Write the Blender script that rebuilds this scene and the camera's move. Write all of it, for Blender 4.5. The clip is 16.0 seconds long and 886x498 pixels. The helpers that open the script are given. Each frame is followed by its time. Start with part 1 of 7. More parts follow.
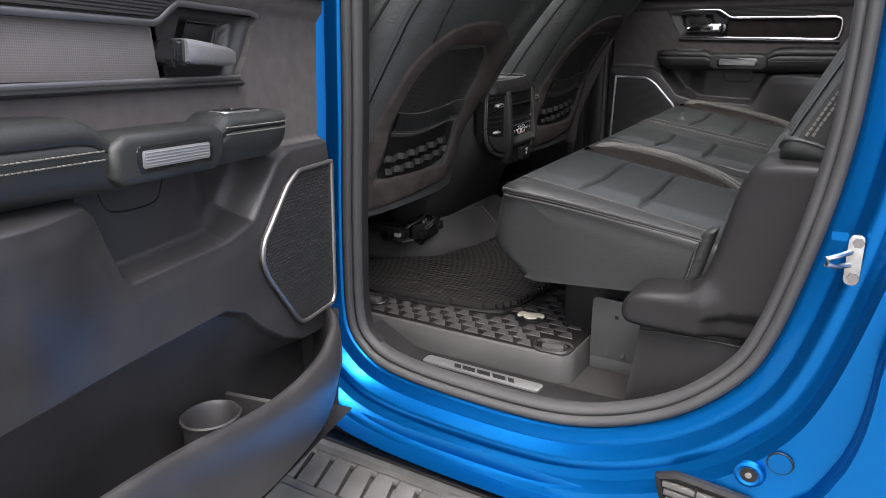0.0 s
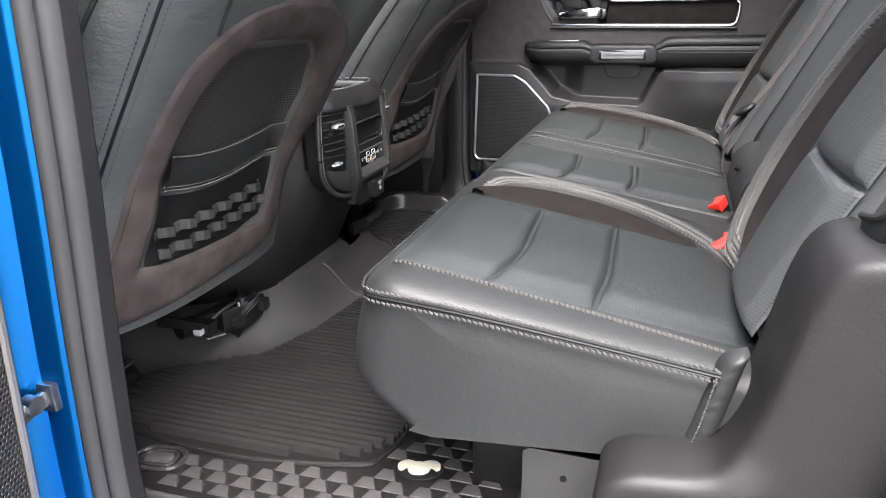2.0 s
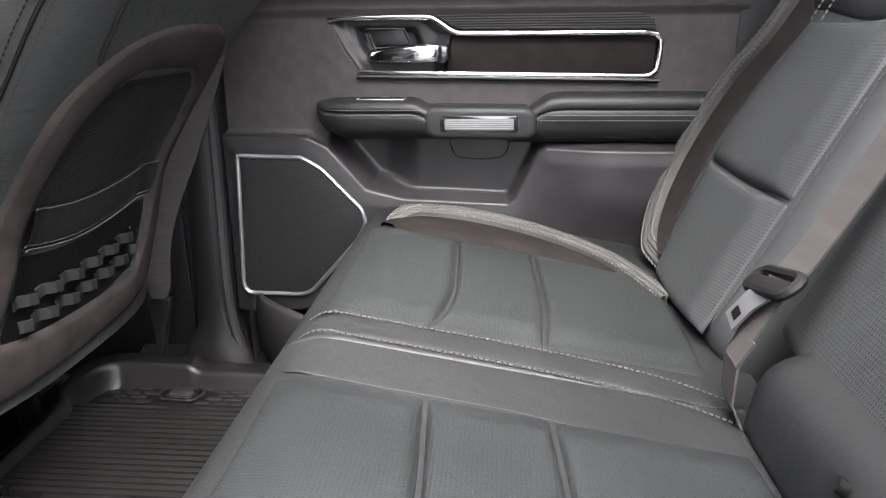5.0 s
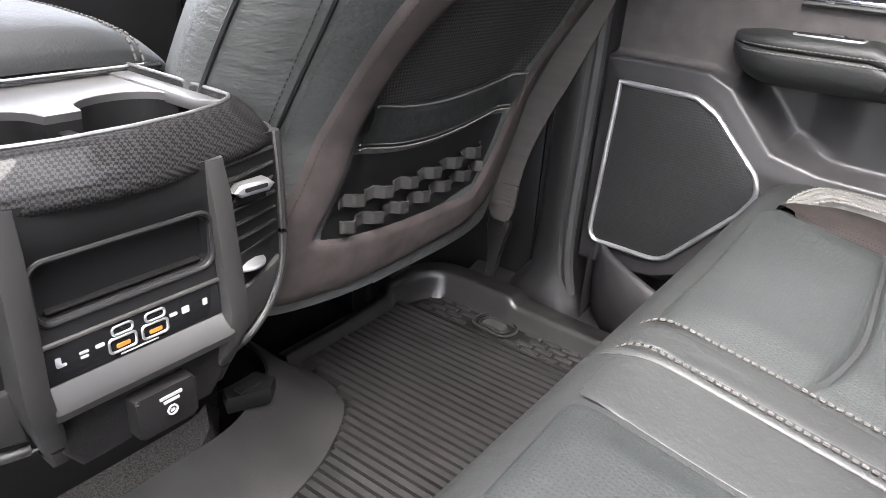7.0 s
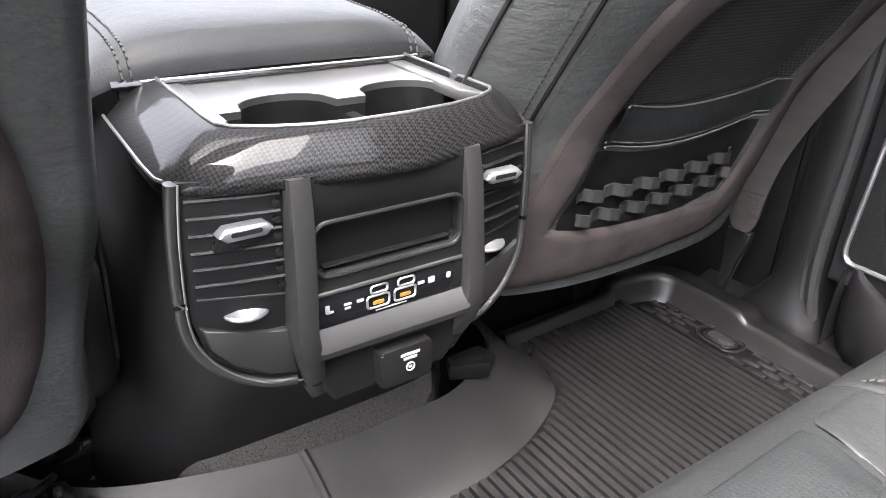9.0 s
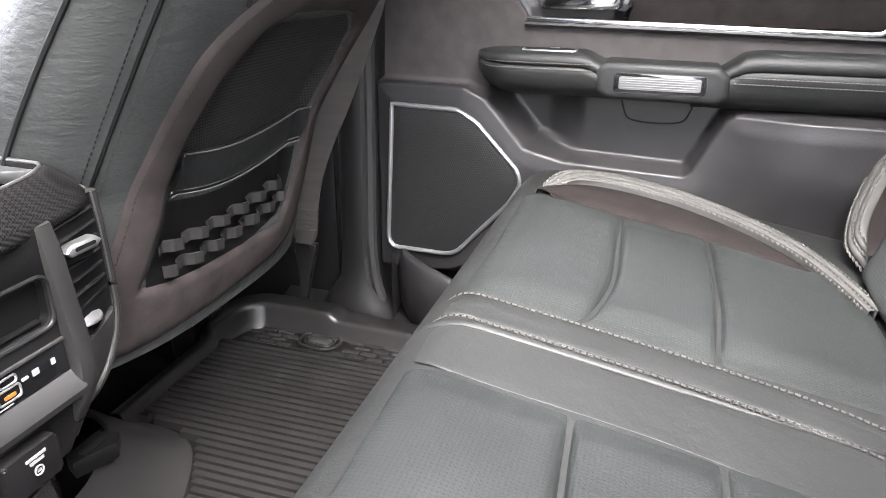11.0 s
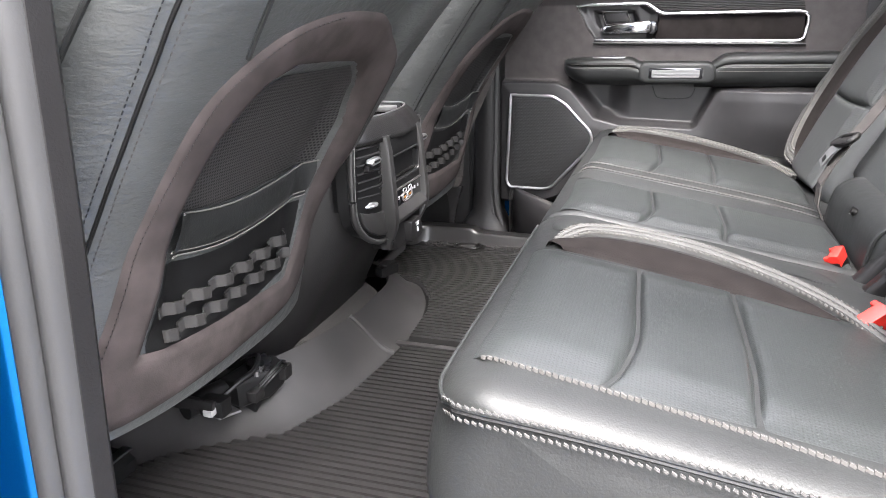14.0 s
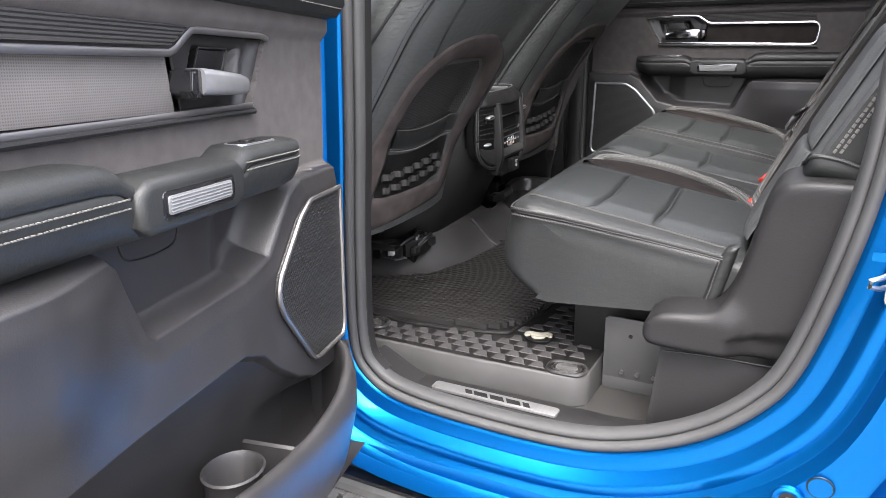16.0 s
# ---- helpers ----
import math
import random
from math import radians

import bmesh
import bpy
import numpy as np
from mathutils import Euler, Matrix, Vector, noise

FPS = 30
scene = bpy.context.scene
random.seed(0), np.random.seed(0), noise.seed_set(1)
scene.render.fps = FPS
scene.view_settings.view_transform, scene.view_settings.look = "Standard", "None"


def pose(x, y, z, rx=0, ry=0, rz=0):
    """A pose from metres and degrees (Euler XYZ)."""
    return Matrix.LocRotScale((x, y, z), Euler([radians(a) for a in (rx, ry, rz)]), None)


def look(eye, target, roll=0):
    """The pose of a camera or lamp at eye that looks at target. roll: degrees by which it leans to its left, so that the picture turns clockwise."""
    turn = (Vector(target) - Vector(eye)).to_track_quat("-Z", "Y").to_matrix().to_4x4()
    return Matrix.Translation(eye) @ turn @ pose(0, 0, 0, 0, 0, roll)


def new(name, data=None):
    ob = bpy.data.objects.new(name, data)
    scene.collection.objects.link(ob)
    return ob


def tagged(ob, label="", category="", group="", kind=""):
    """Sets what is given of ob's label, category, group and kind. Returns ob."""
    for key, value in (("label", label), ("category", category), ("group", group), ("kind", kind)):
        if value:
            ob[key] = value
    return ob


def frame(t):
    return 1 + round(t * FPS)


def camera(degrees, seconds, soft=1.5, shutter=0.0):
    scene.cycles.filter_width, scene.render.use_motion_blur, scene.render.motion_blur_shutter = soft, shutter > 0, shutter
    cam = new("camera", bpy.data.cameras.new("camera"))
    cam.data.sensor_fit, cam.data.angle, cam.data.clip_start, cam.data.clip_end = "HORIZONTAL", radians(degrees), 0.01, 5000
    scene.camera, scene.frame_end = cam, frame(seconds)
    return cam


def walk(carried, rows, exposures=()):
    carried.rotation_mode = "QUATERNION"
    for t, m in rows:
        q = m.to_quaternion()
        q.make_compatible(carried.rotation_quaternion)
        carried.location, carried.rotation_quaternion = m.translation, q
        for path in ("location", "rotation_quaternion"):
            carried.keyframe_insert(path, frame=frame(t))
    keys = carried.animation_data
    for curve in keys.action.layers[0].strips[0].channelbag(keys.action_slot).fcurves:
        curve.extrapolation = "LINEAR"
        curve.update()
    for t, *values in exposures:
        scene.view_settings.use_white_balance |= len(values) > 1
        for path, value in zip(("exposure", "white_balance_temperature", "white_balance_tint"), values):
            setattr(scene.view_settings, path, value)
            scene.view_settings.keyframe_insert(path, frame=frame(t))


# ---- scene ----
cam = camera(64.3, 16.0, soft=0.8)
PATH = [
    (0, (0.122, -1.963, 0.67), (-0.886, -0.356, 0.035), -1.4),
    (0.5, (0.113, -1.856, 0.66), (-0.867, -0.234, 0.02), -0.9),
    (1, (0.062, -1.733, 0.644), (-0.838, -0.071, -0.009), -0.8),
    (1.5, (-0.086, -1.571, 0.641), (-0.818, 0.165, -0.031), -1.0),
    (2, (-0.184, -1.402, 0.646), (-0.784, 0.385, -0.021), -1.6),
    (2.5, (-0.235, -1.186, 0.647), (-0.736, 0.634, -0.013), -1.4),
    (3, (-0.272, -1.017, 0.644), (-0.613, 0.844, -0.005), -1.3),
    (3.5, (-0.33, -0.805, 0.651), (-0.487, 1.083, 0.01), -1.2),
    (3.7, (-0.332, -0.74, 0.652), (-0.461, 1.152, 0.016), -1.2),
    (5.8, (-0.296, -0.337, 0.651), (-0.557, 1.548, 0.037), 1.1),
    (6, (-0.295, -0.314, 0.64), (-0.671, 1.548, 0.013), 1.6),
    (6.5, (-0.345, -0.255, 0.631), (-1.058, 1.460, -0.104), 3.3),
    (7, (-0.361, -0.248, 0.627), (-1.414, 1.230, -0.214), 3.7),
    (7.5, (-0.360, -0.252, 0.627), (-1.646, 0.993, -0.260), 3.0),
    (8, (-0.359, -0.260, 0.638), (-1.799, 0.788, -0.268), 2.4),
    (8.2, (-0.358, -0.266, 0.639), (-1.839, 0.728, -0.266), 2.1),
    (10.3, (-0.333, -0.298, 0.643), (-1.457, 1.134, -0.184), 1.8),
    (10.5, (-0.329, -0.308, 0.646), (-1.305, 1.238, -0.164), 1.5),
    (11, (-0.333, -0.348, 0.654), (-0.892, 1.415, -0.108), 0.3),
    (11.5, (-0.344, -0.399, 0.664), (-0.59, 1.45, -0.058), -0.7),
    (12, (-0.357, -0.47, 0.665), (-0.471, 1.407, -0.016), -1.2),
    (12.5, (-0.352, -0.567, 0.666), (-0.416, 1.317, -0.001), -1.2),
    (13, (-0.346, -0.729, 0.649), (-0.498, 1.159, 0.008), -1.2),
    (13.5, (-0.353, -0.968, 0.653), (-0.748, 0.884, 0.008), -1.5),
    (14, (-0.35, -1.214, 0.647), (-0.941, 0.588, 0.012), -1.6),
    (14.5, (-0.258, -1.432, 0.666), (-1.014, 0.307, 0.03), -1.8),
    (15, (-0.145, -1.622, 0.675), (-1.008, 0.067, 0.041), -1.7),
    (15.5, (-0.07, -1.807, 0.689), (-0.955, -0.131, 0.051), -1.8),
    (16, (0.003, -1.959, 0.699), (-0.902, -0.292, 0.063), -2.0),
]
EXPOSURE = [(t, stops, 6500, 13) for t, stops in [(0.0, 3.05), (0.5, 3.9), (1.0, 4.0), (2.0, 4.3), (3.0, 4.45), (3.5, 4.45), (6.0, 4.6), (7.0, 5.1), (8.0, 5.15), (10.5, 5.1), (11.5, 4.9), (12.5, 4.75), (13.0, 4.8), (14.0, 4.9), (15.0, 4.45), (15.5, 4.35), (16.0, 3.9)]]
walk(cam, [(t, look(eye, target, roll)) for t, eye, target, roll in PATH], EXPOSURE)

# ---- light: bright overcast day ----
world = bpy.data.worlds.new("overcast_sky")
world.use_nodes = True
scene.world = world
wn = world.node_tree
sky = wn.nodes.new("ShaderNodeTexSky")
sky.sky_type = "NISHITA"
sky.sun_disc = False
SUN_ELEVATION, SUN_AZIMUTH = 68.0, 156.0
sky.sun_elevation, sky.sun_rotation = radians(SUN_ELEVATION), radians(SUN_AZIMUTH)
sky.air_density, sky.dust_density, sky.ozone_density = 1.0, 4.0, 1.0
background = wn.nodes["Background"]
background.inputs["Strength"].default_value = 0.135
clouds = wn.nodes.new("ShaderNodeHueSaturation")
clouds.inputs["Saturation"].default_value = 0.25
wn.links.new(sky.outputs["Color"], clouds.inputs["Color"])
wn.links.new(clouds.outputs["Color"], background.inputs["Color"])
sun = new("sun", bpy.data.lights.new("sun", "SUN"))
sun.data.energy, sun.data.angle, sun.data.color = 1.5, radians(60), (1.0, 0.97, 0.92)
el, az = radians(SUN_ELEVATION), radians(SUN_AZIMUTH)
sun.matrix_world = look((8 * math.sin(az) * math.cos(el), 8 * math.cos(az) * math.cos(el), 8 * math.sin(el)), (0, 0, 0))


# ---- materials ----
def material(name, color, rough=0.5, metal=0.0, spec=0.5, var=0.0, var_scale=8.0, bump=0.0, bump_scale=400.0,
             bump2=0.0, bump2_scale=60.0, coat=0.0, sheen=0.0, rough_var=0.0, stretch=(1, 1, 1), dark=None):
    """A surface with colour variation at one scale, relief at two, and uneven gloss."""
    m = bpy.data.materials.new(name)
    m.use_nodes = True
    nt = m.node_tree
    p = nt.nodes["Principled BSDF"]
    p.inputs["Base Color"].default_value = (*color, 1)
    p.inputs["Roughness"].default_value = rough
    p.inputs["Metallic"].default_value = metal
    p.inputs["Specular IOR Level"].default_value = spec
    p.inputs["Coat Weight"].default_value = coat
    p.inputs["Coat Roughness"].default_value = 0.03
    p.inputs["Sheen Weight"].default_value = sheen
    p.inputs["Sheen Roughness"].default_value = 0.5
    tc = nt.nodes.new("ShaderNodeTexCoord")
    mp = nt.nodes.new("ShaderNodeMapping")
    mp.inputs["Scale"].default_value = stretch
    nt.links.new(tc.outputs["Object"], mp.inputs["Vector"])

    def noise_at(scale, detail=3.0):
        n = nt.nodes.new("ShaderNodeTexNoise")
        n.inputs["Scale"].default_value = scale
        n.inputs["Detail"].default_value = detail
        nt.links.new(mp.outputs["Vector"], n.inputs["Vector"])
        return n

    if var or rough_var:
        n = noise_at(var_scale, 5.0)
        if var:
            mix = nt.nodes.new("ShaderNodeMixRGB")
            low = dark or tuple(c * (1 - var) for c in color)
            mix.inputs["Color1"].default_value = (*low, 1)
            mix.inputs["Color2"].default_value = (*[min(1, c * (1 + var)) for c in color], 1)
            ramp = nt.nodes.new("ShaderNodeMapRange")
            ramp.inputs["From Min"].default_value, ramp.inputs["From Max"].default_value = 0.32, 0.68
            nt.links.new(n.outputs["Fac"], ramp.inputs["Value"])
            nt.links.new(ramp.outputs["Result"], mix.inputs["Fac"])
            nt.links.new(mix.outputs["Color"], p.inputs["Base Color"])
        if rough_var:
            r = nt.nodes.new("ShaderNodeMapRange")
            r.inputs["To Min"].default_value, r.inputs["To Max"].default_value = rough - rough_var, rough + rough_var
            nt.links.new(n.outputs["Fac"], r.inputs["Value"])
            nt.links.new(r.outputs["Result"], p.inputs["Roughness"])
    last = None
    for amount, scale, dist in ((bump, bump_scale, 0.0006), (bump2, bump2_scale, 0.004)):
        if amount:
            n = noise_at(scale, 2.0)
            b = nt.nodes.new("ShaderNodeBump")
            b.inputs["Strength"].default_value = amount
            b.inputs["Distance"].default_value = dist
            nt.links.new(n.outputs["Fac"], b.inputs["Height"])
            if last:
                nt.links.new(last.outputs["Normal"], b.inputs["Normal"])
            last = b
    if last:
        nt.links.new(last.outputs["Normal"], p.inputs["Normal"])
    return m


def dotted(m, axes, pitch, radius, shade, depth=0.5, row_shift=0.5):
    """Adds rows of small holes to a material, at the given pitch in metres along two of the object's axes."""
    nt = m.node_tree
    p = nt.nodes["Principled BSDF"]
    tc = nt.nodes.new("ShaderNodeTexCoord")
    sep = nt.nodes.new("ShaderNodeSeparateXYZ")
    nt.links.new(tc.outputs["Object"], sep.inputs[0])

    def math_node(op, a, b=None):
        n = nt.nodes.new("ShaderNodeMath")
        n.operation = op
        for k, v in enumerate((a, b)):
            if v is None:
                continue
            if isinstance(v, (int, float)):
                n.inputs[k].default_value = v
            else:
                nt.links.new(v, n.inputs[k])
        return n.outputs[0]

    a = math_node("DIVIDE", sep.outputs[axes[0]], pitch)
    b = math_node("DIVIDE", sep.outputs[axes[1]], pitch)
    odd = math_node("MULTIPLY", math_node("MODULO", math_node("FLOOR", b), 2.0), row_shift)
    fa = math_node("SUBTRACT", math_node("FRACT", math_node("ADD", a, odd)), 0.5)
    fb = math_node("SUBTRACT", math_node("FRACT", b), 0.5)
    d = math_node("SQRT", math_node("ADD", math_node("MULTIPLY", fa, fa), math_node("MULTIPLY", fb, fb)))
    inside = nt.nodes.new("ShaderNodeMapRange")
    inside.inputs["From Min"].default_value, inside.inputs["From Max"].default_value = radius * 0.8, radius * 1.25
    inside.inputs["To Min"].default_value, inside.inputs["To Max"].default_value = 0.0, 1.0
    nt.links.new(d, inside.inputs["Value"])
    mix = nt.nodes.new("ShaderNodeMixRGB")
    mix.inputs["Color1"].default_value = (*shade, 1)
    base = p.inputs["Base Color"]
    if base.links:
        nt.links.new(base.links[0].from_socket, mix.inputs["Color2"])
    else:
        mix.inputs["Color2"].default_value = base.default_value
    nt.links.new(inside.outputs["Result"], mix.inputs["Fac"])
    nt.links.new(mix.outputs["Color"], base)
    bu = nt.nodes.new("ShaderNodeBump")
    bu.inputs["Strength"].default_value = depth
    bu.inputs["Distance"].default_value = pitch * 0.25
    nt.links.new(inside.outputs["Result"], bu.inputs["Height"])
    if p.inputs["Normal"].links:
        nt.links.new(p.inputs["Normal"].links[0].from_socket, bu.inputs["Normal"])
    nt.links.new(bu.outputs["Normal"], p.inputs["Normal"])
    return m


LEATHER = dict(rough=0.43, spec=0.34, var=0.15, var_scale=6, bump=0.5, bump_scale=420, bump2=0.16, bump2_scale=48, rough_var=0.07)
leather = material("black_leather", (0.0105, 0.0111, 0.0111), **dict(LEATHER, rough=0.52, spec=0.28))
# Same leather, lightened to stand in for light missing on the backrests.
leather_plain_back = material("backrest_leather_lightened", (0.0320, 0.0335, 0.0335), **LEATHER)
leather_grained = material("wrinkled_leather", (0.038, 0.040, 0.0395), rough=0.48, spec=0.35, var=0.15, var_scale=6, bump=0.6, bump_scale=300, bump2=0.4, bump2_scale=55, rough_var=0.06, stretch=(1, 1, 2.2))
leather_soft = material("creased_leather", (0.0115, 0.0122, 0.0122), rough=0.52, spec=0.26, var=0.15, bump=0.4, bump_scale=320, bump2=0.16, bump2_scale=50, rough_var=0.06)
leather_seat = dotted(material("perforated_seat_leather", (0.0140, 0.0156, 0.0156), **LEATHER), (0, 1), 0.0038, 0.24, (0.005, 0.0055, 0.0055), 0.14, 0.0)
# Seat panel leather again, lightened for the backrests in the same way.
leather_back = dotted(material("perforated_back_leather_lightened", (0.0380, 0.0400, 0.0400), **LEATHER), (1, 2), 0.0038, 0.24, (0.010, 0.0105, 0.0105), 0.16, 0.0)
suede = material("grey_brown_suede", (0.0340, 0.0287, 0.0280), rough=0.95, spec=0.05, var=0.25, var_scale=24, bump=0.4, bump_scale=600, sheen=0.0)
suede_dark = dotted(material("perforated_dark_suede", (0.0118, 0.0100, 0.0096), rough=0.95, spec=0.05, var=0.25, var_scale=30), (0, 1), 0.0045, 0.2, (0.0035, 0.003, 0.003), 0.2)
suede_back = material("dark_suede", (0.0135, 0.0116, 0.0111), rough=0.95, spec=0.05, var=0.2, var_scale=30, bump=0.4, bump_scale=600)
piping = material("grey_leather_piping", (0.044, 0.043, 0.041), rough=0.6, spec=0.3, var=0.15, var_scale=40, bump=0.35, bump_scale=300)
thread = material("light_grey_thread", (0.066, 0.063, 0.058), rough=0.8)
# Same seat thread, coloured darker to offset doorway light on the near cushion.
thread_dimmed = material("dimmed_grey_thread", (0.027, 0.026, 0.025), rough=0.8)
thread_dark = material("grey_thread", (0.036, 0.034, 0.032), rough=0.8)
plastic = material("black_grained_plastic", (0.0068, 0.0065, 0.0067), rough=0.5, spec=0.2, var=0.15, bump=0.35, bump_scale=420, bump2=0.05, bump2_scale=120, rough_var=0.08)
plastic_trim = material("soft_black_trim", (0.0068, 0.0065, 0.0067), rough=0.46, spec=0.28, var=0.15, bump=0.35, bump_scale=450, bump2=0.06, rough_var=0.06)
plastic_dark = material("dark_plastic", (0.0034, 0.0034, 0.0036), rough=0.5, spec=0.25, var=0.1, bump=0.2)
trim_brown = material("charcoal_door_suede", (0.0430, 0.0392, 0.0388), rough=0.9, spec=0.1, var=0.15, var_scale=38, bump=0.3, bump_scale=500, sheen=0.05, rough_var=0.06)
trim_lower = material("black_lower_door_plastic", (0.0160, 0.0153, 0.0159), rough=0.44, spec=0.32, var=0.15, var_scale=18, bump=0.3, bump_scale=480, rough_var=0.06)
gloss_black = material("gloss_black", (0.008, 0.008, 0.009), rough=0.12, coat=0.5)
# Darker than the ribs, so the shade between them is in the colour.
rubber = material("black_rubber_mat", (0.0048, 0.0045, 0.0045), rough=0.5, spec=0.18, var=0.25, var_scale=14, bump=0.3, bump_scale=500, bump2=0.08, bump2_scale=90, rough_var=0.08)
# Raised pads and bars are a paler tone than the tray.
rubber_pad = material("paler_rubber", (0.0163, 0.0153, 0.0155), rough=0.52, spec=0.3, var=0.3, var_scale=30, bump=0.25)
# Raised colour makes up for the low light on the mat's outer wall.
rubber_lightened = material("lightened_rubber", (0.027, 0.0262, 0.0260), rough=0.6, spec=0.25, var=0.2, var_scale=12, bump=0.3, bump_scale=500)
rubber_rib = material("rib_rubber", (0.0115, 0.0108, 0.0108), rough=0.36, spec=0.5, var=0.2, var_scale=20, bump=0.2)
seal_rubber = material("door_seal_rubber", (0.022, 0.022, 0.0225), rough=0.6, spec=0.3, var=0.15, bump=0.3, bump_scale=350)
carpet = material("charcoal_carpet", (0.042, 0.040, 0.038), rough=1.0, spec=0.0, var=0.55, var_scale=520, bump=1.0, bump_scale=700, sheen=0.0)
# Same carpet as the tunnel, coloured darker to offset light by the doorway.
carpet_dimmed = material("dimmed_floor_carpet", (0.017, 0.0165, 0.016), rough=1.0, spec=0.0, var=0.45, var_scale=520, bump=1.0, bump_scale=700)
blue_paint = material("blue_metallic_paint", (0.0002, 0.090, 0.300), rough=0.30, metal=0.88, spec=0.2, coat=0.10, var=0.06, var_scale=900)
chrome = material("chrome", (0.75, 0.75, 0.77), rough=0.12, metal=1.0, rough_var=0.03)
scuff_metal = material("brushed_scuff_plate", (0.2177, 0.2177, 0.2177), rough=0.4, metal=0.8, var=0.08, rough_var=0.06, stretch=(40, 1, 1))
satin_dark = material("satin_gunmetal", (0.15, 0.142, 0.14), rough=0.45, metal=0.9, var=0.08, rough_var=0.05)
satin_plate = material("satin_grey_plate", (0.17, 0.168, 0.166), rough=0.46, metal=0.9, var=0.08, rough_var=0.06)
# Same rubber as the tray; the ramp's sheen is put into a paler colour.
ramp_rubber = material("smooth_lit_ramp_rubber", (0.0145, 0.0138, 0.0138), rough=0.50, spec=0.25, var=0.25, var_scale=12, bump=0.25, bump_scale=500, rough_var=0.06)
blade_steel = material("belt_blade_steel", (0.14, 0.14, 0.145), rough=0.42, metal=0.55, var=0.08, var_scale=60)
satin = material("satin_silver", (0.48, 0.48, 0.49), rough=0.32, metal=0.9, var=0.05, rough_var=0.05)
steel = material("zinc_steel", (0.3000, 0.3000, 0.3000), rough=0.35, metal=1.0, var=0.2, var_scale=60, rough_var=0.1)
plate_metal = material("powder_coated_plate", (0.0360, 0.0360, 0.0360), rough=0.45, metal=0.2, var=0.12, bump=0.2)
# Same grille as on the near door; the far side's dimness is in its colour.
grille_dimmed = dotted(material("dimmed_speaker_grille", (0.012, 0.012, 0.0125), rough=0.5, metal=0.3), (0, 2), 0.0042, 0.3, (0.004, 0.004, 0.004), 0.3)
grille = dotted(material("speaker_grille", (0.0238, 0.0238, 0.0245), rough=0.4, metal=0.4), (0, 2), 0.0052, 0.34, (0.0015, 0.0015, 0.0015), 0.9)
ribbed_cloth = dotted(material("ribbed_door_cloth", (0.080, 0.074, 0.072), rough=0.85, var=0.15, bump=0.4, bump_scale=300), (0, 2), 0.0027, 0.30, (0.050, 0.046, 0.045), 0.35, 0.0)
mesh_cloth = dotted(material("black_mesh_cloth", (0.027, 0.026, 0.026), rough=0.75, spec=0.2), (1, 2), 0.0042, 0.32, (0.003, 0.003, 0.003), 0.8)
webbing = material("grey_belt_webbing", (0.0400, 0.0360, 0.0344), rough=0.75, spec=0.2, var=0.12, bump=0.6, bump_scale=160, stretch=(1, 1, 12))
elastic = material("black_elastic_webbing", (0.019, 0.0183, 0.018), rough=0.5, spec=0.12, var=0.12, bump=0.5, bump_scale=300)
red_plastic = material("red_release_button", (0.48, 0.018, 0.012), rough=0.4, spec=0.4)
white_paint = material("off_white_rubber", (0.26, 0.245, 0.20), rough=0.6, var=0.06, var_scale=60)
white_print = material("white_print", (0.2211, 0.2211, 0.2211), rough=0.6)
amber = material("amber_contact", (0.26, 0.11, 0.02), rough=0.5)
lamp_lens = material("frosted_lamp_lens", (0.0842, 0.0849, 0.0880), rough=0.55, var=0.05, bump=0.5, bump_scale=4, stretch=(120, 1, 1))
board_plastic = material("running_board_plastic", (0.0450, 0.0435, 0.0420), rough=0.65, var=0.25, var_scale=16, bump=0.6, bump_scale=350)
upright_grey = material("gunmetal_grey", (0.0195, 0.0190, 0.0187), rough=0.42, metal=0.3, var=0.1, rough_var=0.05)
headliner = material("grey_headliner", (0.3, 0.3, 0.3), rough=0.95, var=0.08, bump=0.3)
asphalt = material("concrete_drive", (0.13, 0.127, 0.12), rough=0.9, var=0.3, var_scale=20, bump=1.0, bump_scale=120, bump2=0.3, bump2_scale=30)

def tinted_glass(name, tint):
    """A thin pane that lets part of the daylight through and mirrors a little."""
    m = bpy.data.materials.new(name)
    m.use_nodes = True
    nt = m.node_tree
    for n in list(nt.nodes):
        if n.type == "BSDF_PRINCIPLED":
            nt.nodes.remove(n)
    clear = nt.nodes.new("ShaderNodeBsdfTransparent")
    clear.inputs["Color"].default_value = (tint, tint, tint, 1)
    gloss = nt.nodes.new("ShaderNodeBsdfGlossy")
    gloss.inputs["Roughness"].default_value = 0.02
    mix = nt.nodes.new("ShaderNodeMixShader")
    mix.inputs["Fac"].default_value = 0.06
    nt.links.new(clear.outputs[0], mix.inputs[1])
    nt.links.new(gloss.outputs[0], mix.inputs[2])
    nt.links.new(mix.outputs[0], nt.nodes["Material Output"].inputs["Surface"])
    return m


privacy_glass = tinted_glass("privacy_glass", 0.18)
front_glass = tinted_glass("front_glass", 0.74)
roof_glass = tinted_glass("roof_glass", 0.84)
front_roof_glass = tinted_glass("front_roof_glass", 0.36)
rear_glass = tinted_glass("rear_glass", 0.5)


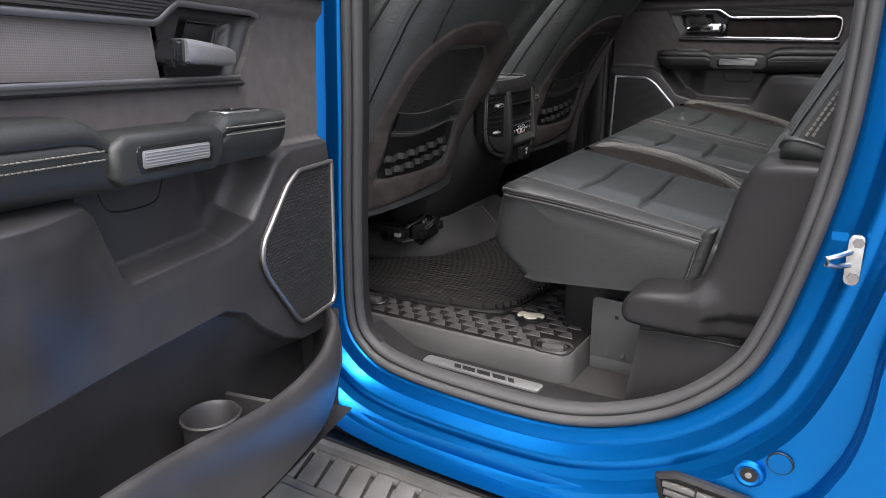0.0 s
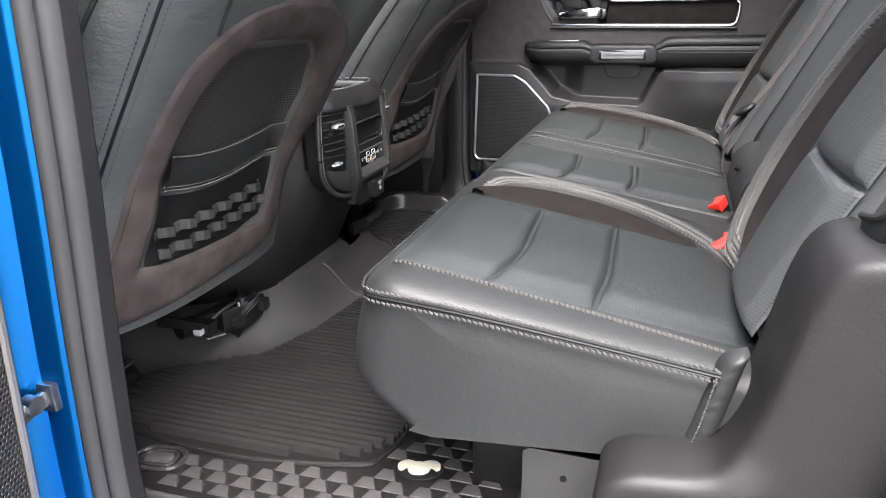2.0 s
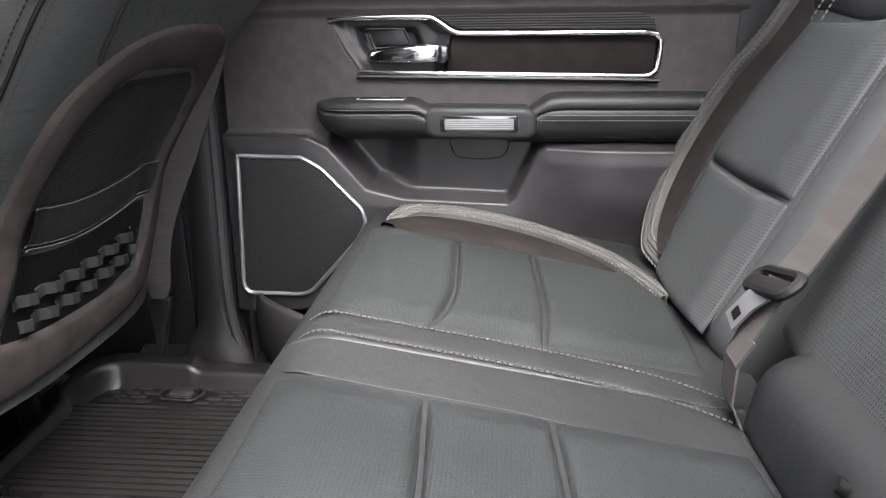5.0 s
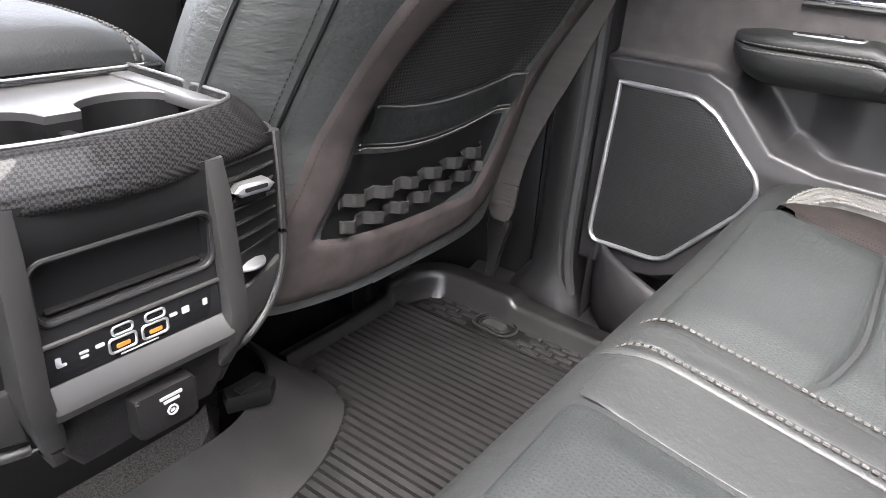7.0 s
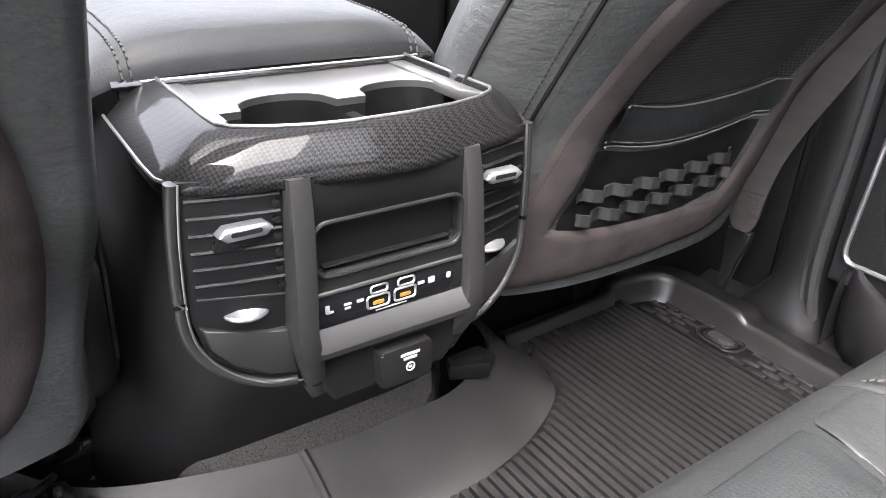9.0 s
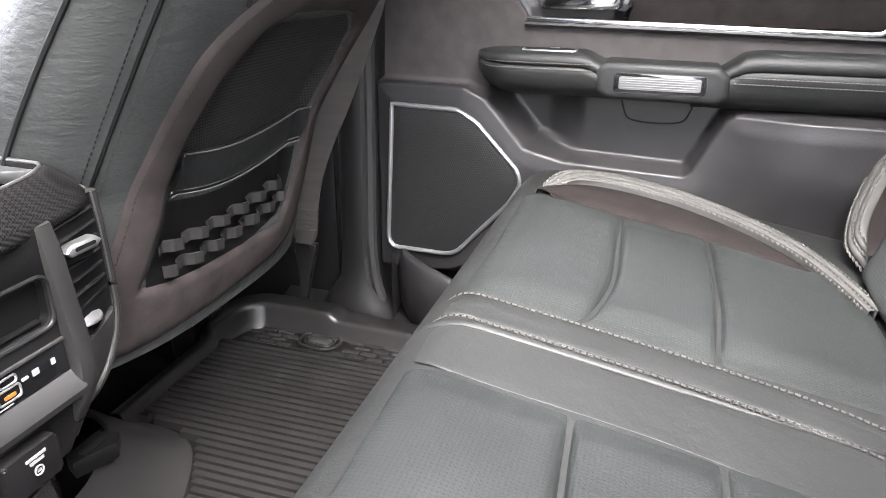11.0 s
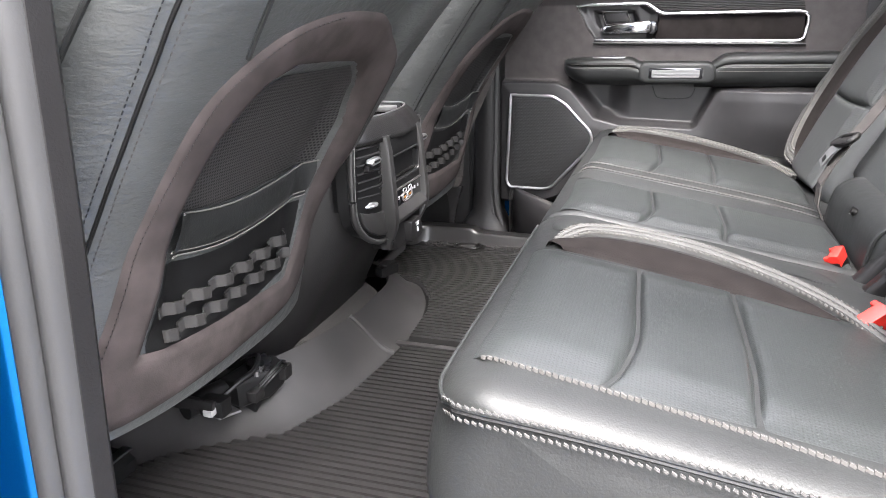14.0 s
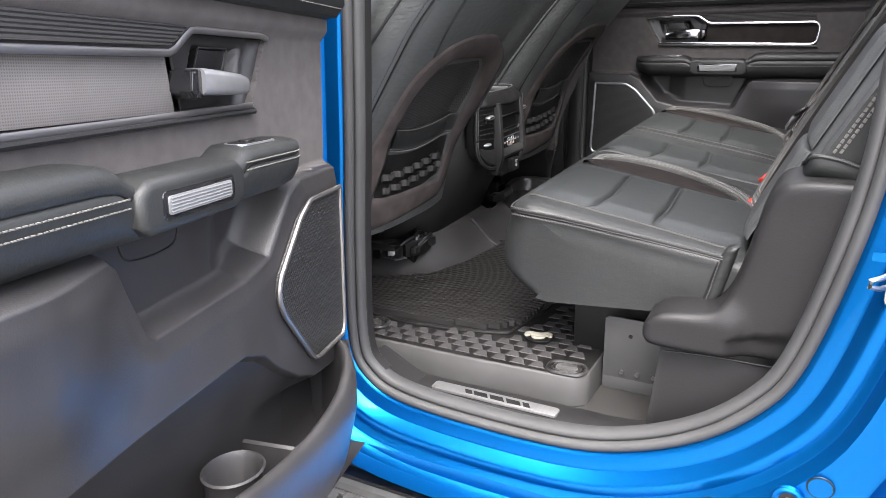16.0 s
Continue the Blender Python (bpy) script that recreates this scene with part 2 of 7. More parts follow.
def carbon_material():
    m = material("carbon_fibre_lacquer", (0.012, 0.012, 0.013), rough=0.5, spec=0.05, coat=0.16)
    nt = m.node_tree
    p = nt.nodes["Principled BSDF"]
    tc = nt.nodes.new("ShaderNodeTexCoord")
    ch = nt.nodes.new("ShaderNodeTexChecker")
    ch.inputs["Scale"].default_value = 420
    ch.inputs["Color1"].default_value, ch.inputs["Color2"].default_value = (0.0022, 0.0022, 0.0024, 1), (0.0125, 0.012, 0.012, 1)
    mp = nt.nodes.new("ShaderNodeMapping")
    mp.inputs["Rotation"].default_value = (radians(30), radians(20), radians(45))
    nt.links.new(tc.outputs["Object"], mp.inputs["Vector"])
    nt.links.new(mp.outputs["Vector"], ch.inputs["Vector"])
    nt.links.new(ch.outputs["Color"], p.inputs["Base Color"])
    return m


carbon = carbon_material()


# ---- mesh tools ----
def finish(name, bm, mat, smooth=True, angle=40):
    bmesh.ops.recalc_face_normals(bm, faces=bm.faces)
    me = bpy.data.meshes.new(name)
    bm.to_mesh(me)
    bm.free()
    me.materials.append(mat)
    if smooth:
        for f in me.polygons:
            f.use_smooth = True
        try:
            me.set_sharp_from_angle(angle=radians(angle))
        except AttributeError:
            pass
    return me


def thing(name, at, label, category, group="", kind=""):
    """A thing: an Empty at its base, which carries its parts."""
    ob = new(name)
    ob.empty_display_size = 0.05
    ob.location = at
    return tagged(ob, label, category, group, kind)


def part(name, bm, mat, parent, label="", smooth=True, angle=40, local=False):
    """A bmesh as one mesh under a thing or a part. The vertices are in the world, or (local) in the thing's own axes."""
    ob = new(name, finish(name, bm, mat, smooth, angle))
    ob.parent = parent
    if not local and parent.type == "EMPTY":
        ob.matrix_parent_inverse = Matrix.Translation(parent.location).inverted()
    return tagged(ob, label)


def solo(name, bm, mat, label, category, group="", kind="", smooth=True, angle=40):
    ob = new(name, finish(name, bm, mat, smooth, angle))
    return tagged(ob, label, category, group, kind)


def box_bm(lo, hi, bevel=0.0, segs=2, bm=None):
    own = bm is None
    bm = bm or bmesh.new()
    vs = [bm.verts.new((x, y, z)) for x in (lo[0], hi[0]) for y in (lo[1], hi[1]) for z in (lo[2], hi[2])]
    fs = [bm.faces.new([vs[i] for i in q]) for q in ((0, 1, 3, 2), (4, 6, 7, 5), (0, 4, 5, 1), (2, 3, 7, 6), (0, 2, 6, 4), (1, 5, 7, 3))]
    if bevel:
        bmesh.ops.bevel(bm, geom=list({e for f in fs for e in f.edges}), offset=bevel, segments=segs, profile=0.6, affect="EDGES")
    return bm


def extrude_bm(loop, axis, lo, hi, bevel=0.0, segs=2, bm=None, warp=None):
    """A polygon given in two axes, drawn out along the third, with rounded edges."""
    bm = bm or bmesh.new()

    def at(a, b, c):
        return {"x": (c, a, b), "y": (a, c, b), "z": (a, b, c)}[axis]
    low = [bm.verts.new(at(a, b, lo)) for a, b in loop]
    high = [bm.verts.new(at(a, b, hi)) for a, b in loop]
    n = len(loop)
    faces = [bm.faces.new(low), bm.faces.new(high[::-1])]
    for i in range(n):
        faces.append(bm.faces.new((low[i], low[(i + 1) % n], high[(i + 1) % n], high[i])))
    if bevel:
        es = list(faces[0].edges) + list(faces[1].edges)
        bmesh.ops.bevel(bm, geom=es, offset=bevel, segments=segs, profile=0.55, affect="EDGES")
    if warp:
        for v in bm.verts:
            v.co = warp(v.co)
    return bm


def smooth_line(pts, n, closed=False):
    """A Catmull-Rom curve through pts, at n even steps."""
    p = np.array(pts, float)
    m = len(p)
    q = []
    spans = m if closed else m - 1
    for i in range(spans):
        if closed:
            a, b, c, d = (p[(i + k) % m] for k in (-1, 0, 1, 2))
        else:
            a, b, c, d = p[max(i - 1, 0)], p[i], p[i + 1], p[min(i + 2, m - 1)]
        for t in np.linspace(0, 1, 16, endpoint=False):
            q.append(0.5 * (2 * b + (c - a) * t + (2 * a - 5 * b + 4 * c - d) * t * t + (3 * b - a - 3 * c + d) * t ** 3))
    q.append(p[0] if closed else p[-1])
    return even_line(q, n, closed)


def even_line(pts, n, closed=False):
    """The broken line pts at n even steps."""
    q = np.array(pts, float)
    s = np.concatenate(([0], np.cumsum(np.linalg.norm(np.diff(q, axis=0), axis=1))))
    w = np.linspace(0, s[-1], n + 1)[:-1] if closed else np.linspace(0, s[-1], n)
    return np.stack([np.interp(w, s, q[:, k]) for k in range(q.shape[1])], axis=1)


def loft_bm(rows, closed=False, caps=False, bm=None):
    """Faces between rows of as many points each; closed: each row is a ring."""
    bm = bm or bmesh.new()
    vs = [[bm.verts.new(tuple(p)) for p in r] for r in rows]
    n = len(vs[0])
    for a, b in zip(vs, vs[1:]):
        for i in range(n if closed else n - 1):
            j = (i + 1) % n
            bm.faces.new((a[i], a[j], b[j], b[i]))
    if caps and closed:
        bm.faces.new(vs[0])
        bm.faces.new(vs[-1])
    return bm


def tube_bm(pts, radius, sides=8, flat=1.0, closed=False, bm=None, up=(0, 0, 1)):
    """A round or flattened cord along pts; flat scales it across the given up."""
    P = [Vector(p) for p in pts]
    n = len(P)
    rows = []
    for i in range(n):
        a, b = (P[(i - 1) % n], P[(i + 1) % n]) if closed else (P[max(i - 1, 0)], P[min(i + 1, n - 1)])
        d = (b - a).normalized()
        side = d.cross(Vector(up))
        side = side.normalized() if side.length > 1e-6 else d.orthogonal().normalized()
        w = side.cross(d)
        rows.append([P[i] + (side * math.cos(k * 2 * math.pi / sides) + w * flat * math.sin(k * 2 * math.pi / sides)) * radius for k in range(sides)])
    if closed:
        rows.append(rows[0])
        bm = loft_bm(rows, closed=True, bm=bm)
        bmesh.ops.remove_doubles(bm, verts=bm.verts, dist=1e-6)
        return bm
    return loft_bm(rows, closed=True, caps=True, bm=bm)


def stitch_bm(pts, normal, length=0.0052, gap=0.0028, width=0.0011, lift=0.0006, slant=0.0):
    """A row of single stitches along a line that lies on a surface."""
    q = np.array([tuple(p) for p in pts], float)
    s = np.concatenate(([0], np.cumsum(np.linalg.norm(np.diff(q, axis=0), axis=1))))
    bm = bmesh.new()
    at = 0.0
    while at + length < s[-1]:
        a, b = (Vector([np.interp(w, s, q[:, k]) for k in range(3)]) for w in (at, at + length))
        n = Vector(normal((a + b) / 2)) if callable(normal) else Vector(normal)
        d = b - a
        side = d.cross(n).normalized()
        d = d + side * slant * length
        c = (a + b) / 2 + n * lift
        ring = []
        for f in (-0.5, 0.5):
            ring.append([bm.verts.new(c + d * f + side * width * u + n * width * v) for u, v in ((-1, -1), (-0.7, 0.7), (0.7, 0.7), (1, -1))])
        for i in range(4):
            bm.faces.new((ring[0][i], ring[0][(i + 1) % 4], ring[1][(i + 1) % 4], ring[1][i]))
        bm.faces.new(ring[0])
        bm.faces.new(ring[1][::-1])
        at += length + gap
    return bm


def grid_bm(f, us, vs, bm=None):
    return loft_bm([[f(u, v) for v in vs] for u in us], bm=bm)


def ring_bm(outer, inner, f, steps=6, lift=0.0, sink=0.004, bm=None):
    """A band on the surface f between two loops of as many points, raised by lift(0..1) and sunk at both rims."""
    rows = []
    for k in range(steps + 1):
        w = k / steps
        e = lift(w) if callable(lift) else lift * math.sin(math.pi * w) ** 0.5
        if k in (0, steps):
            e -= sink
        rows.append([f(*(outer[i] * (1 - w) + inner[i] * w), e) for i in range(len(outer))])
    return loft_bm(rows, closed=True, bm=bm)


def fill_bm(loop, f, steps=8, lift=0.0, edge=0.15, sink=0.004, bm=None):
    """A padded patch on the surface f inside a loop: rises by lift within the outer part edge."""
    loop = np.array(loop)
    c = loop.mean(axis=0)
    bm = bm or bmesh.new()
    ws = [0.0, 0.02, 0.05] + list(np.linspace(0.1, 0.95, steps))
    rows = []
    for w in ws:
        e = lift * min(1.0, (w / edge)) ** 0.5 if w < edge else lift
        if w == 0:
            e = -sink
        rows.append([bm.verts.new(f(*(p * (1 - w) + c * w), e)) for p in loop])
    n = len(loop)
    for a, b in zip(rows, rows[1:]):
        for i in range(n):
            bm.faces.new((a[i], a[(i + 1) % n], b[(i + 1) % n], b[i]))
    m = bm.verts.new(f(*c, lift))
    for i in range(n):
        bm.faces.new((rows[-1][i], rows[-1][(i + 1) % n], m))
    return bm


def inside_depth(poly, X, Y):
    """How far inside a polygon the points lie (negative outside)."""
    P = np.array(poly, float)
    d = np.full(np.shape(X), 1e9)
    ins = np.zeros(np.shape(X), bool)
    for a, b in zip(P, np.roll(P, -1, axis=0)):
        e = b - a
        t = np.clip(((X - a[0]) * e[0] + (Y - a[1]) * e[1]) / (e @ e), 0, 1)
        d = np.minimum(d, np.hypot(X - a[0] - t * e[0], Y - a[1] - t * e[1]))
        cross = ((a[1] > Y) != (b[1] > Y)) & (X < (b[0] - a[0]) * (Y - a[1]) / (b[1] - a[1] + 1e-12) + a[0])
        ins ^= cross
    return np.where(ins, d, -d)


def step01(x):
    x = np.clip(x, 0, 1)
    return x * x * (3 - 2 * x)


def rounded(cx, cy, w, h, r, n=6):
    """A rounded rectangle as a loop."""
    out = []
    for sx, sy, a0 in ((1, 1, 0), (-1, 1, 90), (-1, -1, 180), (1, -1, 270)):
        for k in range(n + 1):
            a = radians(a0 + 90 * k / n)
            out.append((cx + sx * (w / 2 - r) + r * math.cos(a), cy + sy * (h / 2 - r) + r * math.sin(a)))
    return out


# ---- ground and cab shell ----
GROUND = -0.78
tagged(new("ground", finish("ground", grid_bm(lambda u, v: (u, v, GROUND), [-60, -8, -3, 0, 3, 8, 60], [-60, -8, -3, -1, 3, 8, 60]), asphalt)),
       "pale grey concrete ground under and round the parked truck", "ground", kind="structure")
floor_bm = box_bm((-2.0, -0.80, -0.11), (0.45, 0.86, -0.062))
solo("floor", floor_bm, carpet_dimmed, "charcoal carpeted cab floor under the rubber mat", "floor", kind="structure", smooth=False)

# roof, pillars, dash and rear wall close the cab; daylight comes through the window openings
roof = box_bm((-1.75, -0.70, 1.13), (-1.62, 0.72, 1.18), 0.01)
for lo, hi in (((0.10, -0.70, 1.13), (0.45, 0.72, 1.18)), ((-1.62, -0.70, 1.13), (0.10, -0.46, 1.18)), ((-1.62, 0.46, 1.13), (0.10, 0.72, 1.18)), ((-0.92, -0.46, 1.13), (-0.76, 0.46, 1.18))):
    box_bm(lo, hi, 0.004, bm=roof)
solo("ceiling", roof, headliner, "pale grey cloth headliner round two sunroof openings", "ceiling", kind="structure")
wall = box_bm((-2.05, 0.84, -0.3), (-0.93, 0.95, 0.70), 0.01)
box_bm((-2.05, 0.80, 0.70), (-1.98, 0.92, 0.74), bm=wall)
# Near-black colour stands in for the shadow between front seat and pillar.
solo("wall_front_right", wall, plastic_dark, "closed front door trim, near-black for the shadow beside the seat", "wall", kind="structure")
solo("wall_front_left", box_bm((-2.05, -0.93, -0.3), (-0.99, -0.82, 0.70), 0.01), trim_brown, "closed front door trim beside the driver's seat", "wall", kind="structure")
solo("wall_dash", box_bm((-2.2, -0.84, -0.3), (-1.95, 0.84, 0.72), 0.05, 3), plastic_trim, "dark dashboard under the windscreen", "wall", kind="structure")
solo("wall_rear", box_bm((0.42, -0.86, -0.3), (0.5, 0.9, 0.72), 0.01), plastic_trim, "black trimmed rear cab wall", "wall", kind="structure")
solo("wall_quarter_left", box_bm((0.21, -0.90, -0.3), (0.42, -0.80, 1.15), 0.01), plastic_trim, "black rear quarter trim", "wall", kind="structure")
solo("wall_quarter_right", box_bm((0.085, 0.835, -0.3), (0.42, 0.95, 1.15), 0.01), plastic_trim, "black rear quarter trim", "wall", kind="structure")
for name, lo, hi in (("pillar_front_left", (-1.8, -0.86, 0.69), (-1.72, -0.72, 1.15)), ("pillar_front_right", (-1.8, 0.74, 0.69), (-1.72, 0.88, 1.15))):
    solo(name, box_bm(lo, hi, 0.015), headliner, "grey windscreen pillar trim", "pillar", kind="structure")

def pane(name, quad, mat, label):
    bm = bmesh.new()
    bm.faces.new([bm.verts.new(p) for p in quad])
    bmesh.ops.solidify(bm, geom=bm.faces[:], thickness=0.004)
    solo(name, bm, mat, label, "window", kind="structure", smooth=False)


pane("window_1", [(-1.97, -0.84, 0.71), (-1.97, 0.84, 0.71), (-1.74, 0.73, 1.135), (-1.74, -0.71, 1.135)], front_glass, "clear windscreen above the dashboard")
pane("window_2", [(-1.98, 0.87, 0.69), (-0.93, 0.87, 0.69), (-0.93, 0.87, 1.13), (-1.75, 0.87, 1.13)], front_glass, "closed side window beside the passenger seat")
pane("window_3", [(-1.98, -0.87, 0.69), (-0.97, -0.87, 0.69), (-0.97, -0.87, 1.13), (-1.75, -0.87, 1.13)], front_glass, "closed side window beside the driver's seat")
pane("window_4", [(0.46, -0.86, 0.71), (0.46, 0.90, 0.71), (0.43, 0.80, 1.15), (0.43, -0.80, 1.15)], rear_glass, "tinted rear cab window")
pane("window_5", [(-1.63, -0.47, 1.16), (-0.79, -0.47, 1.16), (-0.79, 0.47, 1.16), (-1.63, 0.47, 1.16)], front_roof_glass, "glass sunroof above the front seats")
pane("window_6", [(-0.78, -0.47, 1.16), (0.11, -0.47, 1.16), (0.11, 0.47, 1.16), (-0.78, 0.47, 1.16)], roof_glass, "tinted glass sunroof above the rear bench")
solo("roof_rail_right", box_bm((-1.75, 0.715, 1.10), (0.5, 0.93, 1.19), 0.02), headliner, "grey cloth roof edge over the far doors", "trim", kind="structure")

# far middle pillar: rounded black trim with a foot
pill = []
for z in np.linspace(-0.06, 1.15, 30):
    foot = 0.05 * (1 - step01((z + 0.02) / 0.10))
    lean = 0.02 * (z - 0.3)
    pill.append([(-0.868 + (0.046 + foot) * math.cos(a) * (abs(math.cos(a)) ** -0.3 if abs(math.cos(a)) > 1e-3 else 1) + lean,
                  0.85 - foot * 0.6 + 0.058 * math.sin(a), z) for a in np.linspace(0, 2 * math.pi, 20, endpoint=False)])
solo("pillar_right", loft_bm(pill, closed=True, caps=True), plastic_trim, "rounded black plastic middle pillar trim behind the front passenger seat", "pillar", kind="structure")
solo("pillar_back_right", box_bm((-0.985, 0.845, -0.06), (-0.895, 0.90, 0.75), 0.012), plastic_dark, "dark lower pillar trim", "pillar", kind="structure")
solo("sill_right", extrude_bm([(0.755, -0.07), (0.90, -0.07), (0.90, 0.0), (0.84, 0.015), (0.79, 0.0), (0.765, -0.03)], "x", -1.05, 0.1, 0.008),
     plastic, "black plastic door sill trim on the far side", "sill", kind="structure")

# ---- painted body side round the open doorway ----
DOORWAY = [(-0.765, 0.98), (-0.785, 0.70), (-0.80, 0.485), (-0.820, 0.247), (-0.826, 0.036), (-0.79, -0.036), (-0.715, -0.072), (-0.556, -0.086),
           (-0.352, -0.083), (-0.219, -0.053), (-0.102, 0.006), (-0.018, 0.085), (0.024, 0.16), (0.062, 0.30), (0.09, 0.453), (0.10, 0.618), (0.10, 0.98)]
NDW = 120
dw = smooth_line(DOORWAY, NDW)


def offset_line(line, d):
    t = np.gradient(line, axis=0)
    t /= np.linalg.norm(t, axis=1)[:, None]
    n = np.stack([t[:, 1], -t[:, 0]], axis=1)          # away from the opening
    return line + n * d


def doorway_ring(d, y):
    return [(a, y, b) for a, b in offset_line(dw, d)]


def land_width(p):
    """How far the flat land of the jamb reaches: widest at the lower rear corner."""
    if p[1] < 0.1:
        return float(np.interp(p[0], [-0.42, -0.25, -0.08, 0.0], [0.10, 0.112, 0.158, 0.165]))
    return float(np.interp(p[1], [0.1, 0.25, 0.45], [0.158, 0.118, 0.110]))


def land_ring(extra, y):
    n = offset_line(dw, 1.0) - dw
    return [(a + m[0] * (land_width((a, b)) + extra), y, b + m[1] * (land_width((a, b)) + extra)) for (a, b), m in zip(dw, n)]


rings = [(-0.02, -0.825), (0.0, -0.852), (0.006, -0.862), (0.010, -0.8645), (0.030, -0.8675), (0.034, -0.8695), (0.046, -0.8925), (0.050, -0.8955), (0.064, -0.8975),
         (0.067, -0.8965), (0.071, -0.8985), (0.077, -0.9075), (0.080, -0.9095), (0.088, -0.932), (0.091, -0.936)]
side = thing("truck_body", (0, -0.9, GROUND), "bright blue metallic painted truck body side round the open rear doorway", "vehicle body")
jamb_rows = [doorway_ring(d, y) for d, y in rings] + [land_ring(e, y) for e, y in ((-0.006, -0.939), (-0.002, -0.942), (0.0, -0.950), (0.001, -0.978))]
jamb = part("door_jamb", loft_bm(jamb_rows), blue_paint, side, angle=35)
# outer skin behind the doorway
skin = bmesh.new()
edge = [p for p in land_ring(0.001, -0.978) if p[0] > -0.05 and p[2] > -0.22]
rows = [edge] + [[(p[0] + 0.004, -0.984, p[2]) for p in edge]] + [[(p[0] + (0.9 - p[0]) * w, -0.986 - 0.02 * math.sin(w * 2), p[2]) for p in edge] for w in (0.03, 0.3, 1.0)]
loft_bm(rows, bm=skin)
part("rear_quarter_panel", skin, blue_paint, side, "bright blue outer body panel behind the doorway")
# rocker below the sill
rock = []
for y, z in ((-0.925, -0.150), (-0.93, -0.170), (-0.925, -0.195), (-0.90, -0.215), (-0.86, -0.22)):
    rock.append([(x, y, z) for x in np.linspace(-1.3, -0.16, 12)])
part("rocker_panel", loft_bm(rock), blue_paint, side, "blue painted rocker panel under the doorway")
front_post = []
for x, y in ((-0.885, -0.966), (-0.90, -0.974), (-0.96, -0.978), (-1.0, -0.98)):
    front_post.append([(x + 0.045 * (z - 0.25), y, z) for z in np.linspace(-0.15, 1.0, 16)])
part("middle_pillar_panel", loft_bm(front_post), blue_paint, side, "blue painted door pillar", angle=60)
roof_rail = box_bm((-1.7, -0.86, 1.10), (0.5, -0.72, 1.19), 0.03)
part("roof_rail", roof_rail, blue_paint, side)

# rubber seal round the opening, with a fold along it
seal = thing("door_seal", (-0.4, -0.84, -0.09), "black rubber weather seal round the rear doorway", "seal")
sl = [(0.004, -0.850), (0.001, -0.860), (-0.007, -0.865), (-0.014, -0.861), (-0.017, -0.853), (-0.0165, -0.847)]
part("seal_tube", loft_bm([doorway_ring(d, y) for d, y in sl]), seal_rubber, seal, angle=70)
sl2 = [(-0.016, -0.847), (-0.018, -0.852), (-0.025, -0.853), (-0.031, -0.846), (-0.034, -0.832), (-0.030, -0.820)]
part("seal_lip", loft_bm([doorway_ring(d, y) for d, y in sl2]), seal_rubber, seal, "narrow inner lip of the rubber seal", angle=70)

# inner trim ring between the seal and the cab
trim_rows = []
for d, y in ((-0.02, -0.845), (-0.034, -0.836), (-0.036, -0.818), (-0.02, -0.80), (0.05, -0.795)):
    trim_rows.append([(a, y, b) for a, b in offset_line(dw, d)][:46])
solo("pillar_left", loft_bm(trim_rows), plastic, "black plastic trim on the near door pillar", "pillar", kind="structure")
pl_in = box_bm((-0.99, -0.86, -0.06), (-0.85, -0.79, 1.13), 0.02)
solo("pillar_left_core", pl_in, plastic, "black trimmed door pillar", "pillar", kind="structure")

# sill trim with a scuff plate
sill = thing("sill_trim", (-0.5, -0.80, -0.1), "black plastic sill trim with a silver scuff plate", "sill trim")
srow = []
for y, z in ((-0.848, -0.085), (-0.842, -0.066), (-0.825, -0.056), (-0.80, -0.052), (-0.772, -0.052), (-0.755, -0.058), (-0.745, -0.09)):
    srow.append([(x, y, z + 0.006 * step01((-0.66 - x) / 0.1) + 0.03 * step01((x + 0.30) / 0.3) * (1 if y > -0.80 else 0.8)) for x in np.linspace(-0.80, -0.06, 40)])
part("sill_cover", loft_bm(srow), plastic, sill)
part("sill_end", extrude_bm([(-0.80, -0.06), (-0.70, -0.062), (-0.695, -0.05), (-0.76, -0.03), (-0.80, -0.0)], "y", -0.845, -0.765, 0.006), plastic, sill)
scuff = part("scuff_plate", extrude_bm([(x, y) for x, y in rounded(-0.52, -0.803, 0.275, 0.030, 0.006)], "z", -0.053, -0.0475, 0.0015), scuff_metal, sill, "silver scuff plate with a dark emblem bar")
for k, (a, w) in enumerate(((-0.575, 0.016), (-0.548, 0.030), (-0.512, 0.030), (-0.476, 0.030), (-0.448, 0.014))):
    part("emblem_bar", extrude_bm([(a - w / 2 + 0.004, -0.811), (a + w / 2 + 0.004, -0.811), (a + w / 2 - 0.004, -0.797), (a - w / 2 - 0.004, -0.797)], "z", -0.048, -0.0468), plastic_dark, scuff, "dark slanted emblem bar", smooth=False)

# striker, lock plate, bump stop and vent on the jamb
striker = thing("door_striker", (0.115, -0.90, 0.30), "zinc plated steel door striker bolted to the blue jamb", "striker")
part("base_plate", extrude_bm(rounded(0.117, 0.338, 0.019, 0.072, 0.007), "y", -0.905, -0.899, 0.0015), steel, striker)
part("loop", tube_bm([(0.112, -0.903, 0.349), (0.098, -0.925, 0.347), (0.086, -0.932, 0.344), (0.086, -0.932, 0.336), (0.098, -0.925, 0.332), (0.112, -0.903, 0.330)], 0.0040, 8), steel, striker)
for z in (0.313, 0.364):
    part("bolt", tube_bm([(0.119, -0.902, z), (0.119, -0.910, z)], 0.0075, 6), satin_dark, striker)
part("sticker", extrude_bm(rounded(0.096, 0.368, 0.02, 0.012, 0.002), "y", -0.8995, -0.8975), blue_paint, side)
stop = thing("door_bump_stop", (0.027, -0.938, -0.03), "dark rubber bump stop in a blue jamb hole", "bump stop")
